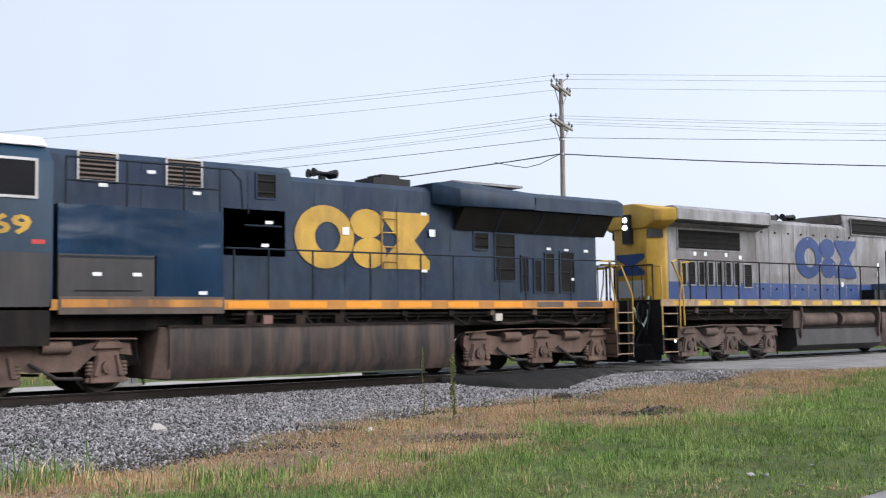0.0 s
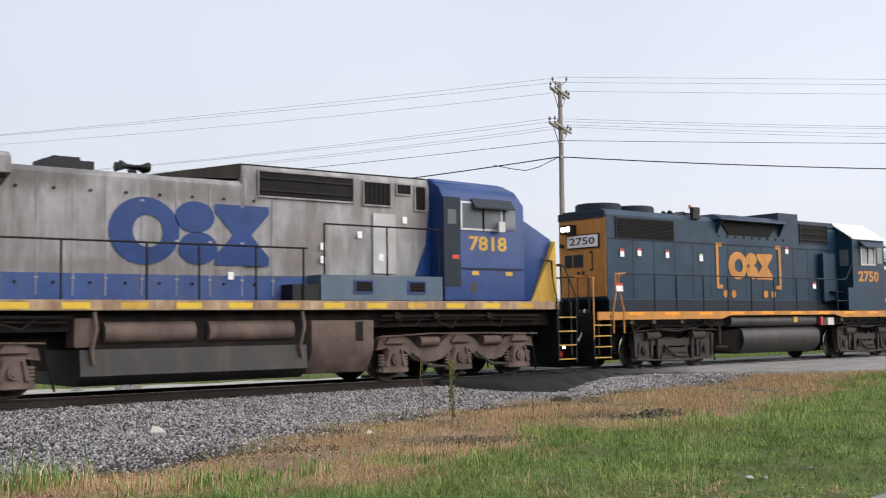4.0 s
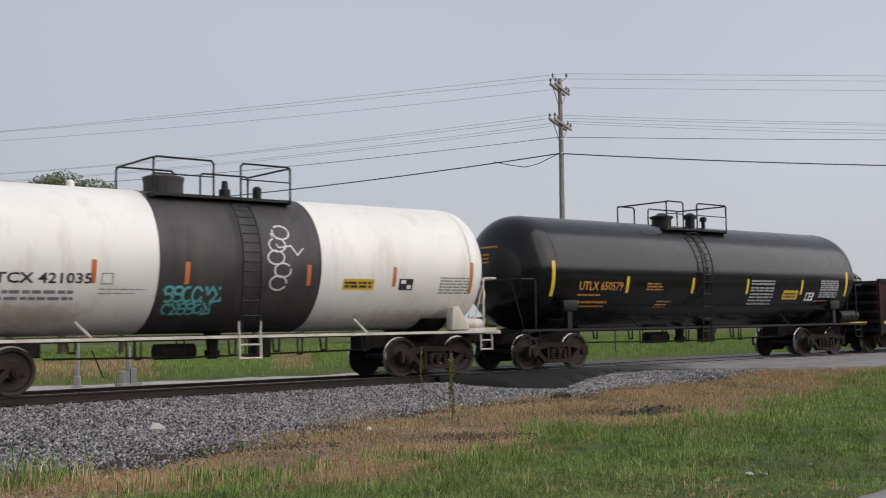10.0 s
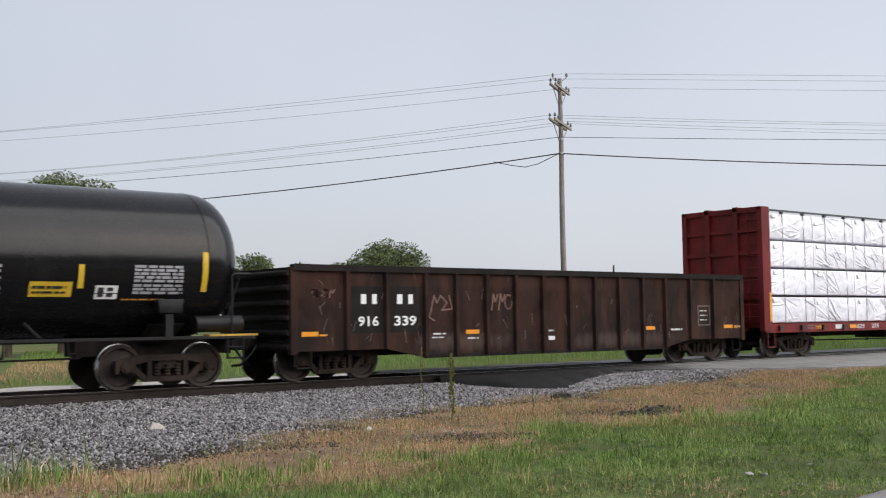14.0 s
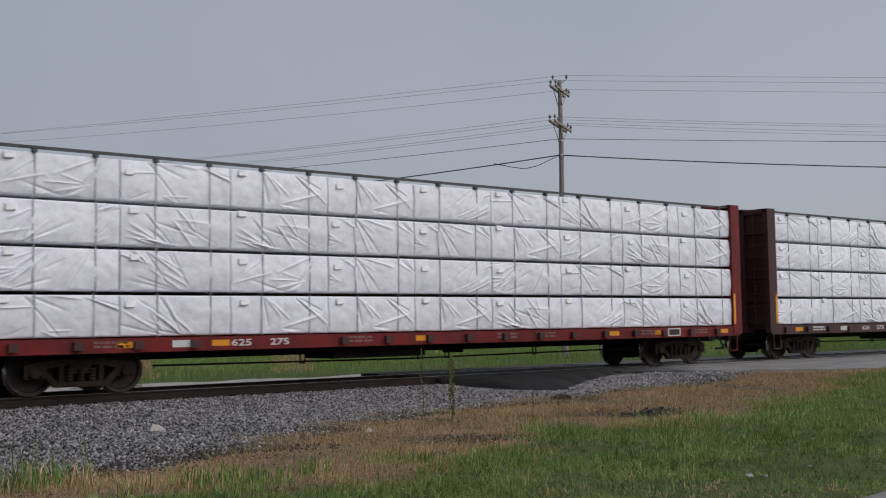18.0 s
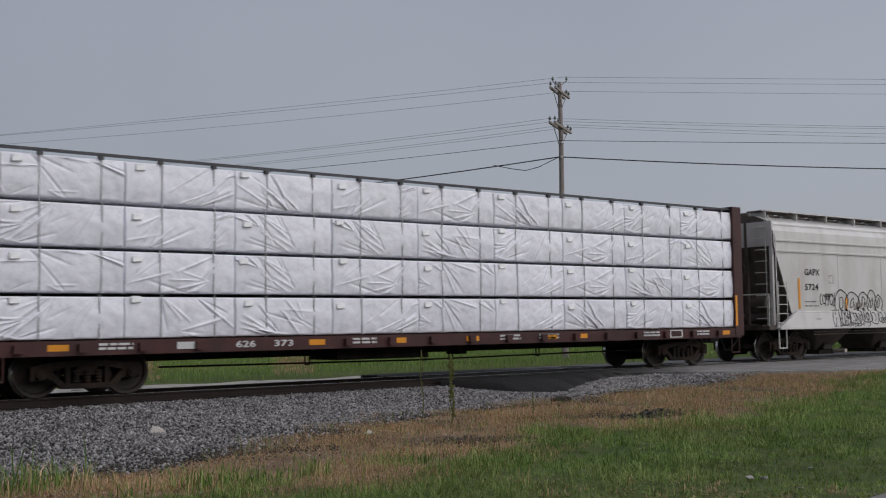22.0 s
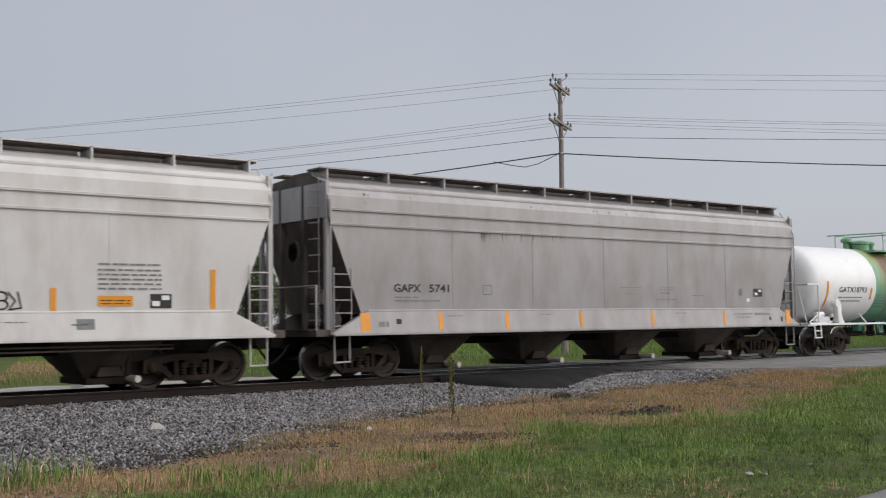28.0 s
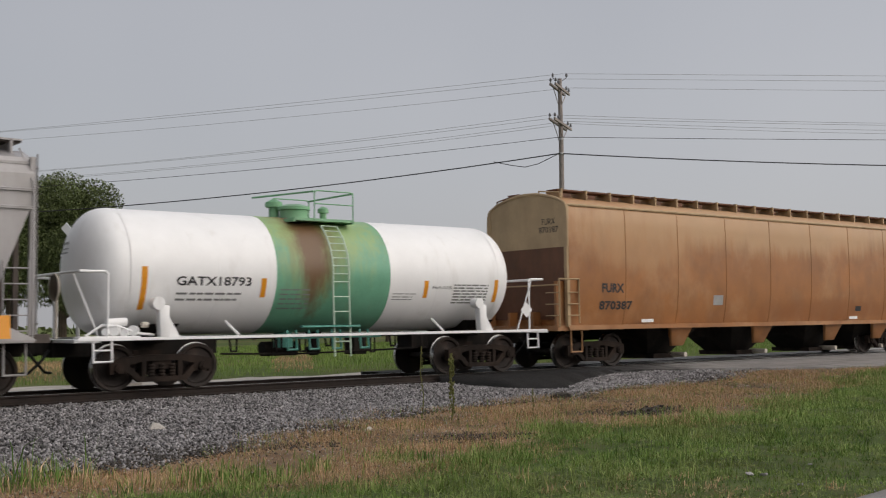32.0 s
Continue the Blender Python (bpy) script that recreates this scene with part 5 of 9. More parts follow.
part("valve", lathe(B(), ((0, .13), (.2, .13), (.24, .08), (.4, .06)), "z", (-23.5, .1, 4.06), 12), "black", ob)
part("valve", lathe(B(), ((0, .1), (.25, .1), (.3, .05)), "z", (-22.8, -.1, 4.06), 12), "black", ob)
part("vent_cap", lathe(B(), ((0, .08), (.12, .08), (.16, .04)), "z", (-27.0, 0, 4.08), 10), "white", ob)
side_ladder(ob, -23.75, 1.5, 2.6, 4.0, 1.15, "black")
st = part("ladder_stirrup", tube(B(), [(-24.0, -1.47, 1.35), (-24.0, -1.5, .58), (-23.5, -1.5, .58), (-23.5, -1.47, 1.35)], .026, 6), "white_dusty", ob)
part("rung", tube(B(), [(-24.0, -1.49, .86), (-23.5, -1.49, .86)], .02, 6), "white_dusty", st)
bm = B()
squiggle(5, -25.6, -24.35, 1.75, 2.05, fn, bm, .05, 6)
squiggle(6, -25.55, -24.5, 1.5, 1.72, fn, bm, .04, 6)
part("graffiti", bm, "graffiti_teal", ob, "teal spray-paint scrawl")
bm = B()
for k in range(5):
    stroke(arc(-23.05 + .1 * math.sin(k * 2), 2.15 + .27 * k, .2, .15, 40 * k, 40 * k + 330), .035, fn, bm)
stroke([(-23.2, 3.2), (-23.05, 2.9), (-22.75, 2.95), (-22.6, 2.75), (-22.45, 2.9)], .03, fn, bm)
part("graffiti", bm, "graffiti_white", ob, "white spray-paint scrawl")
bm = B()
for k in range(12):
    stroke(arc(-29.25 + .1 * math.sin(k * 2.2), 1.68 + .1 * math.cos(k * 1.4), .1, .1, 50 * k, 50 * k + 200), .04, fn, bm)
part("graffiti", bm, "ink_faint", ob, "smudged dark scrawl")
for z, dz in ((3.18, .04), (2.98, .03), (2.9, .02)):
    bm = B()
    for k in range(6):
        y0 = .55 - k * .14
        q = lambda y_, z_: (-30.0 - .85 * max(0, 1 - ((y_ * y_ + (z_ - 2.6) ** 2) / 2.25) ** 1.22) ** .41 - .012, y_, z_)
        bm.faces.new([bm.verts.new(q(*p)) for p in ((y0, z), (y0 - .1, z), (y0 - .1, z + dz), (y0, z + dz))])
    part("stencil_bar", bm, "ink_faint", ob)
q = lambda y_, z_: (-30.0 - .85 * max(0, 1 - ((y_ * y_ + (z_ - 2.6) ** 2) / 2.25) ** 1.22) ** .41 - .008, y_, z_)
bm = B()
bm.faces.new([bm.verts.new(q(*p)) for p in ((.1, 1.72), (-.06, 1.52), (.1, 1.32), (.26, 1.52))])
part("placard", bm, "sticker", ob)
part("brake_wheel", lathe(B(), ((-.02, .28), (.02, .28), (.02, .24), (-.02, .24)), "x", (-30.7, .5, 2.0), 20), "white_dusty", ob)
hb = part("hitch_box", bevel(hull(B(), [(-18.35, -1.5, 1.08), (-17.75, -1.5, 1.08), (-17.75, -1.25, 1.08), (-18.35, -1.25, 1.08), (-18.3, -1.5, 1.62), (-18.12, -1.5, 1.66), (-18.12, -1.25, 1.66), (-18.3, -1.25, 1.62), (-17.95, -1.48, 1.3)]), .03), "white_dusty", ob, "dusty white lifting bracket")
part("brake_cylinder", bevel(cyl(B(), (-18.0, -1.35, 1.24), (-17.35, -1.35, 1.2), .14, 14), .04), "white_dusty", hb)
part("brake_platform", bevel(box(B(), -17.9, -16.9, -1.47, -1.1, 1.06, 1.12), .01, 1), "white_dusty", ob)
part("brake_wheel", lathe(B(), ((-.02, .26), (.02, .26), (.02, .22), (-.02, .22)), "x", (-16.95, -.85, 1.95), 18), "white_dusty", ob)
part("jack_post", bevel(box(B(), -29.42, -29.22, -1.52, -1.38, 1.05, 1.72), .02), "white_dusty", ob)

# black tank car
ob = tank_car("tank_car", "glossy black tank car with yellow lettering and top platform", -16.1, -.12, 1.53, 2.57, [-14.85, -10.4, -5.6, -1.2], ((-15.27, -13.49), (-2.8, -1.02)), ["tank_black"] * 3, "black", depth=1.02)
fn = on_tank(1.53, 2.57)
word("UTLX 650579", -13.97, -12.28, 2.06, 2.3, "orange", ob, fn, bold=.022)
text_rows(ob, [(-13.97, -13.1, 1.92, 1.96), (-14.05, -12.75, 1.72, 1.78), (-14.0, -12.8, 1.62, 1.66), (-11.3, -10.7, 2.24, 2.28), (-11.3, -10.6, 2.16, 2.2), (-11.3, -10.6, 2.08, 2.12), (-10.7, -10.1, 1.75, 1.79), (-10.75, -10.2, 1.66, 1.7), (-10.75, -10.2, 1.6, 1.62)], "orange", fn)
for a, c, d in ((-14.95, 1.9, 2.82), (-1.3, 1.95, 2.75)):
    patches("reflective_stripe", [(a - .06, a + .06, c, d)], "reflect_y", ob, fn, split=4)
for a in (-12.1, -9.3, -6.7, -3.85):
    patches("reflective_stripe", [(a - .055, a + .055, 2.0, 2.45)], "reflect_y", ob, fn, split=3)
text_rows(ob, [(-6.52, -5.3, z, z + .05) for z in (2.37, 2.28, 2.16, 2.08, 1.97, 1.88, 1.78, 1.68)], "strap_grey", fn)
patches("warning_label", [(-4.8, -4.0, 1.84, 2.12)], "reflect_y", ob, fn)
text_rows(ob, [(-4.75, -4.1, 1.99, 2.04), (-4.75, -4.1, 1.9, 1.94)], "ink", on_tank(1.53, 2.57, .012))
patches("route_label", [(-3.55, -3.1, 1.8, 2.06)], "sticker", ob, fn)
patches("route_label_panel", [(-3.5, -3.38, 1.84, 2.02), (-3.32, -3.2, 1.84, 1.92), (-3.32, -3.2, 1.95, 2.02)], "ink", ob, on_tank(1.53, 2.57, .012))
text_rows(ob, [(-2.8, -1.75, z, z + .05) for z in (1.9, 1.97, 2.04, 2.13, 2.2, 2.27, 2.34, 2.41)], "strap_grey", fn)
text_rows(ob, [(-3.0, -2.1, 1.78, 1.81)], "orange", fn)
top_platform(ob, -9.75, -6.95, 3.92, "black", -8.6, .8, (.27, .5))
bm = lathe(B(), ((0, .3), (.25, .3), (.26, .36), (.32, .36), (.36, .2), (.42, .1)), "z", (-8.85, 0, 4.05), 18)
part("manway", bm, "black", ob)
part("valve_housing", lathe(B(), ((0, .15), (.3, .15), (.31, .2), (.42, .2), (.5, .06)), "z", (-7.5, 0, 4.05), 16), "black", ob)
part("vent_pipe", lathe(B(), ((0, .06), (.25, .06), (.26, .11), (.38, .11), (.42, .03)), "z", (-6.85, 0, 4.05), 12), "black", ob)
side_ladder(ob, -8.75, 1.53, 2.57, 4.0, .55, "black")
for x in (-14.35, -2.05):
    part("lift_stand", bevel(hull(box(B(), x - .1, x + .06, -1.5, -1.38, 1.05, 1.5), [(x + u, y, z) for u, z in ((-.24, 1.52), (.24, 1.52), (-.28, 1.8), (.28, 1.8)) for y in (-1.53, -1.38)]), .02), "black", ob)
part("brake_cylinder", bevel(cyl(B(), (-1.4, -1.2, 1.3), (-.35, -1.2, 1.3), .17, 16), .03), "black", ob)
part("brake_platform", box(B(), -1.2, -.1, -1.5, -1.2, 1.05, 1.09), "gold", ob)
for z in (3.2, 3.0, 2.9, 2.8):
    bm = B()
    q = lambda y_, z_: (-14.85 - 1.02 * max(0, 1 - ((y_ * y_ + (z_ - 2.57) ** 2) / 2.341) ** 1.22) ** .41 - .012, y_, z_)
    for k in range(5 if z > 3.1 else 3):
        bm.faces.new([bm.verts.new(q(*p)) for p in ((.35 - k * .14, z), (.24 - k * .14, z), (.24 - k * .14, z + .05), (.35 - k * .14, z + .05))])
    part("stencil_bar", bm, "orange", ob)

# short white and green tank car
M["green_stained"] = stained("green_mid", "product_stained_green_paint", (((-.4, -.6, 3.8), (2.3, 4, 1.9), (.33, .43, .16), .8), ((-.7, -.6, 3.5), (1.0, 5, 2.1), (.25, .26, .1), .85), ((-.72, -.6, 3.3), (.55, 5, 2.3), (.15, .075, .035), .95)))
ob = tank_car("tank_car", "short white tank car with a stained green middle band", 101.65, 113.95, 1.31, 2.39, [102.8, 106.1, 109.08, 112.42], ((102.69, 104.47), (111.15, 112.93)), ["white_clean", "green_stained", "white_clean"], "white_clean", slack=1.07, hoop=.64, foot=.36, depth=.72)
fn = on_tank(1.31, 2.39)
word("GATX18793", 103.78, 105.48, 2.08, 2.27, "ink", ob, fn, bold=.018)
text_rows(ob, [(103.8, 105.3, 1.9, 1.94), (103.8, 105.2, 1.78, 1.82), (109.2, 109.9, 1.93, 1.95), (109.2, 109.8, 1.86, 1.88), (109.2, 109.8, 1.8, 1.82)], "ink_faint", fn)
word("FRA AAR", 110.35, 110.95, 2.06, 2.13, "ink", ob, fn, "lettering")
text_rows(ob, [(111.0, 112.1, z, z + .035) for z in (1.72, 1.79, 1.86, 1.93, 2.0, 2.07, 2.14)], "ink_faint", fn)
for a, c, d in ((103.1, 1.6, 2.45), (112.35, 1.75, 2.3)):
    patches("reflective_stripe", [(a - .06, a + .06, c, d)], "reflect", ob, fn, split=4)
for a in (105.78, 110.15):
    patches("reflective_stripe", [(a - .06, a + .06, 1.85, 2.25)], "reflect", ob, fn, split=3)
text_rows(ob, [(106.2, 107.0, z, z + .03) for z in (1.6, 1.7, 1.8, 1.9, 2.0)], "ink_faint", on_tank(1.31, 2.39, .012))
top_platform(ob, 106.75, 108.3, 3.6, "green_band", 107.66, .66, (0, .33), .016)
part("manway", lathe(B(), ((0, .33), (.22, .33), (.23, .38), (.3, .38), (.36, .2)), "z", (107.3, 0, 3.66), 18), "green_band", ob)
part("safety_valve", lathe(B(), ((0, .12), (.3, .12), (.31, .2), (.42, .2), (.5, .05)), "z", (106.95, .3, 3.66), 12), "green_band", ob)
part("safety_valve", lathe(B(), ((0, .08), (.2, .08), (.21, .13), (.3, .13), (.36, .04)), "z", (108.1, 0, 3.66), 12), "green_band", ob)
side_ladder(ob, 107.66, 1.31, 2.39, 3.6, .55, "green_tape")
part("ladder_step", box(B(), 106.6, 108.1, -1.5, -1.38, 1.2, 1.24), "green_dark", ob)
for z, dz in ((2.95, .05), (2.84, .03), (2.76, .03)):
    bm = B()
    q = lambda y_, z_: (102.8 - .72 * max(0, 1 - ((y_ * y_ + (z_ - 2.39) ** 2) / 1.716) ** 1.22) ** .41 - .012, y_, z_)
    for k in range(5):
        bm.faces.new([bm.verts.new(q(*p)) for p in ((.7 - k * .12, z), (.61 - k * .12, z), (.61 - k * .12, z + dz), (.7 - k * .12, z + dz))])
    part("stencil_bar", bm, "ink_faint", ob)
part("outlet_valve", cyl(B(), (107, 0, .75), (107, 0, 1.1), .22, 16), "green_dark", ob)
for x in (103.45, 111.75):
    jp = part("jack_post", bevel(hull(B(), [(x - .1, -1.5, 1.05), (x + .1, -1.5, 1.05), (x - .1, -1.3, 1.05), (x + .1, -1.3, 1.05), (x - .14, -1.5, 1.68), (x + .1, -1.5, 1.68), (x - .14, -1.3, 1.68), (x + .1, -1.3, 1.68)]), .03), "white_clean", ob)
    part("jack_pad", bevel(cyl(B(), (x - .14, -1.52, 1.72), (x - .14, -1.3, 1.72), .13, 14), .03, 1), "white_clean", jp)
    part("jack_web", hull(B(), [(x + u, y, z) for u, z in ((.08, 1.06), (.34, 1.06), (.08, 1.5)) for y in (-1.44, -1.4)]), "white_clean", jp)
for u, r_, z in ((102.25, .07, 1.17), (102.42, .11, 1.2), (102.62, .08, 1.16), (102.8, .1, 1.19)):
    part("brake_gear", bevel(cyl(B(), (u, -1.42, z), (u + .14, -1.2, z), r_, 12), .02, 1), "white_clean", ob)
part("brake_gear", bevel(cyl(B(), (102.32, -1.3, 1.34), (102.72, -1.3, 1.36), .085, 12), .02, 1), "white_clean", ob)
part("brake_pipe", tube(B(), [(101.9, -1.35, 1.1), (102.2, -1.4, 1.3), (102.5, -1.42, 1.28), (102.9, -1.4, 1.14), (103.3, -1.3, 1.1)], .025, 6), "white_clean", ob)
part("brake_platform", bevel(box(B(), 101.75, 102.95, -1.46, -1.1, 1.04, 1.09), .01, 1), "white_clean", ob)
part("brake_wheel", lathe(B(), ((-.02, .27), (.02, .27), (.02, .23), (-.02, .23)), "x", (101.62, -.45, 2.05), 20), "white_dusty", ob)
part("wheel_post", tube(B(), [(101.66, -.45, 1.05), (101.66, -.45, 2.05)], .03, 6), "white_dusty", ob)
for u in (106.45, 107.0, 107.6, 108.35):
    part("outlet_bracket", tube(B(), [(u, -1.1, 1.14), (u, -1.15, .72), (u + .22, -1.15, .72), (u + .22, -1.1, 1.14)], .025, 6), "green_dark", ob)
part("outlet_rail", tube(B(), [(106.3, -1.42, .98), (108.7, -1.42, .98)], .025, 6), "green_dark", ob)
part("hand_valve", cyl(B(), (103.0, -1.4, 1.3), (103.12, -1.4, 1.3), .06, 10), "white_dusty", ob)
flat(lambda s_, z: (s_, -1.47, z), "placard", [[(113.0, 1.55), (113.2, 1.35), (113.4, 1.55), (113.2, 1.75)]], "sticker", ob)


# ---- gondola ----
def gondola():
    a, b = .75, 16.38
    ob = vehicle("gondola_car", "rusty dark brown ribbed gondola car with open top", "gondola car", (a + b) / 2, "freight cars")
    low = [(a, .68), (3.2, .68), (4.3, .46), (12.8, .46), (13.9, .68), (b, .68)]
    for y, e in ((-1.5, -1), (1.5, 1)):
        poly = low + [(b, 2.42), (a, 2.42)]
        sd = part("side_wall", prism(B(), poly, y - .02, y + .02), "gon_worn", ob, "rust-stained riveted side sheet")
        part("top_chord", bevel(box(B(), a - .03, b + .03, y - .09, y + .06, 2.42, 2.56), .02), "gon_dark", ob)
        ribs = [1.02, 2.11, 3.19, 4.31, 5.24, 6.2, 7.16, 8.1, 9.05, 10.0, 10.95, 11.9, 12.85, 13.95, 15.0, 16.1]
        for i, x in enumerate(ribs):
            if i in (0, 15):
                continue
            zb = .46 if 4 < x < 13 else .68
            w = .075
            bm = hull(B(), [(x + u, y + e * v, z) for u, v in ((-w, .02), (w, .02), (-w * .6, .11), (w * .6, .11)) for z in (zb + .02, 2.42)])
            part("rib", bm, "gon_dark" if e > 0 else "gon", sd)
        part("bottom_chord", box(B(), 4.3, 12.8, y - .05, y + .04, .44, .53), "gon_dark", sd)
    for x, d in ((a, -1), (b, 1)):
        part("end_wall", box(B(), x - .03, x + .03, -1.48, 1.48, .7, 2.5), "gon_dark", ob)
        for z in (.78, 1.08, 1.4, 1.72, 2.04, 2.36):
            part("end_rib", bevel(hull(B(), [(x + d * u, y, z + v) for u, v in ((.03, -.09), (.03, .09), (.16, -.04), (.16, .04)) for y in (-1.5, 1.5)]), .01, 1), "gon_dark", ob)
        part("corner_post", bevel(box(B(), x - .08, x + .08, -1.56, -1.42, .62, 2.5), .015, 1), "gon", ob)
        part("corner_post", bevel(box(B(), x - .08, x + .08, 1.42, 1.56, .62, 2.5), .015, 1), "gon", ob)
        bm = B()
        for z in (.9, 1.3, 1.7, 2.1):
            tube(bm, [(x + d * .22, -1.42, z), (x + d * .22, -.95, z)], .014, 5)
        part("grab_iron", bm, "gon_dark", ob)
        part("sill_step", tube(B(), [(x - d * .1, -1.5, .68), (x - d * .1, -1.5, .32), (x - d * .45, -1.5, .32), (x - d * .45, -1.5, .68)], .02, 5), "gon_dark", ob)
        coupler(ob, x + d * .55, d)
        freight_truck(ob, 2.1 if d < 0 else 15.05)
    part("floor", box(B(), a, b, -1.48, 1.48, .98, 1.04), "gon_dark", ob)
    part("centre_sill", box(B(), a, b, -.3, .3, .68, .98), "under", ob)
    brake_rigging(ob, 4.2, 12.8, .58)
    fn = on_side(-1.526)
    for s_, z in ((.95, 1.0), (5.55, .98), (12.0, .98), (15.5, .98)):
        patches("reflective_stripe", [(s_, s_ + .42, z, z + .1)], "reflect", ob, fn)
    patches("reflective_stripe", [(1.4, 1.6, 1.0, 1.04), (16.0, 16.2, .98, 1.06)], "reflect", ob, fn)
    patches("paint_panel", [(2.24, 3.1, 1.05, 2.1), (3.28, 4.2, 1.05, 2.1)], "gon_dark", ob, on_side(-1.524))
    word("916", 2.42, 2.98, 1.2, 1.43, "sticker", ob, on_side(-1.53), bold=.02)
    word("339", 3.42, 4.05, 1.2, 1.43, "sticker", ob, on_side(-1.53), bold=.02)
    patches("stencil_frame", [(14.3, 14.33, 1.1, 1.62), (14.82, 14.85, 1.1, 1.62), (14.3, 14.85, 1.62, 1.65), (14.3, 14.85, 1.07, 1.1)], "scuff", ob, on_side(-1.53), "faded stencilled frame")
    for s_, w_ in ((2.5, .14), (2.8, .13), (3.5, .15), (3.82, .13)):
        patches("emblem_block", [(s_, s_ + w_, 1.7, 1.92)], "sticker", ob, on_side(-1.53))
    bm = B()
    squiggle(21, 4.45, 5.1, 1.55, 1.9, fn, bm, .035, 2)
    squiggle(22, 6.35, 7.05, 1.55, 1.95, fn, bm, .035, 3)
    squiggle(23, 1.2, 1.8, 1.85, 2.02, fn, bm, .03, 4)
    stroke([(4.5, 1.55), (4.42, 1.4), (4.6, 1.3)], .03, fn, bm)
    part("graffiti", bm, "graffiti_pink", ob, "faded pinkish spray scrawl")
    text_rows(ob, [(4.55, 4.95, .98, 1.02), (4.5, 4.9, .9, .93), (5.6, 5.95, .86, .9), (8.3, 8.5, 1.0, 1.04), (13.1, 13.6, .95, 1.0), (14.4, 14.74, 1.22, 1.25), (14.4, 14.74, 1.35, 1.38), (14.4, 14.74, 1.48, 1.51), (16.05, 16.3, 1.0, 1.04)], "graffiti_white", fn)
    patches("stencil_patch", [(8.3, 8.52, .78, .88)], "sticker", ob, fn)
    rr = random.Random(9)
    for mat_, n_, lab in (("scuff", 30, "pale scrape marks"), ("stain_end", 40, "rust-brown scrape marks")):
        bm = B()
        for _ in range(n_):
            s_, z0 = rr.uniform(1.1, 16.2), rr.choice((rr.uniform(.75, 1.2), rr.uniform(.75, 2.3)))
            q, w = rr.uniform(-.14, .14), rr.uniform(.006, .02)
            L = rr.uniform(.05, .32)
            stroke([(s_, z0 + L), (s_ + q * .6, z0 + L * .5), (s_ + q, z0)], w, fn, bm)
        tagged(part("scratch", bm, mat_, ob, lab), kind="stuff")
    return ob


gondola()


# ---- centre-beam lumber cars ----
def wrap_mesh(seed, w=2.37, h=.85, deep=1.36):
    """A wrapped lumber pack: box whose outer face is a wrinkled sheet."""
    rr = random.Random(seed)
    bm = B()
    nx, nz_ = 150, 46
    tilt = rr.choice((-1, 1))
    folds = []
    for _ in range(8):
        ax_, az = rr.uniform(-.1, w + .1), rr.choice((-.05, h + .05, h * rr.random()))
        a0 = rr.choice((0, math.pi)) + tilt * rr.uniform(.35, .8)
        for k in range(rr.randint(3, 6)):
            a = a0 + rr.gauss(0, .28)
            folds.append((ax_, az, math.cos(a), math.sin(a), rr.uniform(.5, 1.3), rr.uniform(.009, .02), rr.uniform(.016, .036) * rr.choice((1, 1, -1))))
    ox = seed * 13.7

    def off(x, z):
        d = .014 * noise.noise((x * 1.3 + ox, z * 2.2, seed)) + .008 * noise.noise((x * 4 + ox, z * 5, seed + 9))
        for fx, fz, ca, sa, ln, wd, am in folds:
            u, q = (x - fx) * ca + (z - fz) * sa, (z - fz) * ca - (x - fx) * sa
            if 0 < u < ln and abs(q) < .09:
                wide = wd * (.6 + .9 * u / ln)
                d += am * math.exp(-abs(q / wide) ** 1.4) * math.sin(math.pi * min(1, u / ln)) ** .6
        edge = min(x / .015, (w - x) / .015, z / .035, (h - z) / .035, 1)
        sag = .03 * math.sin(math.pi * z / h) + .012 * math.sin(x * 9 + seed) * max(0, 1 - z / .12)
        return (d + sag) * max(0, edge) - .02 * (1 - max(0, min(1, edge))) ** 2

    g = [[bm.verts.new((w * i / nx, -off(w * i / nx, h * k / nz_), .012 + (h - .05) * k / nz_)) for k in range(nz_ + 1)] for i in range(nx + 1)]
    for i in range(nx):
        for k in range(nz_):
            bm.faces.new((g[i][k], g[i + 1][k], g[i + 1][k + 1], g[i][k + 1]))
    back = [bm.verts.new(p) for p in ((0, deep, .012), (w, deep, .012), (w, deep, h - .038), (0, deep, h - .038))]
    bm.faces.new(back)
    bm.faces.new([g[i][0] for i in range(nx + 1)] + [back[1], back[0]])
    bm.faces.new([g[i][nz_] for i in range(nx + 1)] + [back[2], back[3]])
    bm.faces.new([g[0][k] for k in range(nz_ + 1)] + [back[3], back[0]])
    bm.faces.new([g[nx][k] for k in range(nz_ + 1)] + [back[2], back[1]])
    return bm


PACKS = [to_mesh(wrap_mesh(k), "lumber_pack", "wrap", 0, 75) for k in range(10)]
STRAP = to_mesh(box(B(), -.012, .012, -.034, -.022, 0, .86), "strap", "strap_grey")
CORNER = to_mesh(bevel(box(B(), -.045, .045, -.05, .05, .8, .87), .01, 1), "strap_block", "strap")
TAG = to_mesh(bevel(hull(B(), [(-.1, -.085, 0), (.1, -.07, .015), (-.09, -.03, .13), (.12, -.045, .12), (-.1, 0, 0), (.1, 0, 0), (-.09, 0, .14), (.12, 0, .14)]), .012, 1), "tag", "sticker")


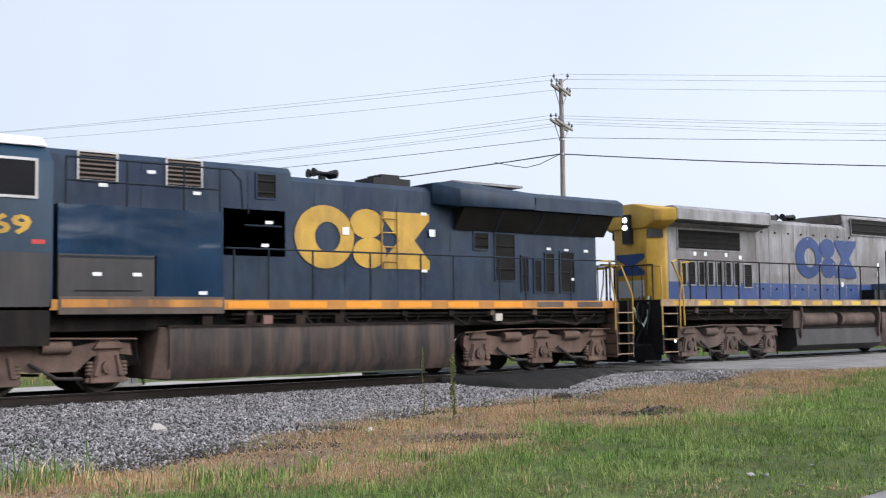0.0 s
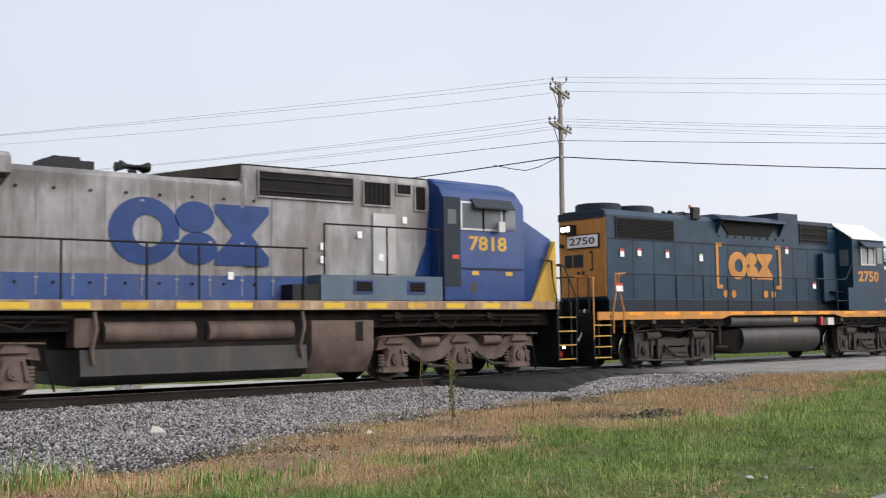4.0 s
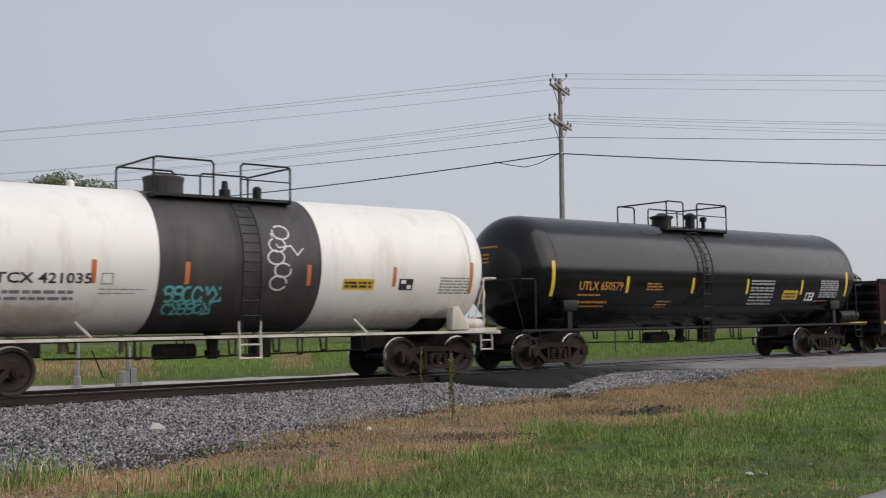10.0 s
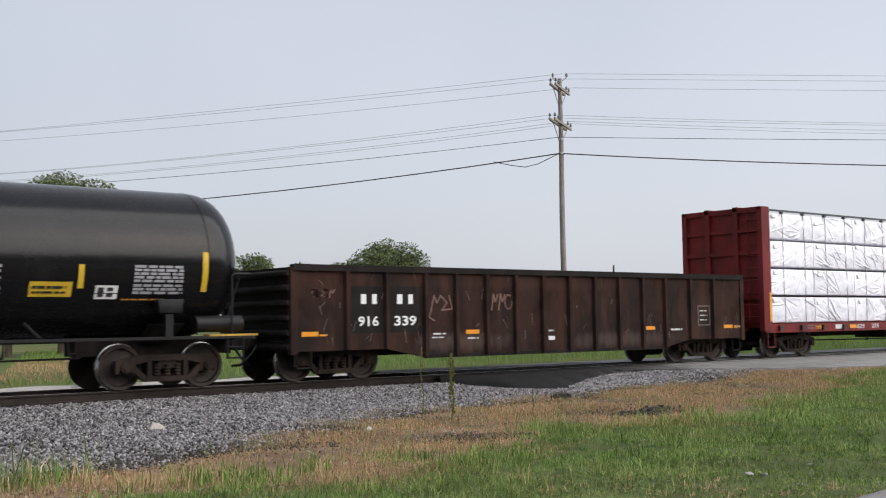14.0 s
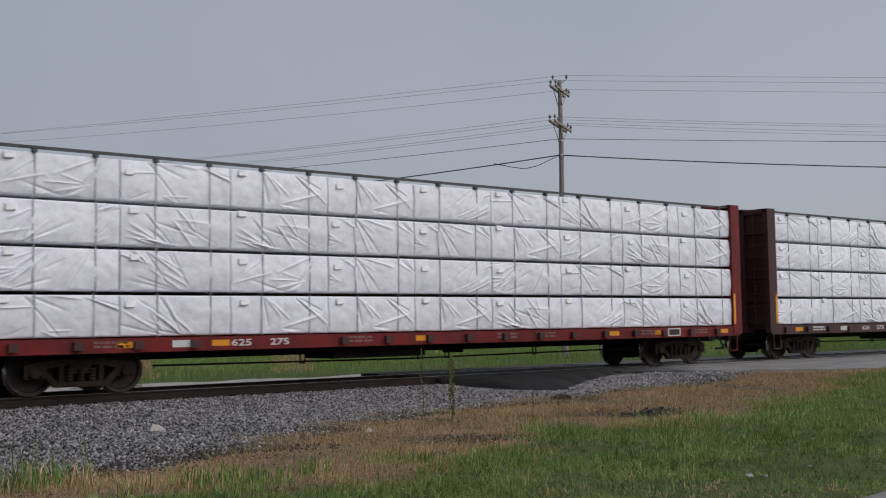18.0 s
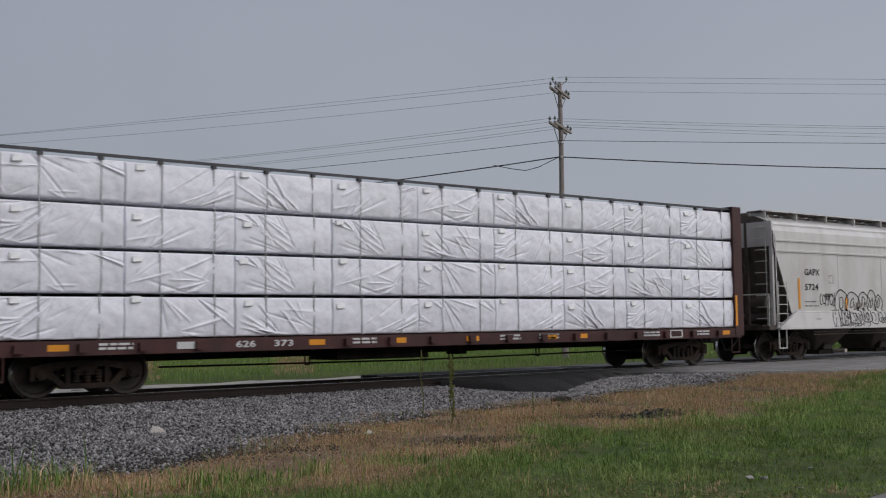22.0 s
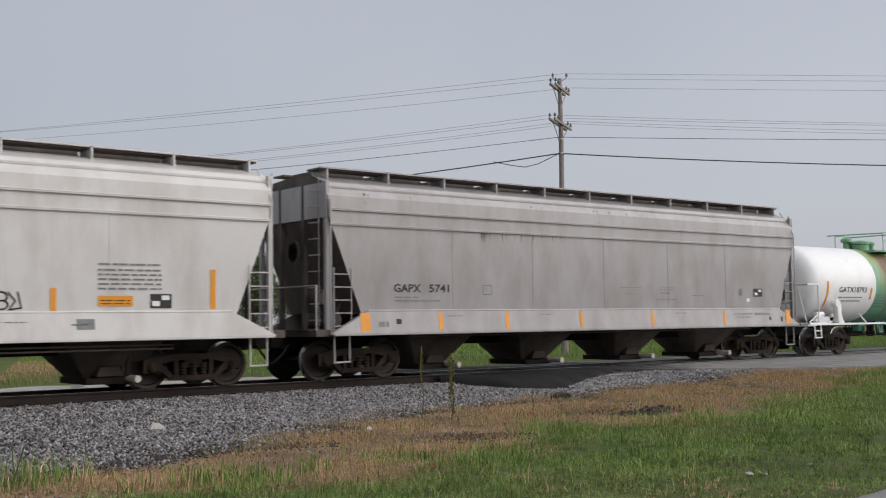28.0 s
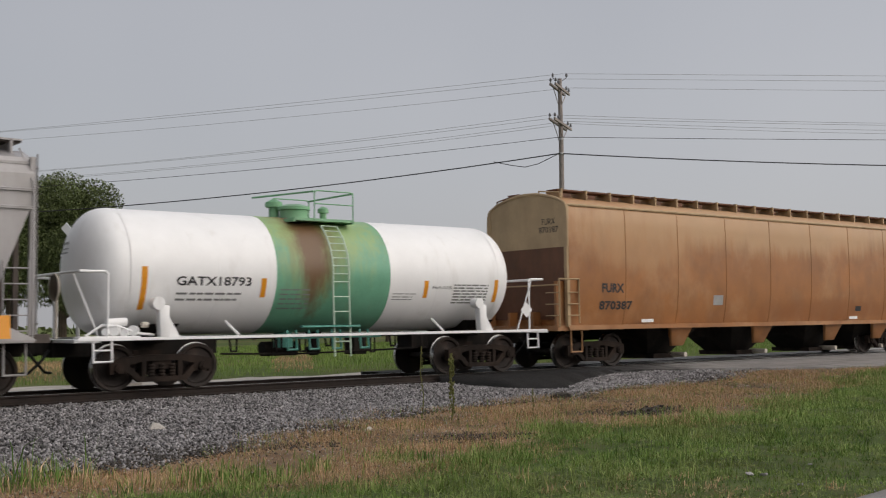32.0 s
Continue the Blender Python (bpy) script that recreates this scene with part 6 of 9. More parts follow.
def lumber_car(a, b, mat, label, number, axles, seed):
    ob = vehicle("lumber_car", label, "lumber car", (a + b) / 2, "centre-beam lumber cars")
    rr = random.Random(seed)
    for y in (-1.47, 1.47):
        sl = part("side_sill", bevel(box(B(), a, b, y - .06, y + .06, .8, 1.08), .015, 1), mat, ob)
    part("deck", box(B(), a, b, -1.4, 1.4, .96, 1.07), mat, ob)
    part("centre_sill", box(B(), a - .3, b + .3, -.3, .3, .62, .96), "under", ob)
    part("centre_beam", box(B(), a + .2, b - .2, -.08, .08, 1.07, 4.66), mat, ob)
    part("top_chord", bevel(box(B(), a + .1, b - .1, -.45, .45, 4.6, 4.7), .02, 1), mat, ob)
    part("top_edge", box(B(), a + .25, b - .2, -1.47, -1.3, 4.625, 4.665), "strap", ob)
    for x, d in ((a, -1), (b, 1)):
        bk = part("bulkhead", box(B(), min(x, x - d * .12), max(x, x - d * .12), -1.46, 1.46, 1.05, 4.68), mat, ob)
        for y in (-1.46, -.55, .55, 1.46):
            part("post", bevel(box(B(), min(x + d * .1, x - d * .3), max(x + d * .1, x - d * .3), y - .09, y + .09, .85, 4.72 + (.04 if abs(y) < 1 else 0)), .02, 1), mat, bk)
        for z in (1.2, 1.9, 2.6, 3.3, 4.0, 4.62):
            part("crosspiece", bevel(box(B(), min(x, x + d * .08), max(x, x + d * .08), -1.4, 1.4, z - .06, z + .06), .012, 1), mat, bk)
        part("top_rail", bevel(box(B(), min(x + d * .1, x - d * .3), max(x + d * .1, x - d * .3), -1.5, 1.5, 4.62, 4.72), .02, 1), mat, bk)
        bm = B()
        ladder(bm, x + d * .1, x + d * .1 + .001, -1.0, 1.2, 4.6, 9)
        for z in np.arange(1.3, 4.6, .38):
            tube(bm, [(x + d * .12, -1.35, z), (x + d * .12, -.8, z)], .014, 5)
        part("ladder", bm, mat, bk)
        patches("reflective_stripe", [(x - d * .24 - .05, x - d * .24 + .05, 1.15, 2.05)], "reflect", ob, on_side(-1.556))
        part("sill_step", tube(B(), [(x - d * .1, -1.5, .8), (x - d * .1, -1.5, .36), (x - d * .45, -1.5, .36), (x - d * .45, -1.5, .8)], .02, 5), mat, ob)
        coupler(ob, x + d * .85, d)
        part("draft_box", bevel(box(B(), min(x, x + d * .4), max(x, x + d * .4), -.35, .35, .66, 1.02), .02, 1), "under", ob)
    for tc in axles:
        freight_truck(ob, tc)
    cols = 9
    pitch = (b - a - .62) / cols
    zs = (1.095, 1.975, 2.855, 3.735)
    for c in range(cols):
        for k, z in enumerate(zs):
            for side in (-1, 1):
                x = a + .35 + c * pitch - SC[0]
                if side > 0:
                    x += pitch - .02
                p = put("lumber_pack", rr.choice(PACKS), ob, (x, side * 1.47 + (.02 * rr.random() if side < 0 else -.02 * rr.random()), z), turn=(0, 0, 0 if side < 0 else math.pi))
                for f in (.31, .8):
                    put("strap", STRAP, p, (2.37 * f + rr.uniform(-.03, .03), 0, 0))
                    if k == 3:
                        put("strap_block", CORNER, p, (2.37 * f, 0, 0))
                if side < 0:
                    put("tag", TAG, p, (.22 + rr.uniform(-.05, .08), -.01, .55 + rr.uniform(-.05, .15)))
    for c in range(2 * cols):
        x = a + .7 + c * pitch / 2
        if 4.9 < x - a < 6.9:
            continue
        part("winch", bevel(box(B(), x - .09, x + .09, -1.62, -1.5, .86, 1.02), .015, 1), "maroon_dark", ob)
    fn = on_side(-1.535)
    for f in (.13, .22, .455, .75, .835, .965) if seed == 1 else (.065, .32, .42, .52, .64, .69, .965):
        x = a + (b - a) * f
        patches("reflective_stripe", [(x - .2, x + .2, .89, 1.01)], "reflect", ob, fn)
    for x, digits in zip((a + 5.1, a + 6.0), number.split()):
        word(digits, x, x + .46, .88, 1.02, "graffiti_white", ob, fn, bold=.02)
    patches("emblem_block", [(a + 3.8, a + 4.3, .88, 1.02)], "graffiti_white", ob, fn)
    text_rows(ob, [(a + (b - a) * f, a + (b - a) * f + .7, z, z + .045) for f in (.1, .36, .56, .62, .8, .9) for z in (.9, .98)], "graffiti_pink" if seed == 1 else "graffiti_white", fn)
    patches("route_label", [(b - 3.3, b - 2.75, .84, 1.06)], "graffiti_white", ob, on_side(-1.534))
    patches("route_label_panel", [(b - 3.25, b - 2.8, .87, 1.03)], "maroon_dark", ob, on_side(-1.537))
    brake_rigging(ob, axles[0] + 1.7, axles[1] - 1.7, .5)
    part("brake_cylinder", bevel(box(B(), a + 8, a + 10.6, -.9, .3, .52, .85), .05), "under", ob)
    return ob


lumber_car(17.6, 39.68, "maroon", "dark red centre-beam car stacked with white-wrapped lumber", "625 275", (19.75, 37.45), 1)
lumber_car(41.33, 63.4, "maroon_dark", "grimy dark red centre-beam car stacked with white-wrapped lumber", "626 373", (43.5, 61.2), 2)


# ---- covered hoppers ----
def hopper_bay(x, w0, w1, mat):
    return bevel(hull(B(), [(x + u * w0, y, z) for u in (-1, 1) for y in (-1.15, 1.15) for z in (1.08, 1.3)] + [(x + u * w1, y, .24) for u in (-1, 1) for y in (-.5, .5)]), .02, 1)


def hopper_frame(ob, a, b, sill, end_mat, mat, axles, bays, z0, post_top=4.42):
    """Sill plates, end posts, ladders, running gear and outlets common to the hoppers."""
    for x, d in ((a, -1), (b, 1)):
        # inner posts wear the darker end paint, which includes the end's shade
        for y in (-1.42, -.5, .5, 1.42):
            part("end_post", bevel(box(B(), min(x + d * .02, x - d * .08), max(x + d * .02, x - d * .08), y - .05, y + .05, z0, post_top), .01, 1), end_mat if abs(y) < 1 else mat, ob)
        part("end_sill", bevel(box(B(), min(x + d * .3, x - d * .6), max(x + d * .3, x - d * .6), -1.5, 1.5, z0 - .03, z0 + .12), .02, 1), end_mat, ob)
        bm = ladder(B(), x - d * .12, x - d * .58, -1.56, z0 + .05, 2.5, 5)
        tube(bm, [(x - d * .05, -1.56, z0), (x - d * .05, -1.56, 3.9), (x - d * .2, -1.2, 4.6)], .018, 6)
        part("side_ladder", bm, mat, ob)
        bm = ladder(B(), x + d * .1, x + d * .1, -1.3, z0, 4.5, 9)
        for z in np.arange(1.35, 4.5, .36):
            tube(bm, [(x + d * .1, -1.35, z), (x + d * .1, -.9, z)], .014, 5)
        part("end_ladder", bm, mat, ob)
        part("sill_step", tube(B(), [(x - d * .15, -1.52, z0), (x - d * .15, -1.52, .42), (x - d * .55, -1.52, .42), (x - d * .55, -1.52, z0)], .022, 6), mat, ob)
        part("brace", tube(B(), [(x - d * .3, -.9, z0 + .1), (x - d * .9, -.9, 1.9)], .04, 6), end_mat, ob)
        if d < 0:
            part("brake_cylinder", bevel(cyl(B(), (x + .25, -1.1, 1.85), (x + .25, -.5, 1.85), .2, 16), .03, 1), end_mat, ob)
            part("air_tank", bevel(cyl(B(), (x + .35, -1.25, 1.35), (x + .35, -.2, 1.35), .17, 14), .03, 1), end_mat, ob)
            part("brake_wheel", lathe(B(), ((-.02, .26), (.02, .26), (.02, .22), (-.02, .22)), "x", (x - .14, -.3, 2.9), 20), end_mat, ob)
            part("platform_rail", tube(B(), [(x - .3, -1.5, z0 + .1), (x - .3, -1.5, 2.1), (x - .3, 1.5, 2.1), (x - .3, 1.5, z0 + .1)], .02, 6), mat, ob)
        part("end_platform", box(B(), min(x, x + d * .35), max(x, x + d * .35), -1.3, 1.3, z0 + .1, z0 + .13), end_mat, ob)
        coupler(ob, x + d * .62, d)
    part("centre_sill", box(B(), a - .2, b + .2, -.25, .25, .72, 1.05), "under", ob)
    for tc in axles:
        freight_truck(ob, tc)
    half = (bays[1] - bays[0]) / 2
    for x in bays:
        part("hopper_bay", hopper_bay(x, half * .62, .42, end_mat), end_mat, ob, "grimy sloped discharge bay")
        part("outlet_gate", bevel(box(B(), x - .45, x + .45, -.72, .72, .14, .27), .02, 1), "truck", ob)
        part("gate_capstan", cyl(B(), (x + .4, -1.2, .24), (x + .4, -.6, .24), .07, 12), "white_dusty", ob)
        part("outlet_frame", bevel(hull(B(), [(x + u, y, z) for u, z in ((-.3, .28), (.3, .28), (-.2, .5), (.2, .5)) for y in (-.78, .78)]), .02, 1), "wheel", ob)


def on_plate(s_, z):
    """The leaning plate along the foot of a hopper side."""
    return (s_, -1.617 - (1.54 - z) * .12, z)


def flat_hopper(a, b, mat, label, bays, axles, seed, slack=0.0):
    """Four-bay covered hopper with flat sides that fold in to the roof."""
    ob = vehicle("covered_hopper", label, "covered hopper", (a + b) / 2, "covered hoppers", slack)
    sec_up = [(1.52, 3.64), (1.5, 4.1), (1.3, 4.42), (.85, 4.6), (0, 4.66)]
    pts = []
    for x in (a + .02, b - .02):
        pts += [(x, s * y, z) for y, z in sec_up for s in (-1, 1)]
    for x in (a + .86, b - .86):
        pts += [(x, s * 1.52, 1.5) for s in (-1, 1)]
    bm = hull(B(), pts)
    # end slopes get a darker paint: their dirt and their shade in one colour
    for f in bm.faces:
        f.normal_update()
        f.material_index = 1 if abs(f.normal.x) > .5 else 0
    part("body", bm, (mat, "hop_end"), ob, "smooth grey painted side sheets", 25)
    for x, d in ((a, -1), (b, 1)):
        part("end_wall", box(B(), min(x, x + d * .015), max(x, x + d * .015), -1.48, 1.48, 3.62, 4.4), mat, ob)
    for y in (-1, 1):
        poly = [(a + .02, 1.02), (b - .02, 1.02), (b - .02, 1.06), (b - 1.0, 1.54), (a + 1.0, 1.54), (a + .02, 1.06)]
        part("side_plate", bevel(hull(B(), [(x, y * q, z) for x, z in poly for q in (1.51, 1.61 + (1.54 - z) * .12)]), .006, 1), mat, ob)
        part("plate_lip", tube(B(), [(a + 1.0, y * 1.59, 1.545), (b - 1.0, y * 1.59, 1.545)], .028, 8), mat, ob)
        for z in (3.81, 3.48):
            part("rib_lip", tube(B(), [(a + .06, y * 1.55, z), (b - .06, y * 1.55, z)], .02, 8), mat, ob)
        part("bottom_angle", box(B(), a + .05, b - .05, min(y * 1.58, y * 1.685), max(y * 1.58, y * 1.685), 1.0, 1.05), mat, ob)
        for z in (3.79, 3.46):
            part("side_rib", bevel(box(B(), a + .06, b - .06, min(y * 1.49, y * 1.565), max(y * 1.49, y * 1.565), z - .02, z + .02), .008, 1), mat, ob)
        part("roof_rib", bevel(box(B(), a + .06, b - .06, min(y * 1.33, y * 1.4), max(y * 1.33, y * 1.4), 4.28, 4.33), .008, 1), mat, ob)
        for z in ((.9, .82) if seed == 1 else (.95,)):
            part("brake_pipe", tube(B(), [(a + 2.2, y * 1.4, z), (b - 2.2, y * 1.4, z)], .02, 6), "hop_end", ob)
    for k in range(1, 6):
        x = a + .9 + (b - a - 1.8) * k / 6
        part("panel_seam", box(B(), x - .012, x + .012, -1.527, -1.519, 1.55, 3.44), mat, ob)
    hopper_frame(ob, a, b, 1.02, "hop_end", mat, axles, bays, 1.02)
    part("running_board", box(B(), a + .1, b - .1, -1.0, -.5, 4.74, 4.78), "hop_end", ob)
    part("running_board", box(B(), a + .1, b - .1, .5, 1.0, 4.74, 4.78), "hop_end", ob)
    part("board_edge", box(B(), a + .1, b - .1, -1.06, -1.01, 4.765, 4.8), mat, ob)
    for k in range(11):
        x = a + .3 + (b - a - .6) * k / 10
        part("board_bracket", box(B(), x - .02, x + .02, -1.06, -.45, 4.5, 4.79), mat, ob)
    for k in range(10):
        x = a + 1 + (b - a - 2) * k / 9
        part("roof_hatch", bevel(box(B(), x - .75, x + .75, -.38, .38, 4.62, 4.76), .04), "hop_end", ob)
    return ob


# first hopper, with graffiti
ob = flat_hopper(65.0, 82.85, "hop", "light grey covered hopper with black graffiti", (69.3, 73.1, 76.95, 80.6) and (69.0, 72.55, 76.1, 79.6), (66.35, 81.25), 1, .17)
fn = on_side(-1.531)
word("GAPX", 66.62, 67.48, 2.72, 2.93, "ink", ob, fn, bold=.02)
word("5724", 66.62, 67.38, 2.24, 2.45, "ink", ob, fn, bold=.02)
text_rows(ob, [(66.6, 67.3, 1.86, 1.9), (66.6, 67.4, 1.72, 1.76)], "ink_faint", fn)
for x, c, d in ((66.3, 1.65, 2.62), (81.45, 1.6, 2.4)):
    patches("reflective_stripe", [(x - .06, x + .06, c, d)], "reflect", ob, fn)
for x in (69.0, 72.0, 75.35, 78.2):
    patches("reflective_stripe", [(x - .055, x + .055, 1.57, 2.0)], "reflect", ob, fn)
patches("stencil_frame", [(68.0, 68.25, 2.48, 2.5), (68.0, 68.25, 2.72, 2.74), (68.0, 68.02, 2.48, 2.74), (68.23, 68.25, 2.48, 2.74)], "ink_faint", ob, fn)
text_rows(ob, [(79.05, 80.35, z, z + .035) for z in (1.98, 2.07, 2.16, 2.25, 2.34, 2.45)], "ink_faint", fn)
patches("route_label", [(79.05, 79.75, 1.66, 1.86)], "reflect", ob, fn)
text_rows(ob, [(79.1, 79.7, 1.7, 1.72), (79.1, 79.7, 1.76, 1.78)], "ink", on_side(-1.534))
patches("route_label", [(80.1, 80.55, 1.62, 1.9)], "ink", ob, fn)
patches("route_label_panel", [(80.14, 80.3, 1.66, 1.76), (80.34, 80.5, 1.78, 1.87)], "sticker", ob, on_side(-1.534))
bm = B()
low, hi = on_plate, fn
mix = lambda s_, z: on_plate(s_, z) if z < 1.52 else (s_, -1.621 if z < 1.575 else -1.532, z)
squiggle(31, 67.45, 68.3, 1.75, 2.15, mix, bm, .03, 6)
squiggle(32, 68.0, 69.2, 1.05, 1.6, mix, bm, .035, 7)
squiggle(38, 69.2, 70.2, 1.04, 1.5, mix, bm, .03, 5)
gr = random.Random(77)


def smooth(p):
    """Rounded line through the given points."""
    out = []
    for k in range(len(p) - 1):
        p0, p1, p2, p3 = p[max(0, k - 1)], p[k], p[k + 1], p[min(len(p) - 1, k + 2)]
        for f in (0, .2, .4, .6, .8):
            out.append(tuple(.5 * (2 * p1[i] + (p2[i] - p0[i]) * f + (2 * p0[i] - 5 * p1[i] + 4 * p2[i] - p3[i]) * f * f + (3 * p1[i] - p0[i] - 3 * p2[i] + p3[i]) * f ** 3) for i in (0, 1)))
    return out + [p[-1]]


for c0, widths in ((68.35, (.75, .85, .7, .55, .5)), (72.1, (1.0, .55, .85, .6, .75))):
    c = c0
    for w in widths:
        hi_, lo_ = gr.uniform(2.1, 2.32), gr.uniform(1.06, 1.22)
        k1, k2 = gr.uniform(-.08, .08), gr.uniform(-.1, .1)
        stroke(smooth([(c - .05, 1.75 + k1), (c + .02, hi_ - .2), (c + w * .4, hi_), (c + w * .85, hi_ - .15), (c + w, 1.85 + k2), (c + w * .8, 1.62), (c + w * .95, 1.4 + k1), (c + w * .7, lo_), (c + w * .15, lo_ + .03), (c + .04, 1.35 + k2), (c - .05, 1.75 + k1)]), .035, mix, bm)
        stroke(smooth([(c + w * .35, 1.95 + k2), (c + w * .55, 2.0), (c + w * .55, 1.75 + k1), (c + w * .3, 1.68), (c + w * .35, 1.95 + k2)]), .028, mix, bm)
        stroke(smooth([(c + w * .2, 1.5), (c + w * .45, 1.55 + k2), (c + w * .6, 1.3), (c + w * .4, 1.22 + k1 * .5)]), .03, mix, bm)
        c += w * gr.uniform(.78, .98)
squiggle(35, 76.3, 77.6, 1.6, 1.92, fn, bm, .03, 6)
squiggle(36, 70.9, 71.5, 1.15, 1.35, mix, bm, .03, 3)
part("graffiti", bm, "ink", ob, "black bubble-letter graffiti outlines")
bm = B()
squiggle(40, 69.4, 70.2, 1.62, 1.86, fn, bm, .025, 4)
part("graffiti", bm, "graffiti_pink", ob, "small pink scrawl")
text_rows(ob, [(x, x + .35, 1.3, 1.33) for x in (67.0, 68.4, 70.9, 75.0, 78.5)] + [(77, 77.7, 1.36, 1.38)], "ink_faint", on_plate)
patches("stencil_frame", [(78.6, 78.95, 1.22, 1.42)], "ink_faint", ob, on_plate)

# second hopper
ob = flat_hopper(83.95, 101.5, "hop2", "dingy grey covered hopper with rust drips at the roof", (87.5, 91.0, 94.6, 98.1), (85.05, 100.1), 2, .45)
word("GAPX", 85.72, 86.5, 1.97, 2.16, "ink", ob, fn, bold=.02)
word("5741", 86.75, 87.35, 1.97, 2.16, "ink", ob, fn, bold=.02)
text_rows(ob, [(85.75, 86.5, 1.84, 1.87), (85.75, 87.1, 1.76, 1.79), (93.3, 94.2, 2.14, 2.16), (93.5, 94.0, 1.96, 1.98), (95.0, 95.6, 2.14, 2.16), (94.9, 95.6, 2.08, 2.1), (95.0, 95.4, 1.98, 2.02), (94.8, 95.7, 1.8, 1.83), (96.4, 96.9, 1.92, 1.95), (98.6, 98.8, 1.95, 2.15)], "ink_faint", fn)
patches("stencil_frame", [(88.4, 88.7, 1.92, 1.94), (88.4, 88.7, 2.14, 2.16), (88.4, 88.42, 1.92, 2.16), (88.68, 88.7, 1.92, 2.16)], "ink_faint", ob, fn)
patches("route_label", [(99.3, 99.75, 1.92, 2.16)], "ink", ob, fn)
patches("route_label_panel", [(99.36, 99.5, 1.96, 2.04), (99.54, 99.7, 2.06, 2.13)], "sticker", ob, on_side(-1.534))
patches("stencil_patch", [(98.95, 99.1, 1.76, 1.86)], "sticker", ob, fn)
fs = on_plate
for x, w in ((84.85, .13), (87.0, .06), (89.1, .06), (91.7, .06), (94.5, .06), (97.7, .06), (100.9, .13)):
    patches("reflective_stripe", [(x - w, x + w, 1.08, 1.5)], "reflect", ob, fs)
text_rows(ob, [(85.2, 85.5, 1.18, 1.3), (87.2, 87.7, 1.4, 1.43), (90.2, 90.7, 1.42, 1.45), (95.5, 96.0, 1.42, 1.45), (98.2, 99.1, 1.38, 1.41), (98.3, 99.0, 1.28, 1.31), (99.2, 100.0, 1.36, 1.42)], "ink_faint", fs)
patches("stencil_patch", [(85.7, 85.85, 1.24, 1.36), (99.9, 100.0, 1.2, 1.3), (100.5, 100.6, 1.15, 1.3)], "ink", ob, fs)
bm = B()
rr = random.Random(12)
for k in range(26):
    x = rr.uniform(88.2, 91.4) if k < 14 else rr.uniform(84.5, 100)
    z = 3.44 if k < 14 else 4.2
    y = -1.532 if k < 14 else -1.46
    L = rr.uniform(.08, .3)
    w = rr.uniform(.008, .022)
    bm.faces.new([bm.verts.new(p) for p in ((x - w, y, z), (x + w, y, z), (x + w * .1, y - (.0 if k < 14 else .06), z - L), (x - w * .1, y - (.0 if k < 14 else .06), z - L))])
part("rust_drip", bm, "stain_end", ob, "brown rust drips below the roof seam")


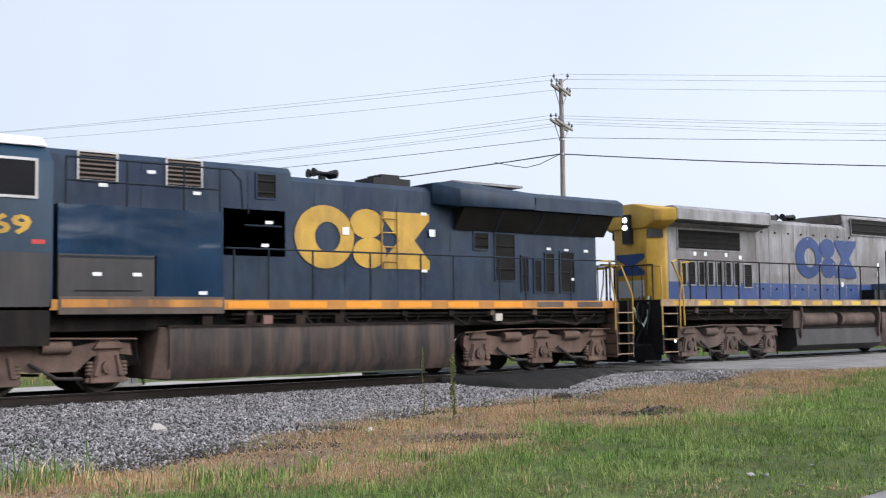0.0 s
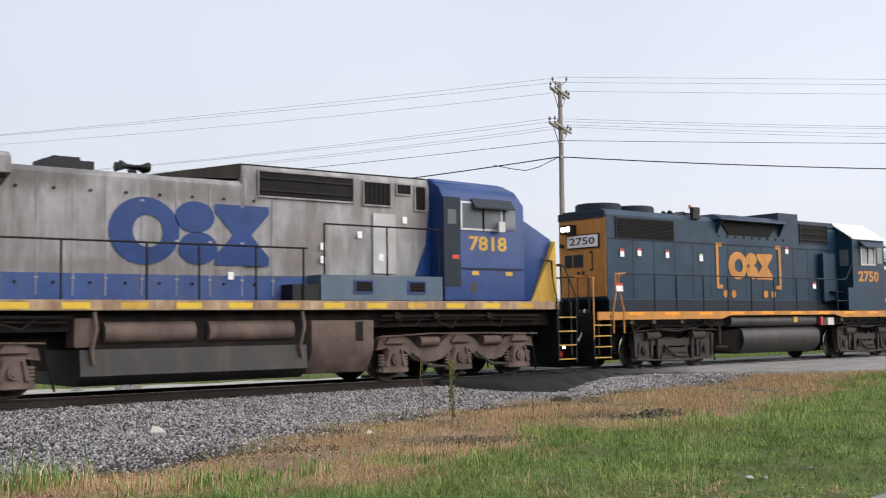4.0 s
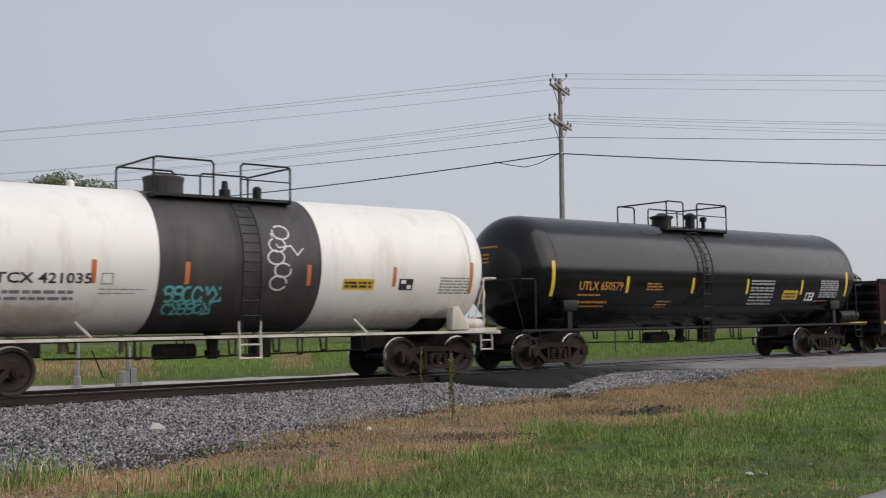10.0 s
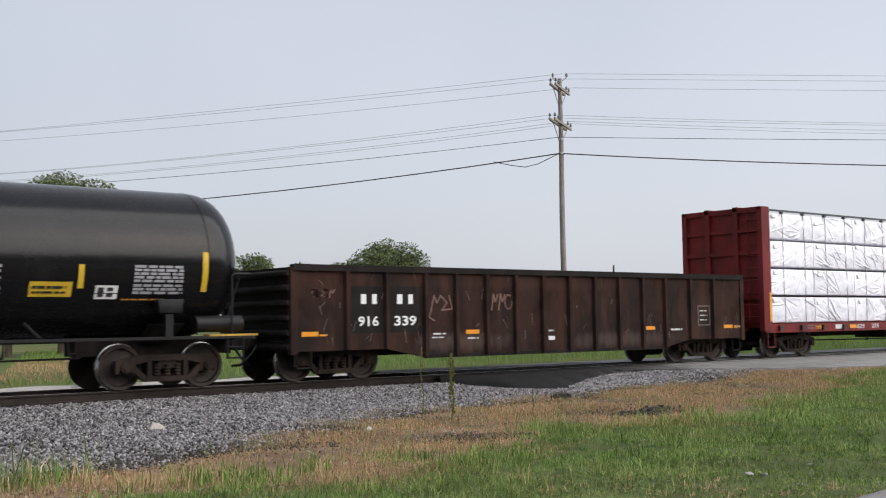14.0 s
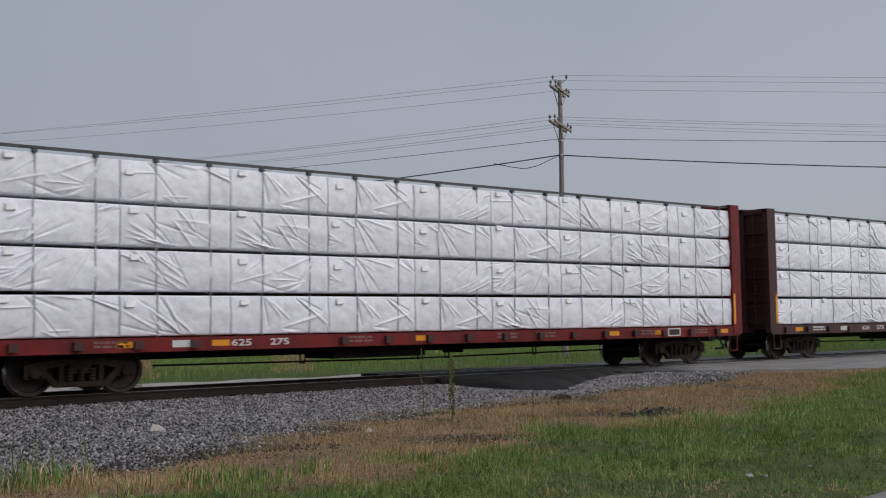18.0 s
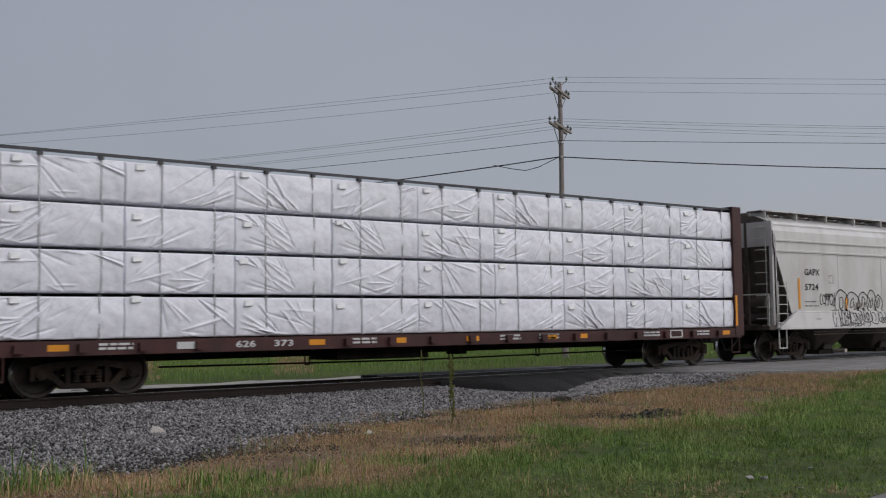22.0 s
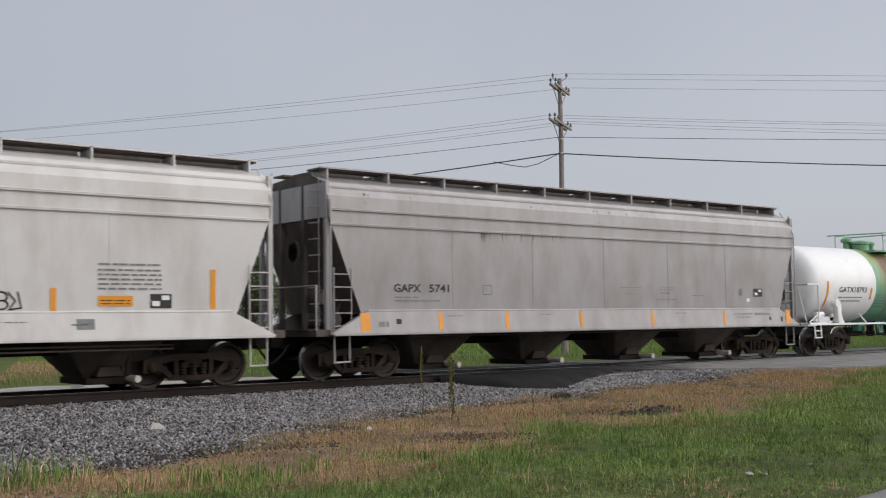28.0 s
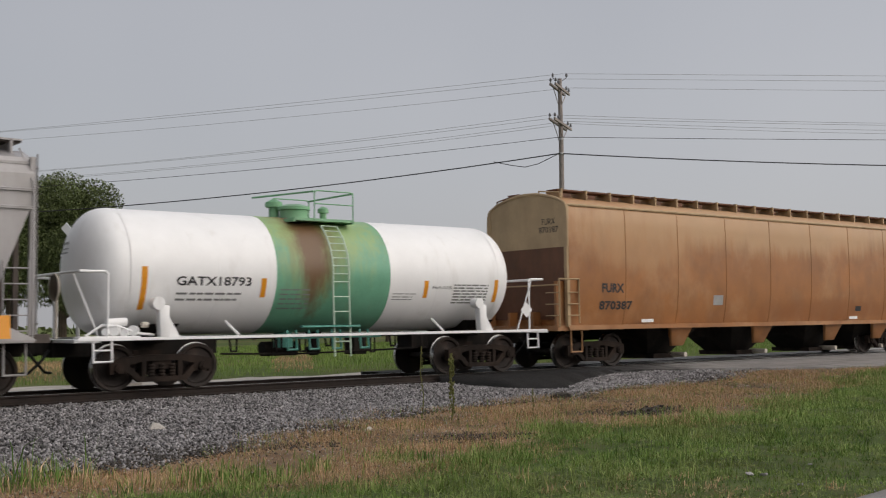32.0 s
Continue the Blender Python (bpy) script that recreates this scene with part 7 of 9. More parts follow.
# rounded tan hopper
def round_hopper(a, b):
    ob = vehicle("covered_hopper", "tan and brown weathered covered hopper with rounded sides", "covered hopper", (a + b) / 2, "covered hoppers", slack=1.09)
    sec = [(1.38, 1.12), (1.47, 1.5), (1.535, 2.0), (1.56, 2.6), (1.565, 3.2), (1.555, 3.8), (1.54, 4.2), (1.47, 4.34), (1.15, 4.5), (.75, 4.6), (.4, 4.66), (0, 4.68)]
    bm = B()
    rings = []
    full = [(-y, z) for y, z in sec] + [(y, z) for y, z in sec[-2::-1]]
    xs = [a + .02] + [a + .05 + (b - a - .1) * k / 12 for k in range(13)] + [b - .02]
    for x in xs:
        rings.append([bm.verts.new((x, y, z)) for y, z in full])
    for p, q in zip(rings, rings[1:]):
        for k in range(len(full) - 1):
            bm.faces.new((p[k], p[k + 1], q[k + 1], q[k]))
    for r_ in (rings[0], rings[-1]):
        bm.faces.new(r_)
    part("body", bm, "tan_side", ob, "tan painted body streaked with brown dirt", 50)
    for x, d in ((a, -1), (b, 1)):
        part("end_panel", prism(B(), [(y * .97, z) for y, z in full if z >= 3.2], min(x - d * .01, x + d * .025), max(x - d * .01, x + d * .025), "x"), "tan_pale", ob, "pale tan upper end wall")
        part("end_panel", prism(B(), [(-1.5, 1.3), (1.5, 1.3), (1.53, 2.6), (1.5, 3.2), (-1.5, 3.2), (-1.53, 2.6)], min(x - d * .01, x + d * .02), max(x - d * .01, x + d * .02), "x"), "brown_end", ob, "dark brown lower end wall")
        part("end_arch", tube(B(), [(x + d * .03, y * 1.0, z + .01) for y, z in full if z >= 3.0], .04, 6), "tan_pale", ob)
        for y in (-1.35, -.45, .45, 1.35):
            part("end_post", bevel(box(B(), min(x, x + d * .3), max(x, x + d * .3), y - .04, y + .04, 1.1, 2.3 if abs(y) > 1 else 1.5), .01, 1), "tan", ob)
        bm = tube(B(), [(x + d * .3, -1.5, 1.1), (x + d * .3, -1.5, 2.35), (x - d * .35, -1.57, 2.35), (x - d * .35, -1.57, 1.2)], .022, 6)
        for z in (1.4, 1.7, 2.0):
            tube(bm, [(x + d * .3, -1.5, z), (x + d * .3, -1.0, z)], .015, 5)
            tube(bm, [(x - d * .35, -1.58, z), (x + d * .1, -1.58, z)], .015, 5)
        tube(bm, [(x + d * .3, -1.5, 2.2), (x + d * .3, 1.5, 2.2)], .02, 6)
        part("end_handrail", bm, "tan_pale", ob)
        part("end_sill", bevel(box(B(), min(x + d * .35, x - d * .8), max(x + d * .35, x - d * .8), -1.48, 1.48, 1.0, 1.13), .02, 1), "tan", ob)
        part("sill_step", tube(B(), [(x - d * .1, -1.5, 1.0), (x - d * .1, -1.5, .45), (x - d * .5, -1.5, .45), (x - d * .5, -1.5, 1.0)], .022, 6), "tan", ob)
        for y in (-1.5, 1.5):
            part("corner_post", bevel(box(B(), x - .05, x + .05, y - .05, y + .05, 1.1, 4.3), .01, 1), "tan_pale", ob)
        part("roof_grab", tube(B(), [(x - d * .1, 1.3, 4.3), (x - d * .1, 1.3, 4.62), (x - d * .1, .5, 4.74), (x - d * .1, .5, 4.6)], .02, 6), "brown_end", ob)
        part("roof_grab", tube(B(), [(x - d * .1, -1.2, 4.4), (x - d * .1, -1.2, 4.66), (x - d * .1, -.4, 4.76), (x - d * .1, -.4, 4.55)], .02, 6), "tan_pale", ob)
        coupler(ob, x + d * .72, d)
    for y in (-1.5, 1.5):
        part("side_sill", bevel(box(B(), a, b, y - .06, y + .06, 1.02, 1.14), .015, 1), "tan", ob)
    part("centre_sill", box(B(), a - .2, b + .2, -.25, .25, .72, 1.05), "under", ob)
    for tc in (116.1, b - 1.5):
        freight_truck(ob, tc)
    for x in (119.3, 123.2, 127.1, 130.0):
        part("hopper_bay", hopper_bay(x, 1.2, .45, "under"), "under", ob, "grimy sloped discharge bay")
        part("outlet_gate", bevel(box(B(), x - .45, x + .45, -.72, .72, .14, .27), .02, 1), "truck", ob)
        part("gate_capstan", cyl(B(), (x + .4, -1.2, .24), (x + .4, -.6, .24), .07, 12), "white_dusty", ob)
        part("outlet_frame", bevel(hull(B(), [(x - .5, -1.42, 1.05), (x + .5, -1.42, 1.05), (x - .5, -1.3, 1.05), (x + .5, -1.3, 1.05), (x - .2, -1.2, .5), (x + .3, -1.2, .5), (x - .2, -1.1, .5), (x + .3, -1.1, .5)]), .02, 1), "tan", ob)
    for k in range(1, 8):
        x = a + (b - a) * k / 8
        part("panel_seam", tube(B(), [(x, -y, z) for y, z in sec[:8]], .012, 5), "tan", ob)
    part("eave_rail", tube(B(), [(a + .05, -1.52, 4.3), (b - .05, -1.52, 4.3)], .035, 6), "tan_pale", ob)
    for y in (-1.0, .55):
        part("running_board", box(B(), a + .2, b - .2, y, y + .42, 4.74, 4.78), "brown_end", ob)
    for k in range(19):
        x = a + .3 + (b - a - .6) * k / 18
        part("board_bracket", box(B(), x - .025, x + .025, -1.07, -.5, 4.45, 4.79), "tan_pale", ob)
    part("hatch_row", bevel(box(B(), a + 1, b - 1, -.3, .3, 4.6, 4.8), .04), "brown_end", ob)
    rnd_fn = lambda s_, z: (s_, -np.interp(z, [q[1] for q in sec[:7]], [q[0] for q in sec[:7]]) - .008, z)
    word("FURX", 115.88, 116.75, 2.0, 2.25, "ink", ob, rnd_fn, bold=.035)
    word("870387", 115.8, 117.12, 1.54, 1.78, "ink", ob, rnd_fn, bold=.035)
    word("FURX", .62, 1.12, 3.82, 3.98, "ink", ob, lambda u, z: (a - .03, -u * 1 + 0, z))
    word("870387", .5, 1.24, 3.6, 3.76, "ink", ob, lambda u, z: (a - .03, -u, z))
    for x in (117.55, 127.9):
        patches("stencil_patch", [(x - .15, x + .35, 1.19, 1.28)], "sticker", ob, on_side(-1.57))
    patches("route_label", [(128.3, 128.65, 1.45, 1.62)], "ink", ob, rnd_fn)
    patches("faded_panel", [(120.65, 121.1, 1.66, 1.95)], "steel", ob, rnd_fn)
    return ob


round_hopper(114.62, 132.3)


# ---- locomotives ----
def loco_truck(ob, axles, mat, style, r=.51):
    """Two- or three-axle truck: frame with side frames, journal boxes, springs and wheelsets."""
    c = sum(axles) / len(axles)
    x0 = c - SC[0]
    offs = [a - c for a in axles]
    h = offs[-1]
    key = f"{style}|{h:.2f}"
    part("underbody", box(B(), c - h - .8, c + h + .8, -.62, .62, .5, 1.66), "under", ob)
    tr = put("truck", shared("truck_frame|" + key, lambda: bevel(box(box(B(), -h + .55, h - .55, -.5, .5, .5, .8), -.3, .3, -.95, .95, .55, .85), .03), mat), ob, (x0, 0, 0), "dusty cast steel locomotive truck")

    def frame_side():
        bm = B()
        if style == "two":
            prism(bm, [(-h - .42, .62), (-h - .35, .98), (-h + .1, 1.02), (-h + .5, .86), (-.5, .80), (.5, .80), (h - .5, .86), (h - .1, 1.02), (h + .35, .98), (h + .42, .62),
                       (h + .2, .56), (h - .3, .66), (.55, .60), (-.55, .60), (-h + .3, .66), (-h - .2, .56)], -.09, .09)
            prism(bm, [(-.62, .8), (-.5, .8), (-.5, .3), (-.62, .3)], -.08, .08)
            prism(bm, [(.5, .8), (.62, .8), (.62, .3), (.5, .3)], -.08, .08)
            box(bm, -.6, .6, -.12, .1, .22, .34), box(bm, -.45, .45, -.14, .1, .42, .55)
            for k in range(4):
                box(bm, -.55, .55, -.11, .02, .355 + k * .018, .365 + k * .018)
        else:
            top = [(-h - .5, .72), (-h - .45, .95)]
            bot = []
            seg = []
            for a, b in zip(offs, offs[1:]):
                m = (a + b) / 2
                if style == "wave":
                    seg += [(a - .22, 1.06), (a + .22, 1.06), (a + .45, .96), (m - .3, .78), (m + .3, .78), (b - .45, .96)]
                    bot += [(a - .1, .78), (a + .25, .74), (m - .42, .48), (m - .2, .43), (m + .2, .43), (m + .42, .48)]
                else:
                    seg += [(a - .3, .95), (a + .3, .95), (m - .2, .88), (m + .2, .88)]
                    bot += [(a - .3, .5), (a + .32, .5), (m - .42, .44), (m + .42, .44)]
            seg += [(h - .25, .98), (h + .25, .98)]
            bot += [(h - .3, .72), (h + .1, .78)]
            prism(bm, top[:1] + top[1:] + seg + [(h + .45, .95), (h + .5, .72)] + bot[::-1], -.08, .08)
        for a in offs:
            if style == "two":
                hull(bm, [(a + u, v, z) for u, z in ((-.24, .24), (.24, .24), (-.2, .72), (.2, .72)) for v in (-.13, .08)])
            else:
                hull(bm, [(a + u, v, z) for u, z in ((-.36, .2), (.36, .2), (-.34, .32), (.34, .32), (-.2, .8), (.2, .8)) for v in (-.12, .08)])
                for u in (-1, 1):
                    hull(bm, [(a + u * p, v, z) for p, z in ((.2, .34), (.3, .34), (.13, .74), (.2, .74)) for v in (-.17, -.1)])
                hull(bm, [(a + u, v, z) for u, z in ((-.3, .86), (.3, .86), (-.18, 1.04), (.18, 1.04)) for v in (-.16, .08)])
            cyl(bm, (a, -.2, r), (a, -.12, r), .13, 16)
            cyl(bm, (a, -.22, r), (a, -.19, r), .075, 12)
            for u in (-.34, .34):
                lathe(bm, [(z, .085 if i % 2 else .065) for i, z in enumerate(np.linspace(.34, .62, 9))], "z", (a + u, -.02, 0), 10)
            box(bm, a - .42, a + .42, -.06, .06, .22, .30)
        tube(bm, [(-h - .55, -.2, 1.02), (-h * .5, -.2, 1.09), (h * .5, -.2, 1.07), (h + .55, -.2, 1.04)], .018, 6)
        if style == "two":
            for u in (-h, h):
                hull(bm, [(u + p, v, z) for p, z in ((-.38, .3), (-.28, .3), (-.42, .95), (-.3, .95)) for v in (-.14, .05)])
                hull(bm, [(u + p, v, z) for p, z in ((.38, .3), (.28, .3), (.42, .95), (.3, .95)) for v in (-.14, .05)])
            for u in (-.75, .75):
                box(bm, u - .04, u + .04, -.16, -.08, .25, .95)
            tube(bm, [(-h - .4, -.18, .25), (0, -.18, .18), (h + .4, -.18, .25)], .03, 6)
            tube(bm, [(-h, -.18, 1.3), (-h * .6, -.2, 1.08), (0, -.2, 1.02), (h * .6, -.2, 1.1), (h, -.18, 1.32)], .02, 6)
        return bevel(bm, .012, 1)

    for e in (-1, 1):
        put("side_frame", shared("side_frame|" + key, frame_side, mat), tr, (0, e * 1.05, 0), turn=(0, 0, 0 if e < 0 else math.pi))
        for m in ([(a + b) / 2 for a, b in zip(offs, offs[1:])] if style != "two" else [-h + .35, h - .35]):
            cy = put("brake_cylinder", shared("brake_cylinder|" + style, lambda: bevel(cyl(B(), (-.28, 0, 0), (.28, 0, 0), .12, 14), .03, 1), mat), tr, (m, e * 1.16, .9))
        for m in [(a + b) / 2 for a, b in zip(offs, offs[1:])]:
            put("brake_lever", shared("brake_lever", lambda: tube(B(), [(-.5, 0, .62), (0, 0, .32), (.5, 0, .3)], .035, 6), mat), tr, (m, e * 1.2, 0))
        put("sand_pipe", shared("sand_pipe", lambda: tube(B(), [(0, 0, 1.1), (.05, 0, .7), (.25, .1, .12)], .025, 6), "under"), tr, (h + .62, e * .95, 0))
    for a in offs:
        w = put("wheelset", shared(f"wheelset|{r}", lambda: wheelset_mesh(r), ("wheel", "tread"), 30), tr, (a, 0, r))
        WHEELS.append((w, (a, 0, r), r))
    return tr


def handrail(ob, posts, z0, z1, y, mat, ends=(0, 0), r=.02):
    for x in posts:
        part("stanchion", tube(B(), [(x, y, z0), (x, y, z1)], r * 1.15, 6), mat, ob)
    part("handrail", tube(B(), [(posts[0] - ends[0], y, z1), (posts[-1] + ends[1], y, z1)], r, 6), mat, ob)


def corner_steps(ob, s, d, rail_mat, edge_mat="gold", deck=1.55, n=4, well="black", marker=False):
    """Step well at an end of a locomotive; d points outwards along the train."""
    for y in (-1, 1):
        w = part("step_well", bevel(hull(B(), [(s + d * u, y * v, z) for u, z in ((0, deck - .05), (.62, deck - .05), (.05, .3), (.62, .3)) for v in (.75, 1.15)]), .02, 1), well, ob)
        for side in (0, .64):
            part("step_side", box(B(), min(s + d * side, s + d * (side + .03)), max(s + d * side, s + d * (side + .03)), min(y * 1.1, y * 1.5), max(y * 1.1, y * 1.5), .28, deck), well, w)
        for k in range(n):
            z = .36 + (deck - .4) * k / n
            part("step_tread", box(B(), min(s, s + d * .64), max(s, s + d * .64), min(y * 1.1, y * 1.5), max(y * 1.1, y * 1.5), z - .02, z + .02), "black", w)
            part("step_edge", box(B(), min(s, s + d * .64), max(s, s + d * .64), min(y * 1.5, y * 1.512), max(y * 1.5, y * 1.512), z - .014, z + .014), edge_mat, w)
        if y < 0 and marker:
            xm = s + d * .34
            part("marker_light", cyl(B(), (s + d * .16, -1.53, .66), (s + d * .16, -1.515, .66), .034, 12), "lamp", w, "small bright marker light")
            part("marker_plate", bevel(box(B(), xm - .2, xm + .1, -1.2, -1.17, .42, .56), .01, 1), "red", w, "faded red plate")
        part("grab_rail", tube(B(), [(s - d * .08, y * 1.53, 1.0), (s - d * .08, y * 1.53, deck + .1), (s - d * .2, y * 1.53, deck + .55), (s - d * .2, y * 1.5, deck + 1.05), (s - d * .6, y * 1.5, deck + 1.08)], .022, 6), rail_mat, ob)
        part("grab_rail", tube(B(), [(s + d * .66, y * 1.5, .85), (s + d * .66, y * 1.5, deck + .15), (s + d * .45, y * 1.3, deck + .95), (s + d * .45, y * .6, deck + 1.0)], .022, 6), rail_mat, ob)


def loco_end(ob, s, d, deck=1.55):
    """Buffer plate, plough, hoses and coupler at an end."""
    part("pilot_plate", bevel(box(B(), min(s, s + d * .05), max(s, s + d * .05), -1.45, 1.45, .45, deck), .02, 1), "black", ob)
    part("plough", bevel(hull(B(), [(s + d * u, y, z) for u, y, z in ((.05, -1.4, .12), (.05, 1.4, .12), (.05, -1.4, .6), (.05, 1.4, .6), (.4, -.3, .12), (.4, .3, .12), (.3, -.25, .5), (.3, .25, .5))]), .02, 1), "black", ob)
    coupler(ob, s + d * .62, d)
    for y in (-.55, -.75, .55, .75):
        part("brake_hose", tube(B(), [(s + d * .06, y, 1.05), (s + d * .2, y, .95), (s + d * .32, y * .95, .7), (s + d * .3, y * .9, .45)], .028, 6), "black", ob)
    part("jumper_cable", tube(B(), [(s + d * .06, .1, 1.4), (s + d * .25, 0, 1.15), (s + d * .5, -.05, 1.05), (s + d * .7, -.05, 1.15)], .03, 6), "black", ob)
    for k, (y, m) in enumerate(((-.95, "green_tape"), (-.8, "black"), (-1.05, "black"), (-.62, "truck_sooty"))):
        part("cable", tube(B(), [(s + d * .05, y, deck + .1), (s + d * (.16 + .05 * k), y - .06, deck - .45), (s + d * .3, y, deck - .75 - .1 * k), (s + d * (.45 + .03 * k), y + .1, deck - .5), (s + d * .52, y + .16, deck - .2)], .028, 6), m, ob)
    part("end_rail", tube(B(), [(s + d * .02, -1.1, deck), (s + d * .02, -1.1, deck + 1.0), (s + d * .02, 1.1, deck + 1.0), (s + d * .02, 1.1, deck)], .022, 6), "black", ob)
    for y in (-.7, -.35, .35, .7):
        part("end_post", tube(B(), [(s + d * .02, y, deck), (s + d * .02, y, deck + 1.0)], .018, 6), "black", ob)


def under_pipes(ob, a, b, z, mat="under", seed=1):
    """Air pipes with sagging hoses and clamps under the walkway."""
    rr = random.Random(seed)
    part("air_pipe", tube(B(), [(a, -1.36, z), (b, -1.36, z)], .03, 6), mat, ob)
    part("air_pipe", tube(B(), [(a, -1.3, z - .09), ((a + b) / 2, -1.3, z - .07), (b, -1.3, z - .1)], .02, 6), mat, ob)
    x = a + .4
    while x < b - .7:
        w = rr.uniform(.4, .9)
        part("hose", tube(B(), [(x, -1.34, z), (x + w * .2, -1.38, z - rr.uniform(.1, .25)), (x + w * .7, -1.38, z - rr.uniform(.15, .32)), (x + w, -1.34, z - .02)], .02, 6), mat, ob)
        part("clamp", bevel(box(B(), x - .06, x + .08, -1.42, -1.3, z - .06, z + .08), .015, 1), mat if rr.random() < .6 else "truck_grey", ob)
        x += w + rr.uniform(.35, 1.1)


def sticker(ob, s, z, y, w=.16, h=.22, cap="red"):
    lb = patches("warning_sticker", [(s - w / 2, s + w / 2, z - h / 2, z + h * .2)], "sticker", ob, on_side(y - .006))
    patches("sticker_cap", [(s - w / 2, s + w / 2, z + h * .2, z + h / 2)], cap, lb, on_side(y - .006))
    return lb


def louvre(ob, s0, s1, z0, z1, y, n, frame_mat, slat_mat="vent", name="louvre", vertical=False):
    """Recessed dark panel with a frame and slats."""
    lv = part(name, box(B(), s0, s1, y - .004, y + .05, z0, z1), "vent", ob)
    for k in range(n):
        bm = B()
        if vertical:
            x = s0 + (s1 - s0) * (k + .5) / n
            box(bm, x - .012, x + .012, y - .02, y, z0, z1)
        else:
            z = z0 + (z1 - z0) * (k + .5) / n
            hull(bm, [(a, y - b, z + c) for a in (s0, s1) for b, c in ((.002, .02), (.03, -.02), (.024, -.03), (.0, .008))])
        part("slat", bm, slat_mat, lv)
    bm = B()
    t = .035
    for q in ((s0 - t, s1 + t, z0 - t, z0), (s0 - t, s1 + t, z1, z1 + t), (s0 - t, s0, z0, z1), (s1, s1 + t, z0, z1)):
        box(bm, q[0], q[1], y - .025, y + .01, q[2], q[3])
    part("frame", bm, frame_mat, lv)
    return lv


def hood(name, ob, s0, s1, half, z0, z1, mat, chamfer=.14, label=""):
    poly = [(-half, z0), (half, z0), (half, z1 - chamfer), (half - chamfer, z1), (-half + chamfer, z1), (-half, z1 - chamfer)]
    return part(name, bevel(prism(B(), poly, s0, s1, "x"), .015, 1), mat, ob, label)


def door_lines(ob, xs, z0, z1, y, mat):
    """Gaps, hinges and latches of the hood doors."""
    for x in xs:
        part("door_edge", box(B(), x - .01, x + .01, y - .006, y, z0, z1), mat, ob)
        for f in (.15, .5, .85):
            part("hinge", box(B(), x - .04, x + .04, y - .018, y, z0 + (z1 - z0) * f - .02, z0 + (z1 - z0) * f + .02), mat, ob)


def horn(ob, s, z, mat="black"):
    hn = part("horn", bevel(box(B(), s - .08, s + .08, -.05, .05, z, z + .1), .01, 1), mat, ob)
    for dx, dy in ((-1, -.12), (1, -.12), (-1, .12), (1, .12), (1, 0)):
        bm = B()
        lathe(bm, [(0, .03), (dx * .18, .045), (dx * .29, .105), (dx * .32, .105)], "x", (s, dy, z + .15), 12)
        part("bell", bm, mat, hn)


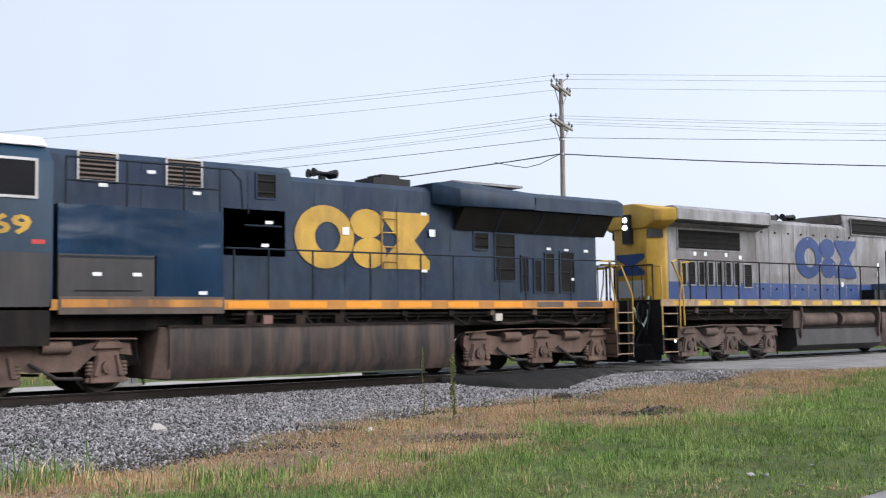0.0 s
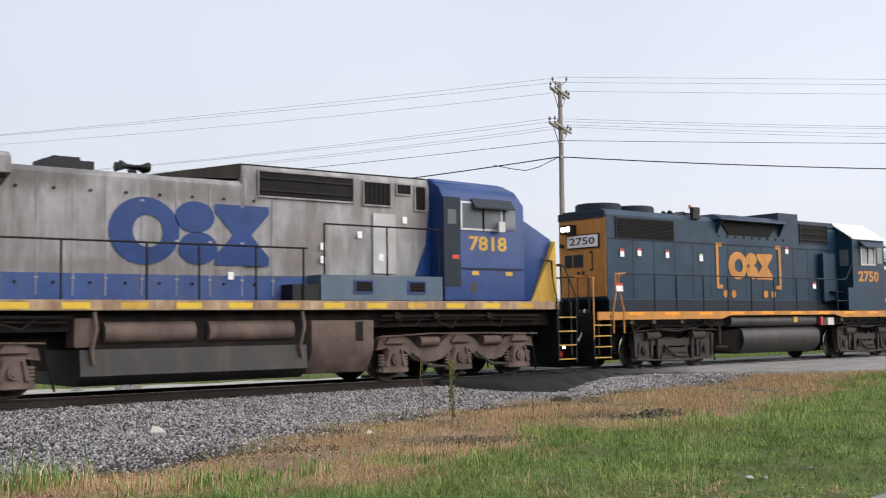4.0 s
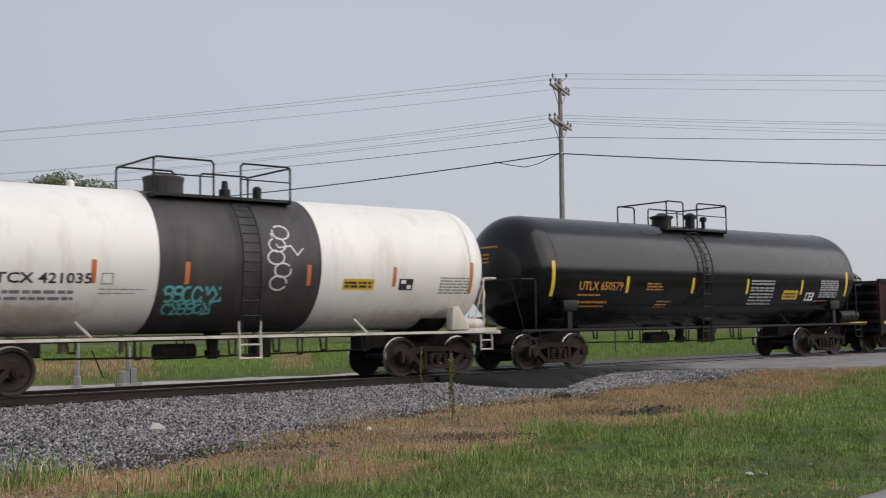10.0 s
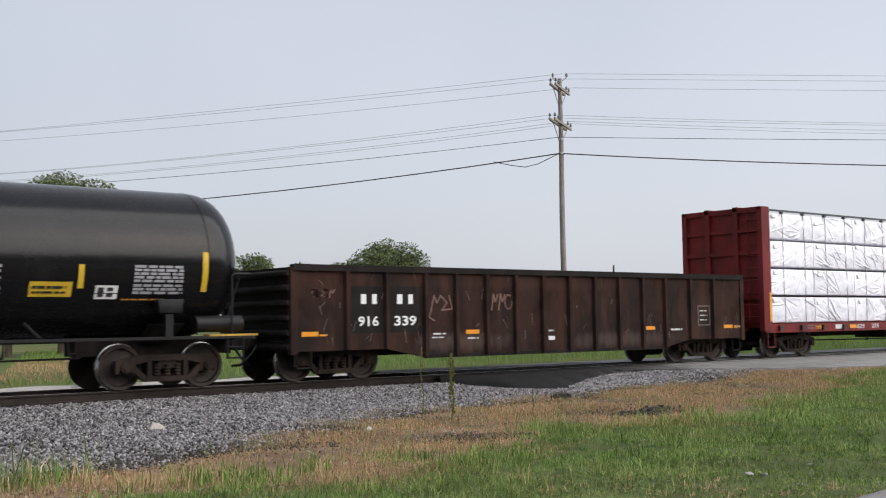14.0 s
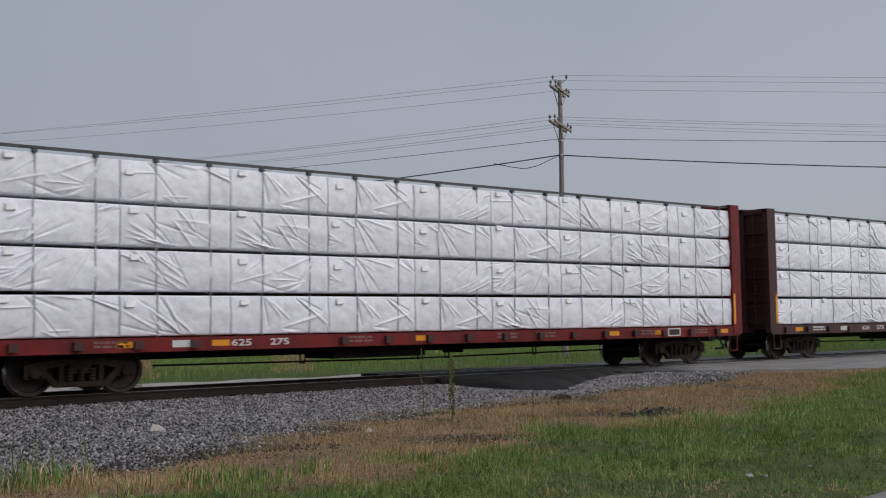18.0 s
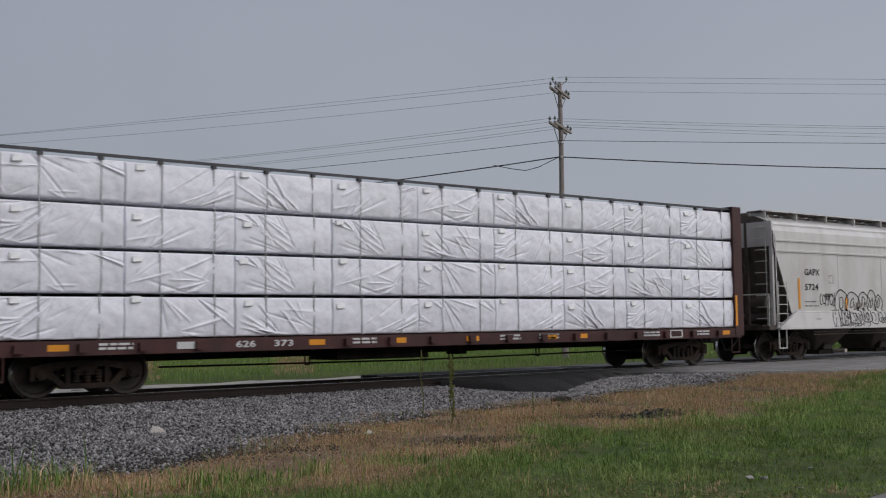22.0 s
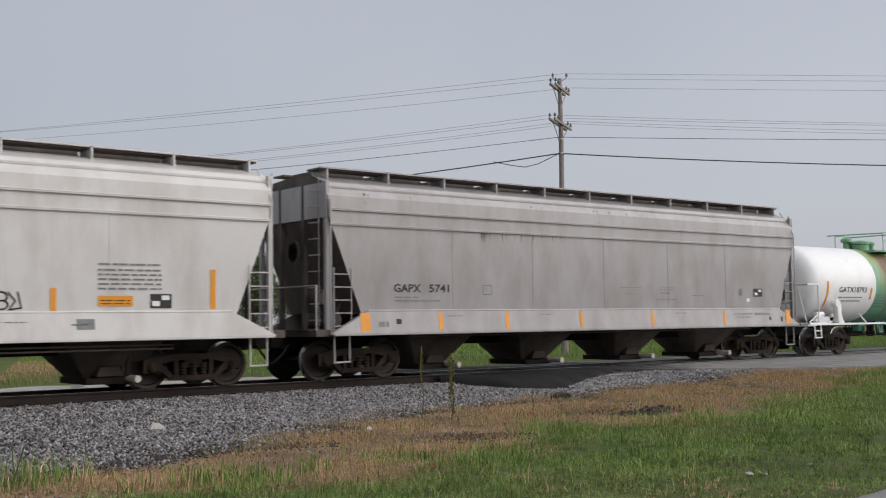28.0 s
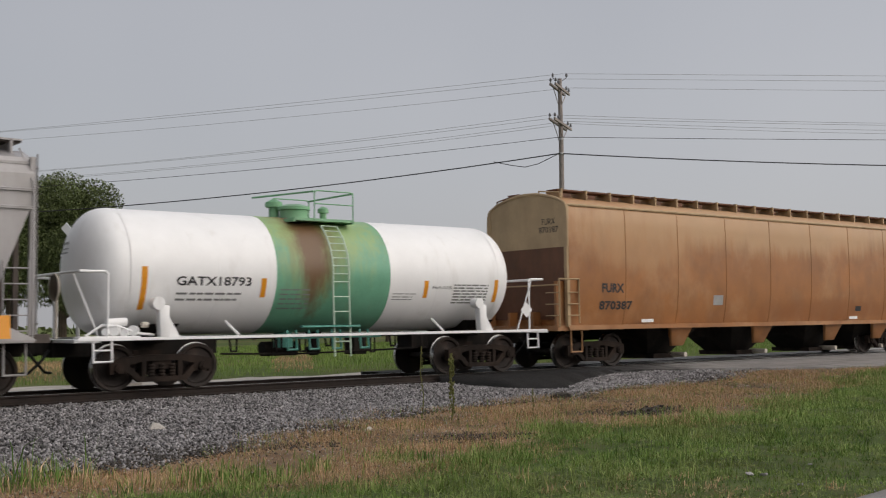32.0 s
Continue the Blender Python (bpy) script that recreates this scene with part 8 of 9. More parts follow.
def road_switcher():
    """Four-axle hood unit, dark blue with an orange-yellow end and sill."""
    s0, s1 = -48.62, -32.7
    ob = vehicle("locomotive", "dark blue four-axle hood locomotive with orange end and lettering", "locomotive", (s0 + s1) / 2, "locomotives")
    part("underframe", bevel(box(B(), s0, s1, -1.2, 1.2, 1.15, 1.5), .02, 1), "black", ob)
    part("deck", box(B(), s0, s1, -1.48, 1.48, 1.5, 1.56), "navy_dark", ob)
    for y in (-1, 1):
        poly = [(s0, 1.36), (-43.3, 1.36), (-42.9, 1.46), (-37.3, 1.46), (-36.9, 1.37), (s1, 1.37), (s1, 1.58), (s0, 1.58)]
        part("side_sill", prism(B(), poly, min(y * 1.46, y * 1.5), max(y * 1.46, y * 1.5)), "orange", ob, "orange-yellow sill stripe")
    for k in range(10):
        x = s0 + 1.2 + k * 1.52
        patches("reflective_stripe", [(x, x + .62, 1.48, 1.57)], "reflect", ob, on_side(-1.505))
    hood("long_hood", ob, -47.6, -36.15, .92, 1.55, 4.47, "navy", .16, "dark blue long hood")
    hood("hood_base", ob, -47.6, -36.2, .98, 1.55, 1.95, "navy_dark", .03)
    # rear end
    part("end_panel", bevel(box(B(), -47.63, -47.6, -.9, .9, 2.02, 4.22), .01, 1), "orange", ob, "orange-yellow end panel")
    part("end_visor", bevel(box(B(), -47.66, -47.6, -.9, .9, 4.22, 4.42), .02, 1), "navy_dark", ob)
    fe = lambda u, z: (-47.64, -u, z)
    part("board_surround", bevel(box(B(), -47.67, -47.63, -.69, .55, 3.39, 3.79), .03, 2), "black", ob)
    nb = part("number_board", bevel(box(B(), -47.685, -47.63, -.66, .52, 3.42, 3.76), .05, 3), "sticker", ob, "white number board")
    word("2750", -.42, .56, 3.49, 3.7, "ink", nb, lambda u, z: (-47.69, -u, z), bold=.015)
    patches("emblem", [(-.68, -.38, 2.86, 3.22), (-.34, .06, 2.86, 3.22)], "navy_dark", ob, fe)
    patches("emblem_bracket", [(.38, .43, 2.75, 3.3), (.3, .38, 3.25, 3.3), (.3, .38, 2.75, 2.8), (-.2, -.08, 2.66, 2.74), (.0, .1, 2.66, 2.74)], "navy_dark", ob, fe)
    hl = part("headlight", bevel(box(B(), -47.86, -47.6, .2, .62, 3.82, 4.08), .04, 2), "black", ob)
    for y in (.32, .5):
        part("lamp", cyl(B(), (-47.88, y, 3.95), (-47.85, y, 3.95), .075, 14), "lamp", hl, "lit headlight")
    part("end_light", cyl(B(), (-47.72, .75, 3.5), (-47.6, .75, 3.5), .06, 10), "black", ob)
    # side openings
    louvre(ob, -47.2, -44.75, 3.66, 4.22, -.925, 14, "navy_dark")
    louvre(ob, -38.3, -36.75, 3.85, 4.42, -.925, 3, "navy_dark")
    part("intake", prism(B(), [(-42.6, 4.4), (-39.55, 4.4), (-40.05, 3.95), (-42.15, 3.95)], -.96, -.9), "vent", ob, "black dynamic brake intake")
    part("intake_hood", bevel(hull(B(), [(-42.8, y, 4.36) for y in (-1.18, 1.18)] + [(-39.4, y, 4.36) for y in (-1.18, 1.18)] + [(-42.8, y, 4.42) for y in (-1.16, 1.16)] + [(-39.4, y, 4.42) for y in (-1.16, 1.16)] + [(-42.75, y, 4.56) for y in (-.85, .85)] + [(-39.45, y, 4.56) for y in (-.85, .85)]), .015, 1), "navy_worn", ob)
    for u in (-42.7, -39.5):
        part("intake_cheek", hull(B(), [(u, -.93, 3.95), (u + .04, -.93, 3.95), (u, -.93, 4.38), (u + .04, -.93, 4.38), (u, -1.15, 4.38), (u + .04, -1.15, 4.38)]), "navy_worn", ob)
    part("equipment_box", bevel(box(B(), -39.5, -38.42, -.93, .93, 4.3, 4.76), .03), "navy_worn", ob)
    part("inertial_hatch", bevel(box(B(), -38.4, -36.3, -.9, .9, 4.4, 4.56), .03), "navy_worn", ob)
    for c, r, z in ((-46.92, .66, 4.68), (-45.5, .66, 4.68), (-41.5, .72, 4.6)):
        fan = part("fan", lathe(B(), ((4.4, r), (z - .03, r), (z, r - .04), (z, r - .1), (z - .12, r - .12), (z - .12, .05)), "z", (c, 0, 0), 36), "navy_dark", ob, "roof cooling fan")
        for k in range(8):
            a = k * math.pi / 4
            part("fan_blade", hull(B(), [(c + .1 * math.cos(a), .1 * math.sin(a), z - .1), (c + (r - .12) * math.cos(a), (r - .12) * math.sin(a), z - .1), (c + (r - .12) * math.cos(a + .3), (r - .12) * math.sin(a + .3), z - .06), (c + .1 * math.cos(a + .5), .1 * math.sin(a + .5), z - .05)]), "black", fan)
    part("exhaust_pipe", bevel(box(B(), -43.35, -42.85, -.3, .3, 4.45, 4.62), .03, 1), "black", ob)
    horn(ob, -43.6, 4.42)
    part("beacon", lathe(B(), ((0, .05), (.08, .05), (.12, .02)), "z", (-43.72, -.75, 4.68), 10), "red_tape", ob)
    part("bell_bracket", bevel(box(B(), -43.85, -43.55, -.98, -.85, 4.35, 4.7), .03, 1), "black", ob)
    for x in (-42.6, -43.0):
        part("roof_vent", cyl(B(), (x + 1, 0, 4.45), (x + 1, 0, 4.6), .12, 12), "black", ob)
    door_lines(ob, (-46.5, -45.6, -44.7, -43.85, -43.0, -42.15, -41.3, -40.45, -39.6, -38.75, -37.9, -37.1), 1.98, 3.6, -.92, "navy")
    part("door_sill", box(B(), -47.5, -36.2, -.94, -.92, 3.62, 3.65), "navy_dark", ob)
    for k in range(9):
        x = -42.6 + k * .42
        part("latch", cyl(B(), (x, -.95, 3.88), (x, -.92, 3.88), .035, 8), "black", ob)
    # emblem and lettering on the hood
    fn = on_side(-.94)
    emblem(-42.19, -39.91, 2.57, 3.43, "orange", ob, fn)
    patches("emblem_bracket", [(-42.78, -42.66, 2.28, 3.68), (-42.66, -42.48, 3.56, 3.68), (-42.66, -42.48, 2.28, 2.4)], "orange", ob, fn)
    patches("emblem_bracket", [(-39.56, -39.44, 2.28, 3.68), (-39.74, -39.56, 3.56, 3.68), (-39.74, -39.56, 2.28, 2.4)], "orange", ob, fn)
    for x in (-42.35, -41.95, -40.3, -39.9):
        flat(fn, "emblem_dot", [arc(x, 2.12, .12, .12, 0, 360, 16)[:-1]], "orange", ob)
    for x, z, cap in ((-47.0, 3.24, "red"), (-46.27, 3.28, "red"), (-45.05, 3.26, "red"), (-43.5, 3.2, "green_tape"), (-39.1, 3.55, "red"), (-37.0, 3.3, "red")):
        sticker(ob, x, z, -.942, cap=cap)
    sticker(ob, -38.5, 2.4, -1.52, .18, .2)
    sticker(ob, -47.8, 2.24, -1.54, .26, .22)
    part("side_locker", bevel(box(B(), -37.3, -36.6, -1.12, -.92, 1.9, 3.5), .02, 1), "navy", ob)
    # cab
    a, b = -36.15, -34.15
    cab = part("cab", bevel(prism(B(), [(-1.5, 1.58), (1.5, 1.58), (1.5, 3.98), (.72, 4.5), (-.72, 4.5), (-1.5, 3.98)], a, b, "x"), .02, 1), "navy", ob, "dark blue cab")
    for y in (-1, 1):
        part("roof", hull(B(), [(x, y * v, z) for x in (a - .06, b + .06) for v, z in ((1.56, 3.99), (.72, 4.56), (1.56, 4.03), (.72, 4.6))]), "white", cab, "white cab roof panel")
    part("roof", box(B(), a - .06, b + .06, -.72, .72, 4.55, 4.6), "white", cab)
    win = part("window", box(B(), -35.62, -34.82, -1.51, -1.495, 3.18, 3.72), "glass_pale", cab)
    part("window_frame", bevel(box(box(box(box(B(), -35.68, -34.76, -1.53, -1.5, 3.12, 3.18), -35.68, -34.76, -1.53, -1.5, 3.72, 3.78), -35.68, -35.62, -1.53, -1.5, 3.18, 3.72), -34.82, -34.76, -1.53, -1.5, 3.18, 3.72), .006, 1), "steel", win)
    part("window_bar", box(B(), -35.24, -35.2, -1.525, -1.5, 3.18, 3.72), "black", win)
    part("sunshade", hull(B(), [(x, y, z) for x in (-35.75, -34.4) for y, z in ((-1.5, 3.96), (-1.5, 3.92), (-1.75, 3.76), (-1.75, 3.72))]), "navy_worn", cab)
    part("rear_window", box(B(), a - .012, a, -1.35, -1.02, 3.1, 3.65), "glass_pale", cab)
    part("window", box(B(), -34.62, -34.3, -1.51, -1.495, 3.2, 3.8), "glass", cab)
    word("2750", -35.83, -34.55, 2.56, 2.93, "orange", cab, on_side(-1.507), bold=.03)
    part("cab_step_box", bevel(box(B(), -36.5, -34.2, -1.52, -1.45, 1.6, 2.35), .02, 1), "navy", ob)
    part("cab_step", box(B(), -37.0, -36.45, -1.45, -1.0, 1.9, 1.94), "black", ob)
    part("cab_step", box(B(), -37.0, -36.45, -1.3, -1.0, 2.2, 2.24), "black", ob)
    # short hood
    hood("short_hood", ob, b, -32.95, 1.0, 1.55, 3.3, "navy", .1)
    part("nose_stripe", box(B(), -33.12, -32.94, -1.006, 1.006, 2.3, 3.22), "orange", ob)
    part("nose_top_step", box(B(), -34.1, -33.0, -.95, .95, 3.3, 3.33), "navy_dark", ob)
    patches("sticker", [(-33.5, -33.36, 2.98, 3.06), (-33.4, -33.24, 1.86, 2.02)], "sticker", ob, on_side(-1.01))
    sticker(ob, -33.3, 3.12, -1.004, .22, .14)
    for p0 in ((-33.9, 2.9), (-33.7, 2.5)):
        part("step_recess", cyl(B(), (p0[0], -1.03, p0[1]), (p0[0], -1.0, p0[1]), .1, 14), "navy_dark", ob)
    handrail(ob, [-46.27, -45.33, -44.11, -42.96, -41.8, -40.64, -39.43, -38.2, -37.1], 1.58, 2.62, -1.47, "navy_dark", (1.3, .3))
    handrail(ob, [-46.27, -45.33, -44.11, -42.96, -41.8, -40.64, -39.43, -38.2, -37.1], 1.58, 2.62, 1.47, "navy_dark", (1.3, .3))
    part("handrail_end", tube(B(), [(-47.55, -1.47, 2.62), (-47.75, -1.47, 2.58), (-47.78, -1.48, 2.3), (-47.6, -1.5, 1.6), (-47.6, -1.5, 1.0)], .026, 7), "orange", ob)
    part("handrail_end", tube(B(), [(-36.8, -1.47, 2.62), (-36.55, -1.47, 2.65), (-36.2, -1.52, 3.2)], .022, 7), "navy_dark", ob)
    part("nose_rail", tube(B(), [(-34.1, -1.0, 3.4), (-32.1, -1.0, 3.4), (-32.1, -1.0, 1.6)], .022, 6), "black", ob)
    part("nose_rail", tube(B(), [(-32.4, -1.2, 2.6), (-32.1, -1.2, 2.6), (-32.05, -1.2, 1.6)], .022, 6), "black", ob)
    corner_steps(ob, s0 + .5, -1, "orange")
    corner_steps(ob, s1 - .1, 1, "black")
    loco_end(ob, s0 + .1, -1)
    loco_end(ob, s1 + .1, 1)
    # tank and air reservoirs
    prof = [(-y, z) for y, z in ((1.1, 1.12), (1.3, 1.06), (1.4, .95), (1.44, .78), (1.42, .6), (1.33, .44), (1.2, .34), (1.05, .29))] + [(y, z) for y, z in ((1.05, .29), (1.2, .34), (1.33, .44), (1.42, .6), (1.44, .78), (1.4, .95), (1.3, 1.06), (1.1, 1.12))]
    part("fuel_tank", bevel(prism(B(), prof, -42.2, -38.15, "x"), .06, 2), "fuel_grime", ob, "grimy fuel tank")
    part("tank_end", bevel(hull(B(), [(-42.9, y, z) for y in (-.9, .9) for z in (.4, 1.0)] + [(-42.15, y, z) for y in (-1.3, 1.3) for z in (.3, 1.05)]), .04), "under", ob)
    part("air_reservoir", bevel(cyl(B(), (-42.75, -1.25, 1.28), (-38.3, -1.25, 1.28), .17, 18), .04), "dark_band", ob)
    part("air_reservoir", bevel(cyl(B(), (-42.75, 1.25, 1.28), (-38.3, 1.25, 1.28), .17, 18), .04), "dark_band", ob)
    part("fill_cap", bevel(box(B(), -39.6, -39.4, -1.45, -1.35, 1.22, 1.4), .02), "gold", ob)
    part("red_valve", bevel(box(B(), -38.15, -38.05, -1.5, -1.4, 1.12, 1.4), .02), "red", ob)
    part("speed_box", bevel(box(B(), -37.75, -37.4, -1.5, -1.3, 1.12, 1.36), .03), "white_dusty", ob)
    part("hanging_bracket", bevel(box(B(), -43.22, -43.12, -1.3, -1.2, .6, 1.15), .01, 1), "truck", ob)
    part("hanging_bracket", bevel(box(B(), -43.4, -42.8, -1.3, -1.2, .5, .56), .01, 1), "truck", ob)
    under_pipes(ob, -47.6, -43.2, 1.3, "under", 8)
    under_pipes(ob, -37.2, -33.2, 1.3, "under", 9)
    loco_truck(ob, (-46.45, -43.75), "truck_sooty", "two")
    loco_truck(ob, (-36.33, -33.63), "truck_sooty", "two")
    return ob


road_switcher()


def wide_cab_grey():
    """Six-axle unit with radiator wings, grey over blue, gold end, blue cab."""
    s0, s1 = -69.25, -50.05
    ob = vehicle("locomotive", "weathered grey and blue six-axle locomotive with gold end and blue cab", "locomotive", (s0 + s1) / 2, "locomotives")
    part("underframe", bevel(box(B(), s0, s1, -1.15, 1.15, 1.25, 1.72), .02, 1), "under", ob)
    part("deck", box(B(), s0, s1, -1.48, 1.48, 1.78, 1.84), "under", ob)
    for y in (-1, 1):
        part("side_sill", box(B(), s0, s1, min(y * 1.46, y * 1.5), max(y * 1.46, y * 1.5), 1.65, 1.85), "cream", ob, "dirty cream sill stripe")
    for k, x in enumerate(np.arange(s0 + .5, s1 - .5, 1.15)):
        patches("reflective_stripe", [(x, x + .55, 1.68, 1.8)], "reflect_y" if k % 3 else "gold", ob, on_side(-1.505))
    # hood in two colours
    hood("hood_band", ob, -68.28, -53.8, .955, 1.84, 2.38, "blue_faded", .005, "faded blue lower band")
    M["grey_hood"] = stained("grey", "soot_smudged_grey_paint", (((-3.8, 0, 4.3), (1.8, 3, .55), (.06, .054, .05), .75), ((-.3, 0, 4.1), (2.2, 3, .4), (.08, .07, .065), .6), ((-6.4, 0, 3.1), (3, 3, .35), (.1, .085, .078), .6), ((-2, 0, 2.5), (4, 3, .3), (.12, .1, .09), .5), ((-4.6, 0, 3.5), (.5, 3, 1.2), (.09, .08, .072), .6)), 1.8)
    M["grey_box"] = stained("grey", "streaked_grey_paint", (((2.4, 0, 3.0), (1.3, 3, 1.1), (.13, .11, .1), .6), ((5.2, 0, 3.9), (1.2, 3, .8), (.14, .12, .11), .5)), 1.8)
    hood("hood", ob, -68.28, -58.92, .95, 2.38, 4.42, "grey_hood", .12, "weathered grey engine hood")
    part("rear_hood", bevel(hull(B(), [(x, e * y, z) for e in (-1, 1) for x, y in ((-68.27, .965), (-68.38, .965), (-68.8, .62)) for z in (1.84, 4.4)] + [(x, e * y, 4.48) for e in (-1, 1) for x, y in ((-68.27, .8), (-68.7, .5))]), .015, 1), "gold", ob, "gold end of the hood")
    # radiator wings
    w0, w1 = -68.45, -63.95
    sec = [(-1.5, 4.16), (-1.5, 4.46), (-1.35, 4.56), (1.35, 4.56), (1.5, 4.46), (1.5, 4.16), (.95, 3.98), (-.95, 3.98)]
    part("radiator_wing", bevel(prism(B(), sec, w0, w1, "x"), .02, 1), "grey", ob, "grey radiator overhang")
    part("wing_end", bevel(hull(B(), [(w0, y, z) for y, z in ((-1.5, 4.12), (-1.5, 4.47), (-.2, 4.7), (.2, 4.7), (1.5, 4.47), (1.5, 4.12), (.95, 3.86), (-.95, 3.86))] + [(w0 - .42, y, z) for y, z in ((-1.0, 4.14), (-1.0, 4.46), (-.2, 4.68), (.2, 4.68), (1.0, 4.46), (1.0, 4.14), (.6, 3.95), (-.6, 3.95))]), .03, 2), "gold", ob, "gold radiator nose")
    part("wing_underside", box(B(), w0 + .05, w1 - .05, -1.42, -1.0, 4.08, 4.15), "vent", ob)
    louvre(ob, -67.8, -64.85, 3.36, 3.92, -.955, 4, "grey", "vent")
    # headlight and number on the end
    lb = part("headlight", bevel(box(B(), -69.0, -68.79, -.13, .13, 3.5, 4.36), .03, 2), "black", ob)
    for z in (4.2, 3.98):
        part("lamp", cyl(B(), (-69.03, 0, z), (-68.99, 0, z), .075, 12), "lamp", lb, "lit headlight")
    for e in (-1, 1):
        part("number_board", bevel(hull(B(), [(x - o, e * (y + o), z) for x, y in ((-68.42, .93), (-68.78, .64)) for o in (0, .04) for z in (3.66, 3.92)]), .01, 1), "dark_band", ob)
    flat(lambda u, z: (-68.815, -u, z), "emblem", [[(-.55, 3.2), (-.55, 3.07), (-.2, 2.89), (.2, 2.89), (.55, 3.07), (.55, 3.2)], [(-.55, 2.57), (.55, 2.57), (.55, 2.7), (.2, 2.89), (-.2, 2.89), (-.55, 2.7)]], "blue", ob)
    part("end_door_patch", bevel(box(B(), -68.83, -68.79, -.5, .5, 1.92, 2.42), .01, 1), "grey_light", ob)
    # vents low on the hood
    for k in range(7):
        x = -67.72 + k * .43
        louvre(ob, x - .02, x + .22, 2.3, 2.97, -.965, 1, "grey", "vent", "side_vent")
    louvre(ob, -64.66, -64.28, 2.25, 2.95, -.955, 1, "grey", "vent", "side_vent")
    for x, z in ((-67.1, 3.16), (-66.6, 3.16), (-65.6, 3.16), (-64.9, 3.1)):
        patches("sticker", [(x, x + .14, z, z + .12)], "sticker", ob, on_side(-.962))
    part("exhaust_pipe", bevel(box(B(), -62.95, -61.95, -.35, .35, 4.4, 4.66), .03, 1), "black", ob)
    part("pipe_rim", bevel(box(B(), -62.75, -62.2, -.25, .25, 4.66, 4.74), .02, 1), "black", ob)
    horn(ob, -61.0, 4.52)
    part("horn_bracket", box(B(), -61.06, -60.94, -.08, .08, 4.4, 4.55), "black", ob)
    door_lines(ob, (-64.0, -63.3, -62.6, -61.95, -61.2, -60.45, -59.7, -58.95, -58.2), 1.95, 4.2, -.955, "grey")
    for x in np.arange(-63.7, -58.3, .72):
        for z in (2.2, 4.0):
            part("latch", cyl(B(), (x, -.985, z), (x, -.95, z), .03, 8), "under", ob)
    emblem(-61.9, -58.3, 2.57, 3.94, "blue", ob, on_side(-.972))
    # raised equipment section
    part("equipment_hood", bevel(hull(B(), [(-58.95, y, 4.4) for y in (-.85, .85)] + [(-58.9, y, 4.78) for y in (-.85, .85)] + [(-53.86, y, 4.8) for y in (-.9, .9)] + [(-58.9, y, 2.38) for y in (-.9, .9)] + [(-53.86, y, 2.38) for y in (-.95, .95)] + [(-58.9, y, 4.4) for y in (-.95, .95)] + [(-53.86, y, 4.6) for y in (-.97, .97)]), .02, 1), "grey_box", ob, "grey raised equipment hood")
    part("hood_top", hull(B(), [(-60.9, y, 4.44) for y in (-.8, .8)] + [(-58.9, y, 4.82) for y in (-.8, .8)] + [(-53.9, y, 4.84) for y in (-.85, .85)] + [(-53.9, y, 4.74) for y in (-.85, .85)] + [(-58.9, y, 4.7) for y in (-.85, .85)] + [(-60.9, y, 4.38) for y in (-.85, .85)]), "under", ob)
    louvre(ob, -58.55, -56.1, 4.13, 4.66, -.972, 2, "grey", "vent")
    louvre(ob, -55.8, -55.05, 4.1, 4.62, -.975, 6, "grey", "vent", "grid_vent", True)
    louvre(ob, -54.85, -54.45, 4.4, 4.62, -.975, 3, "grey", "vent", "grid_vent", True)
    louvre(ob, -54.3, -54.0, 4.05, 4.6, -.975, 3, "grey", "vent", "grid_vent", True)
    part("equipment_box", bevel(box(B(), -57.3, -53.9, -1.48, -.9, 1.86, 2.42), .02, 1), "blue_grey", ob, "blue-grey equipment box")
    for x in (-56.4, -54.9):
        louvre(ob, x, x + .45, 2.05, 2.28, -1.485, 4, "blue_faded", "vent", "box_vent")
    part("cab_stairs", bevel(box(B(), -58.0, -57.3, -1.45, -.95, 1.86, 2.2), .01, 1), "black", ob)
    part("panel_door", bevel(box(B(), -55.55, -54.9, -.99, -.95, 2.5, 3.9), .01, 1), "grey_light", ob)
    part("blue_flank", prism(B(), [(-54.35, 2.4), (-53.86, 2.4), (-53.86, 4.3), (-54.0, 3.2)], -.995, -.96), "blue", ob)
    for x, z in ((-57.0, 2.7), (-57.0, 3.0), (-56.0, 3.3), (-55.4, 2.8), (-54.7, 3.7), (-59.3, 2.3)):
        patches("sticker", [(x, x + .13, z, z + .16)], "sticker", ob, on_side(-.998))
    # cab and nose
    a, b = -53.85, -51.25
    cab = part("cab", bevel(hull(B(), [(x, y, z) for x in (a, b) for y, z in ((-1.5, 1.86), (1.5, 1.86), (-1.5, 4.25), (1.5, 4.25))] + [(x, y, 4.78) for x in (a, b - .25) for y in (-1.0, 1.0)] + [(x, y, 4.6) for x in (a, b - .12) for y in (-1.3, 1.3)]), .02, 1), "blue", ob, "royal blue cab")
    part("cab_roof", bevel(hull(B(), [(a, y, 4.84) for y in (-.95, .95)] + [(b - .3, y, 4.82) for y in (-.9, .9)] + [(a, y, 4.74) for y in (-1.1, 1.1)] + [(b - .2, y, 4.7) for y in (-1.1, 1.1)]), .02, 1), "blue_faded", cab)
    part("roof_antenna", bevel(box(B(), -52.0, -51.5, -.3, .3, 4.8, 4.92), .03, 1), "blue_faded", cab)
    part("cab_recess", box(B(), a - .02, a + .5, -1.515, -1.49, 2.2, 4.35), "navy_dark", cab)
    part("rear_window", box(B(), a + .1, a + .36, -1.525, -1.51, 3.7, 4.05), "glass_pale", cab)
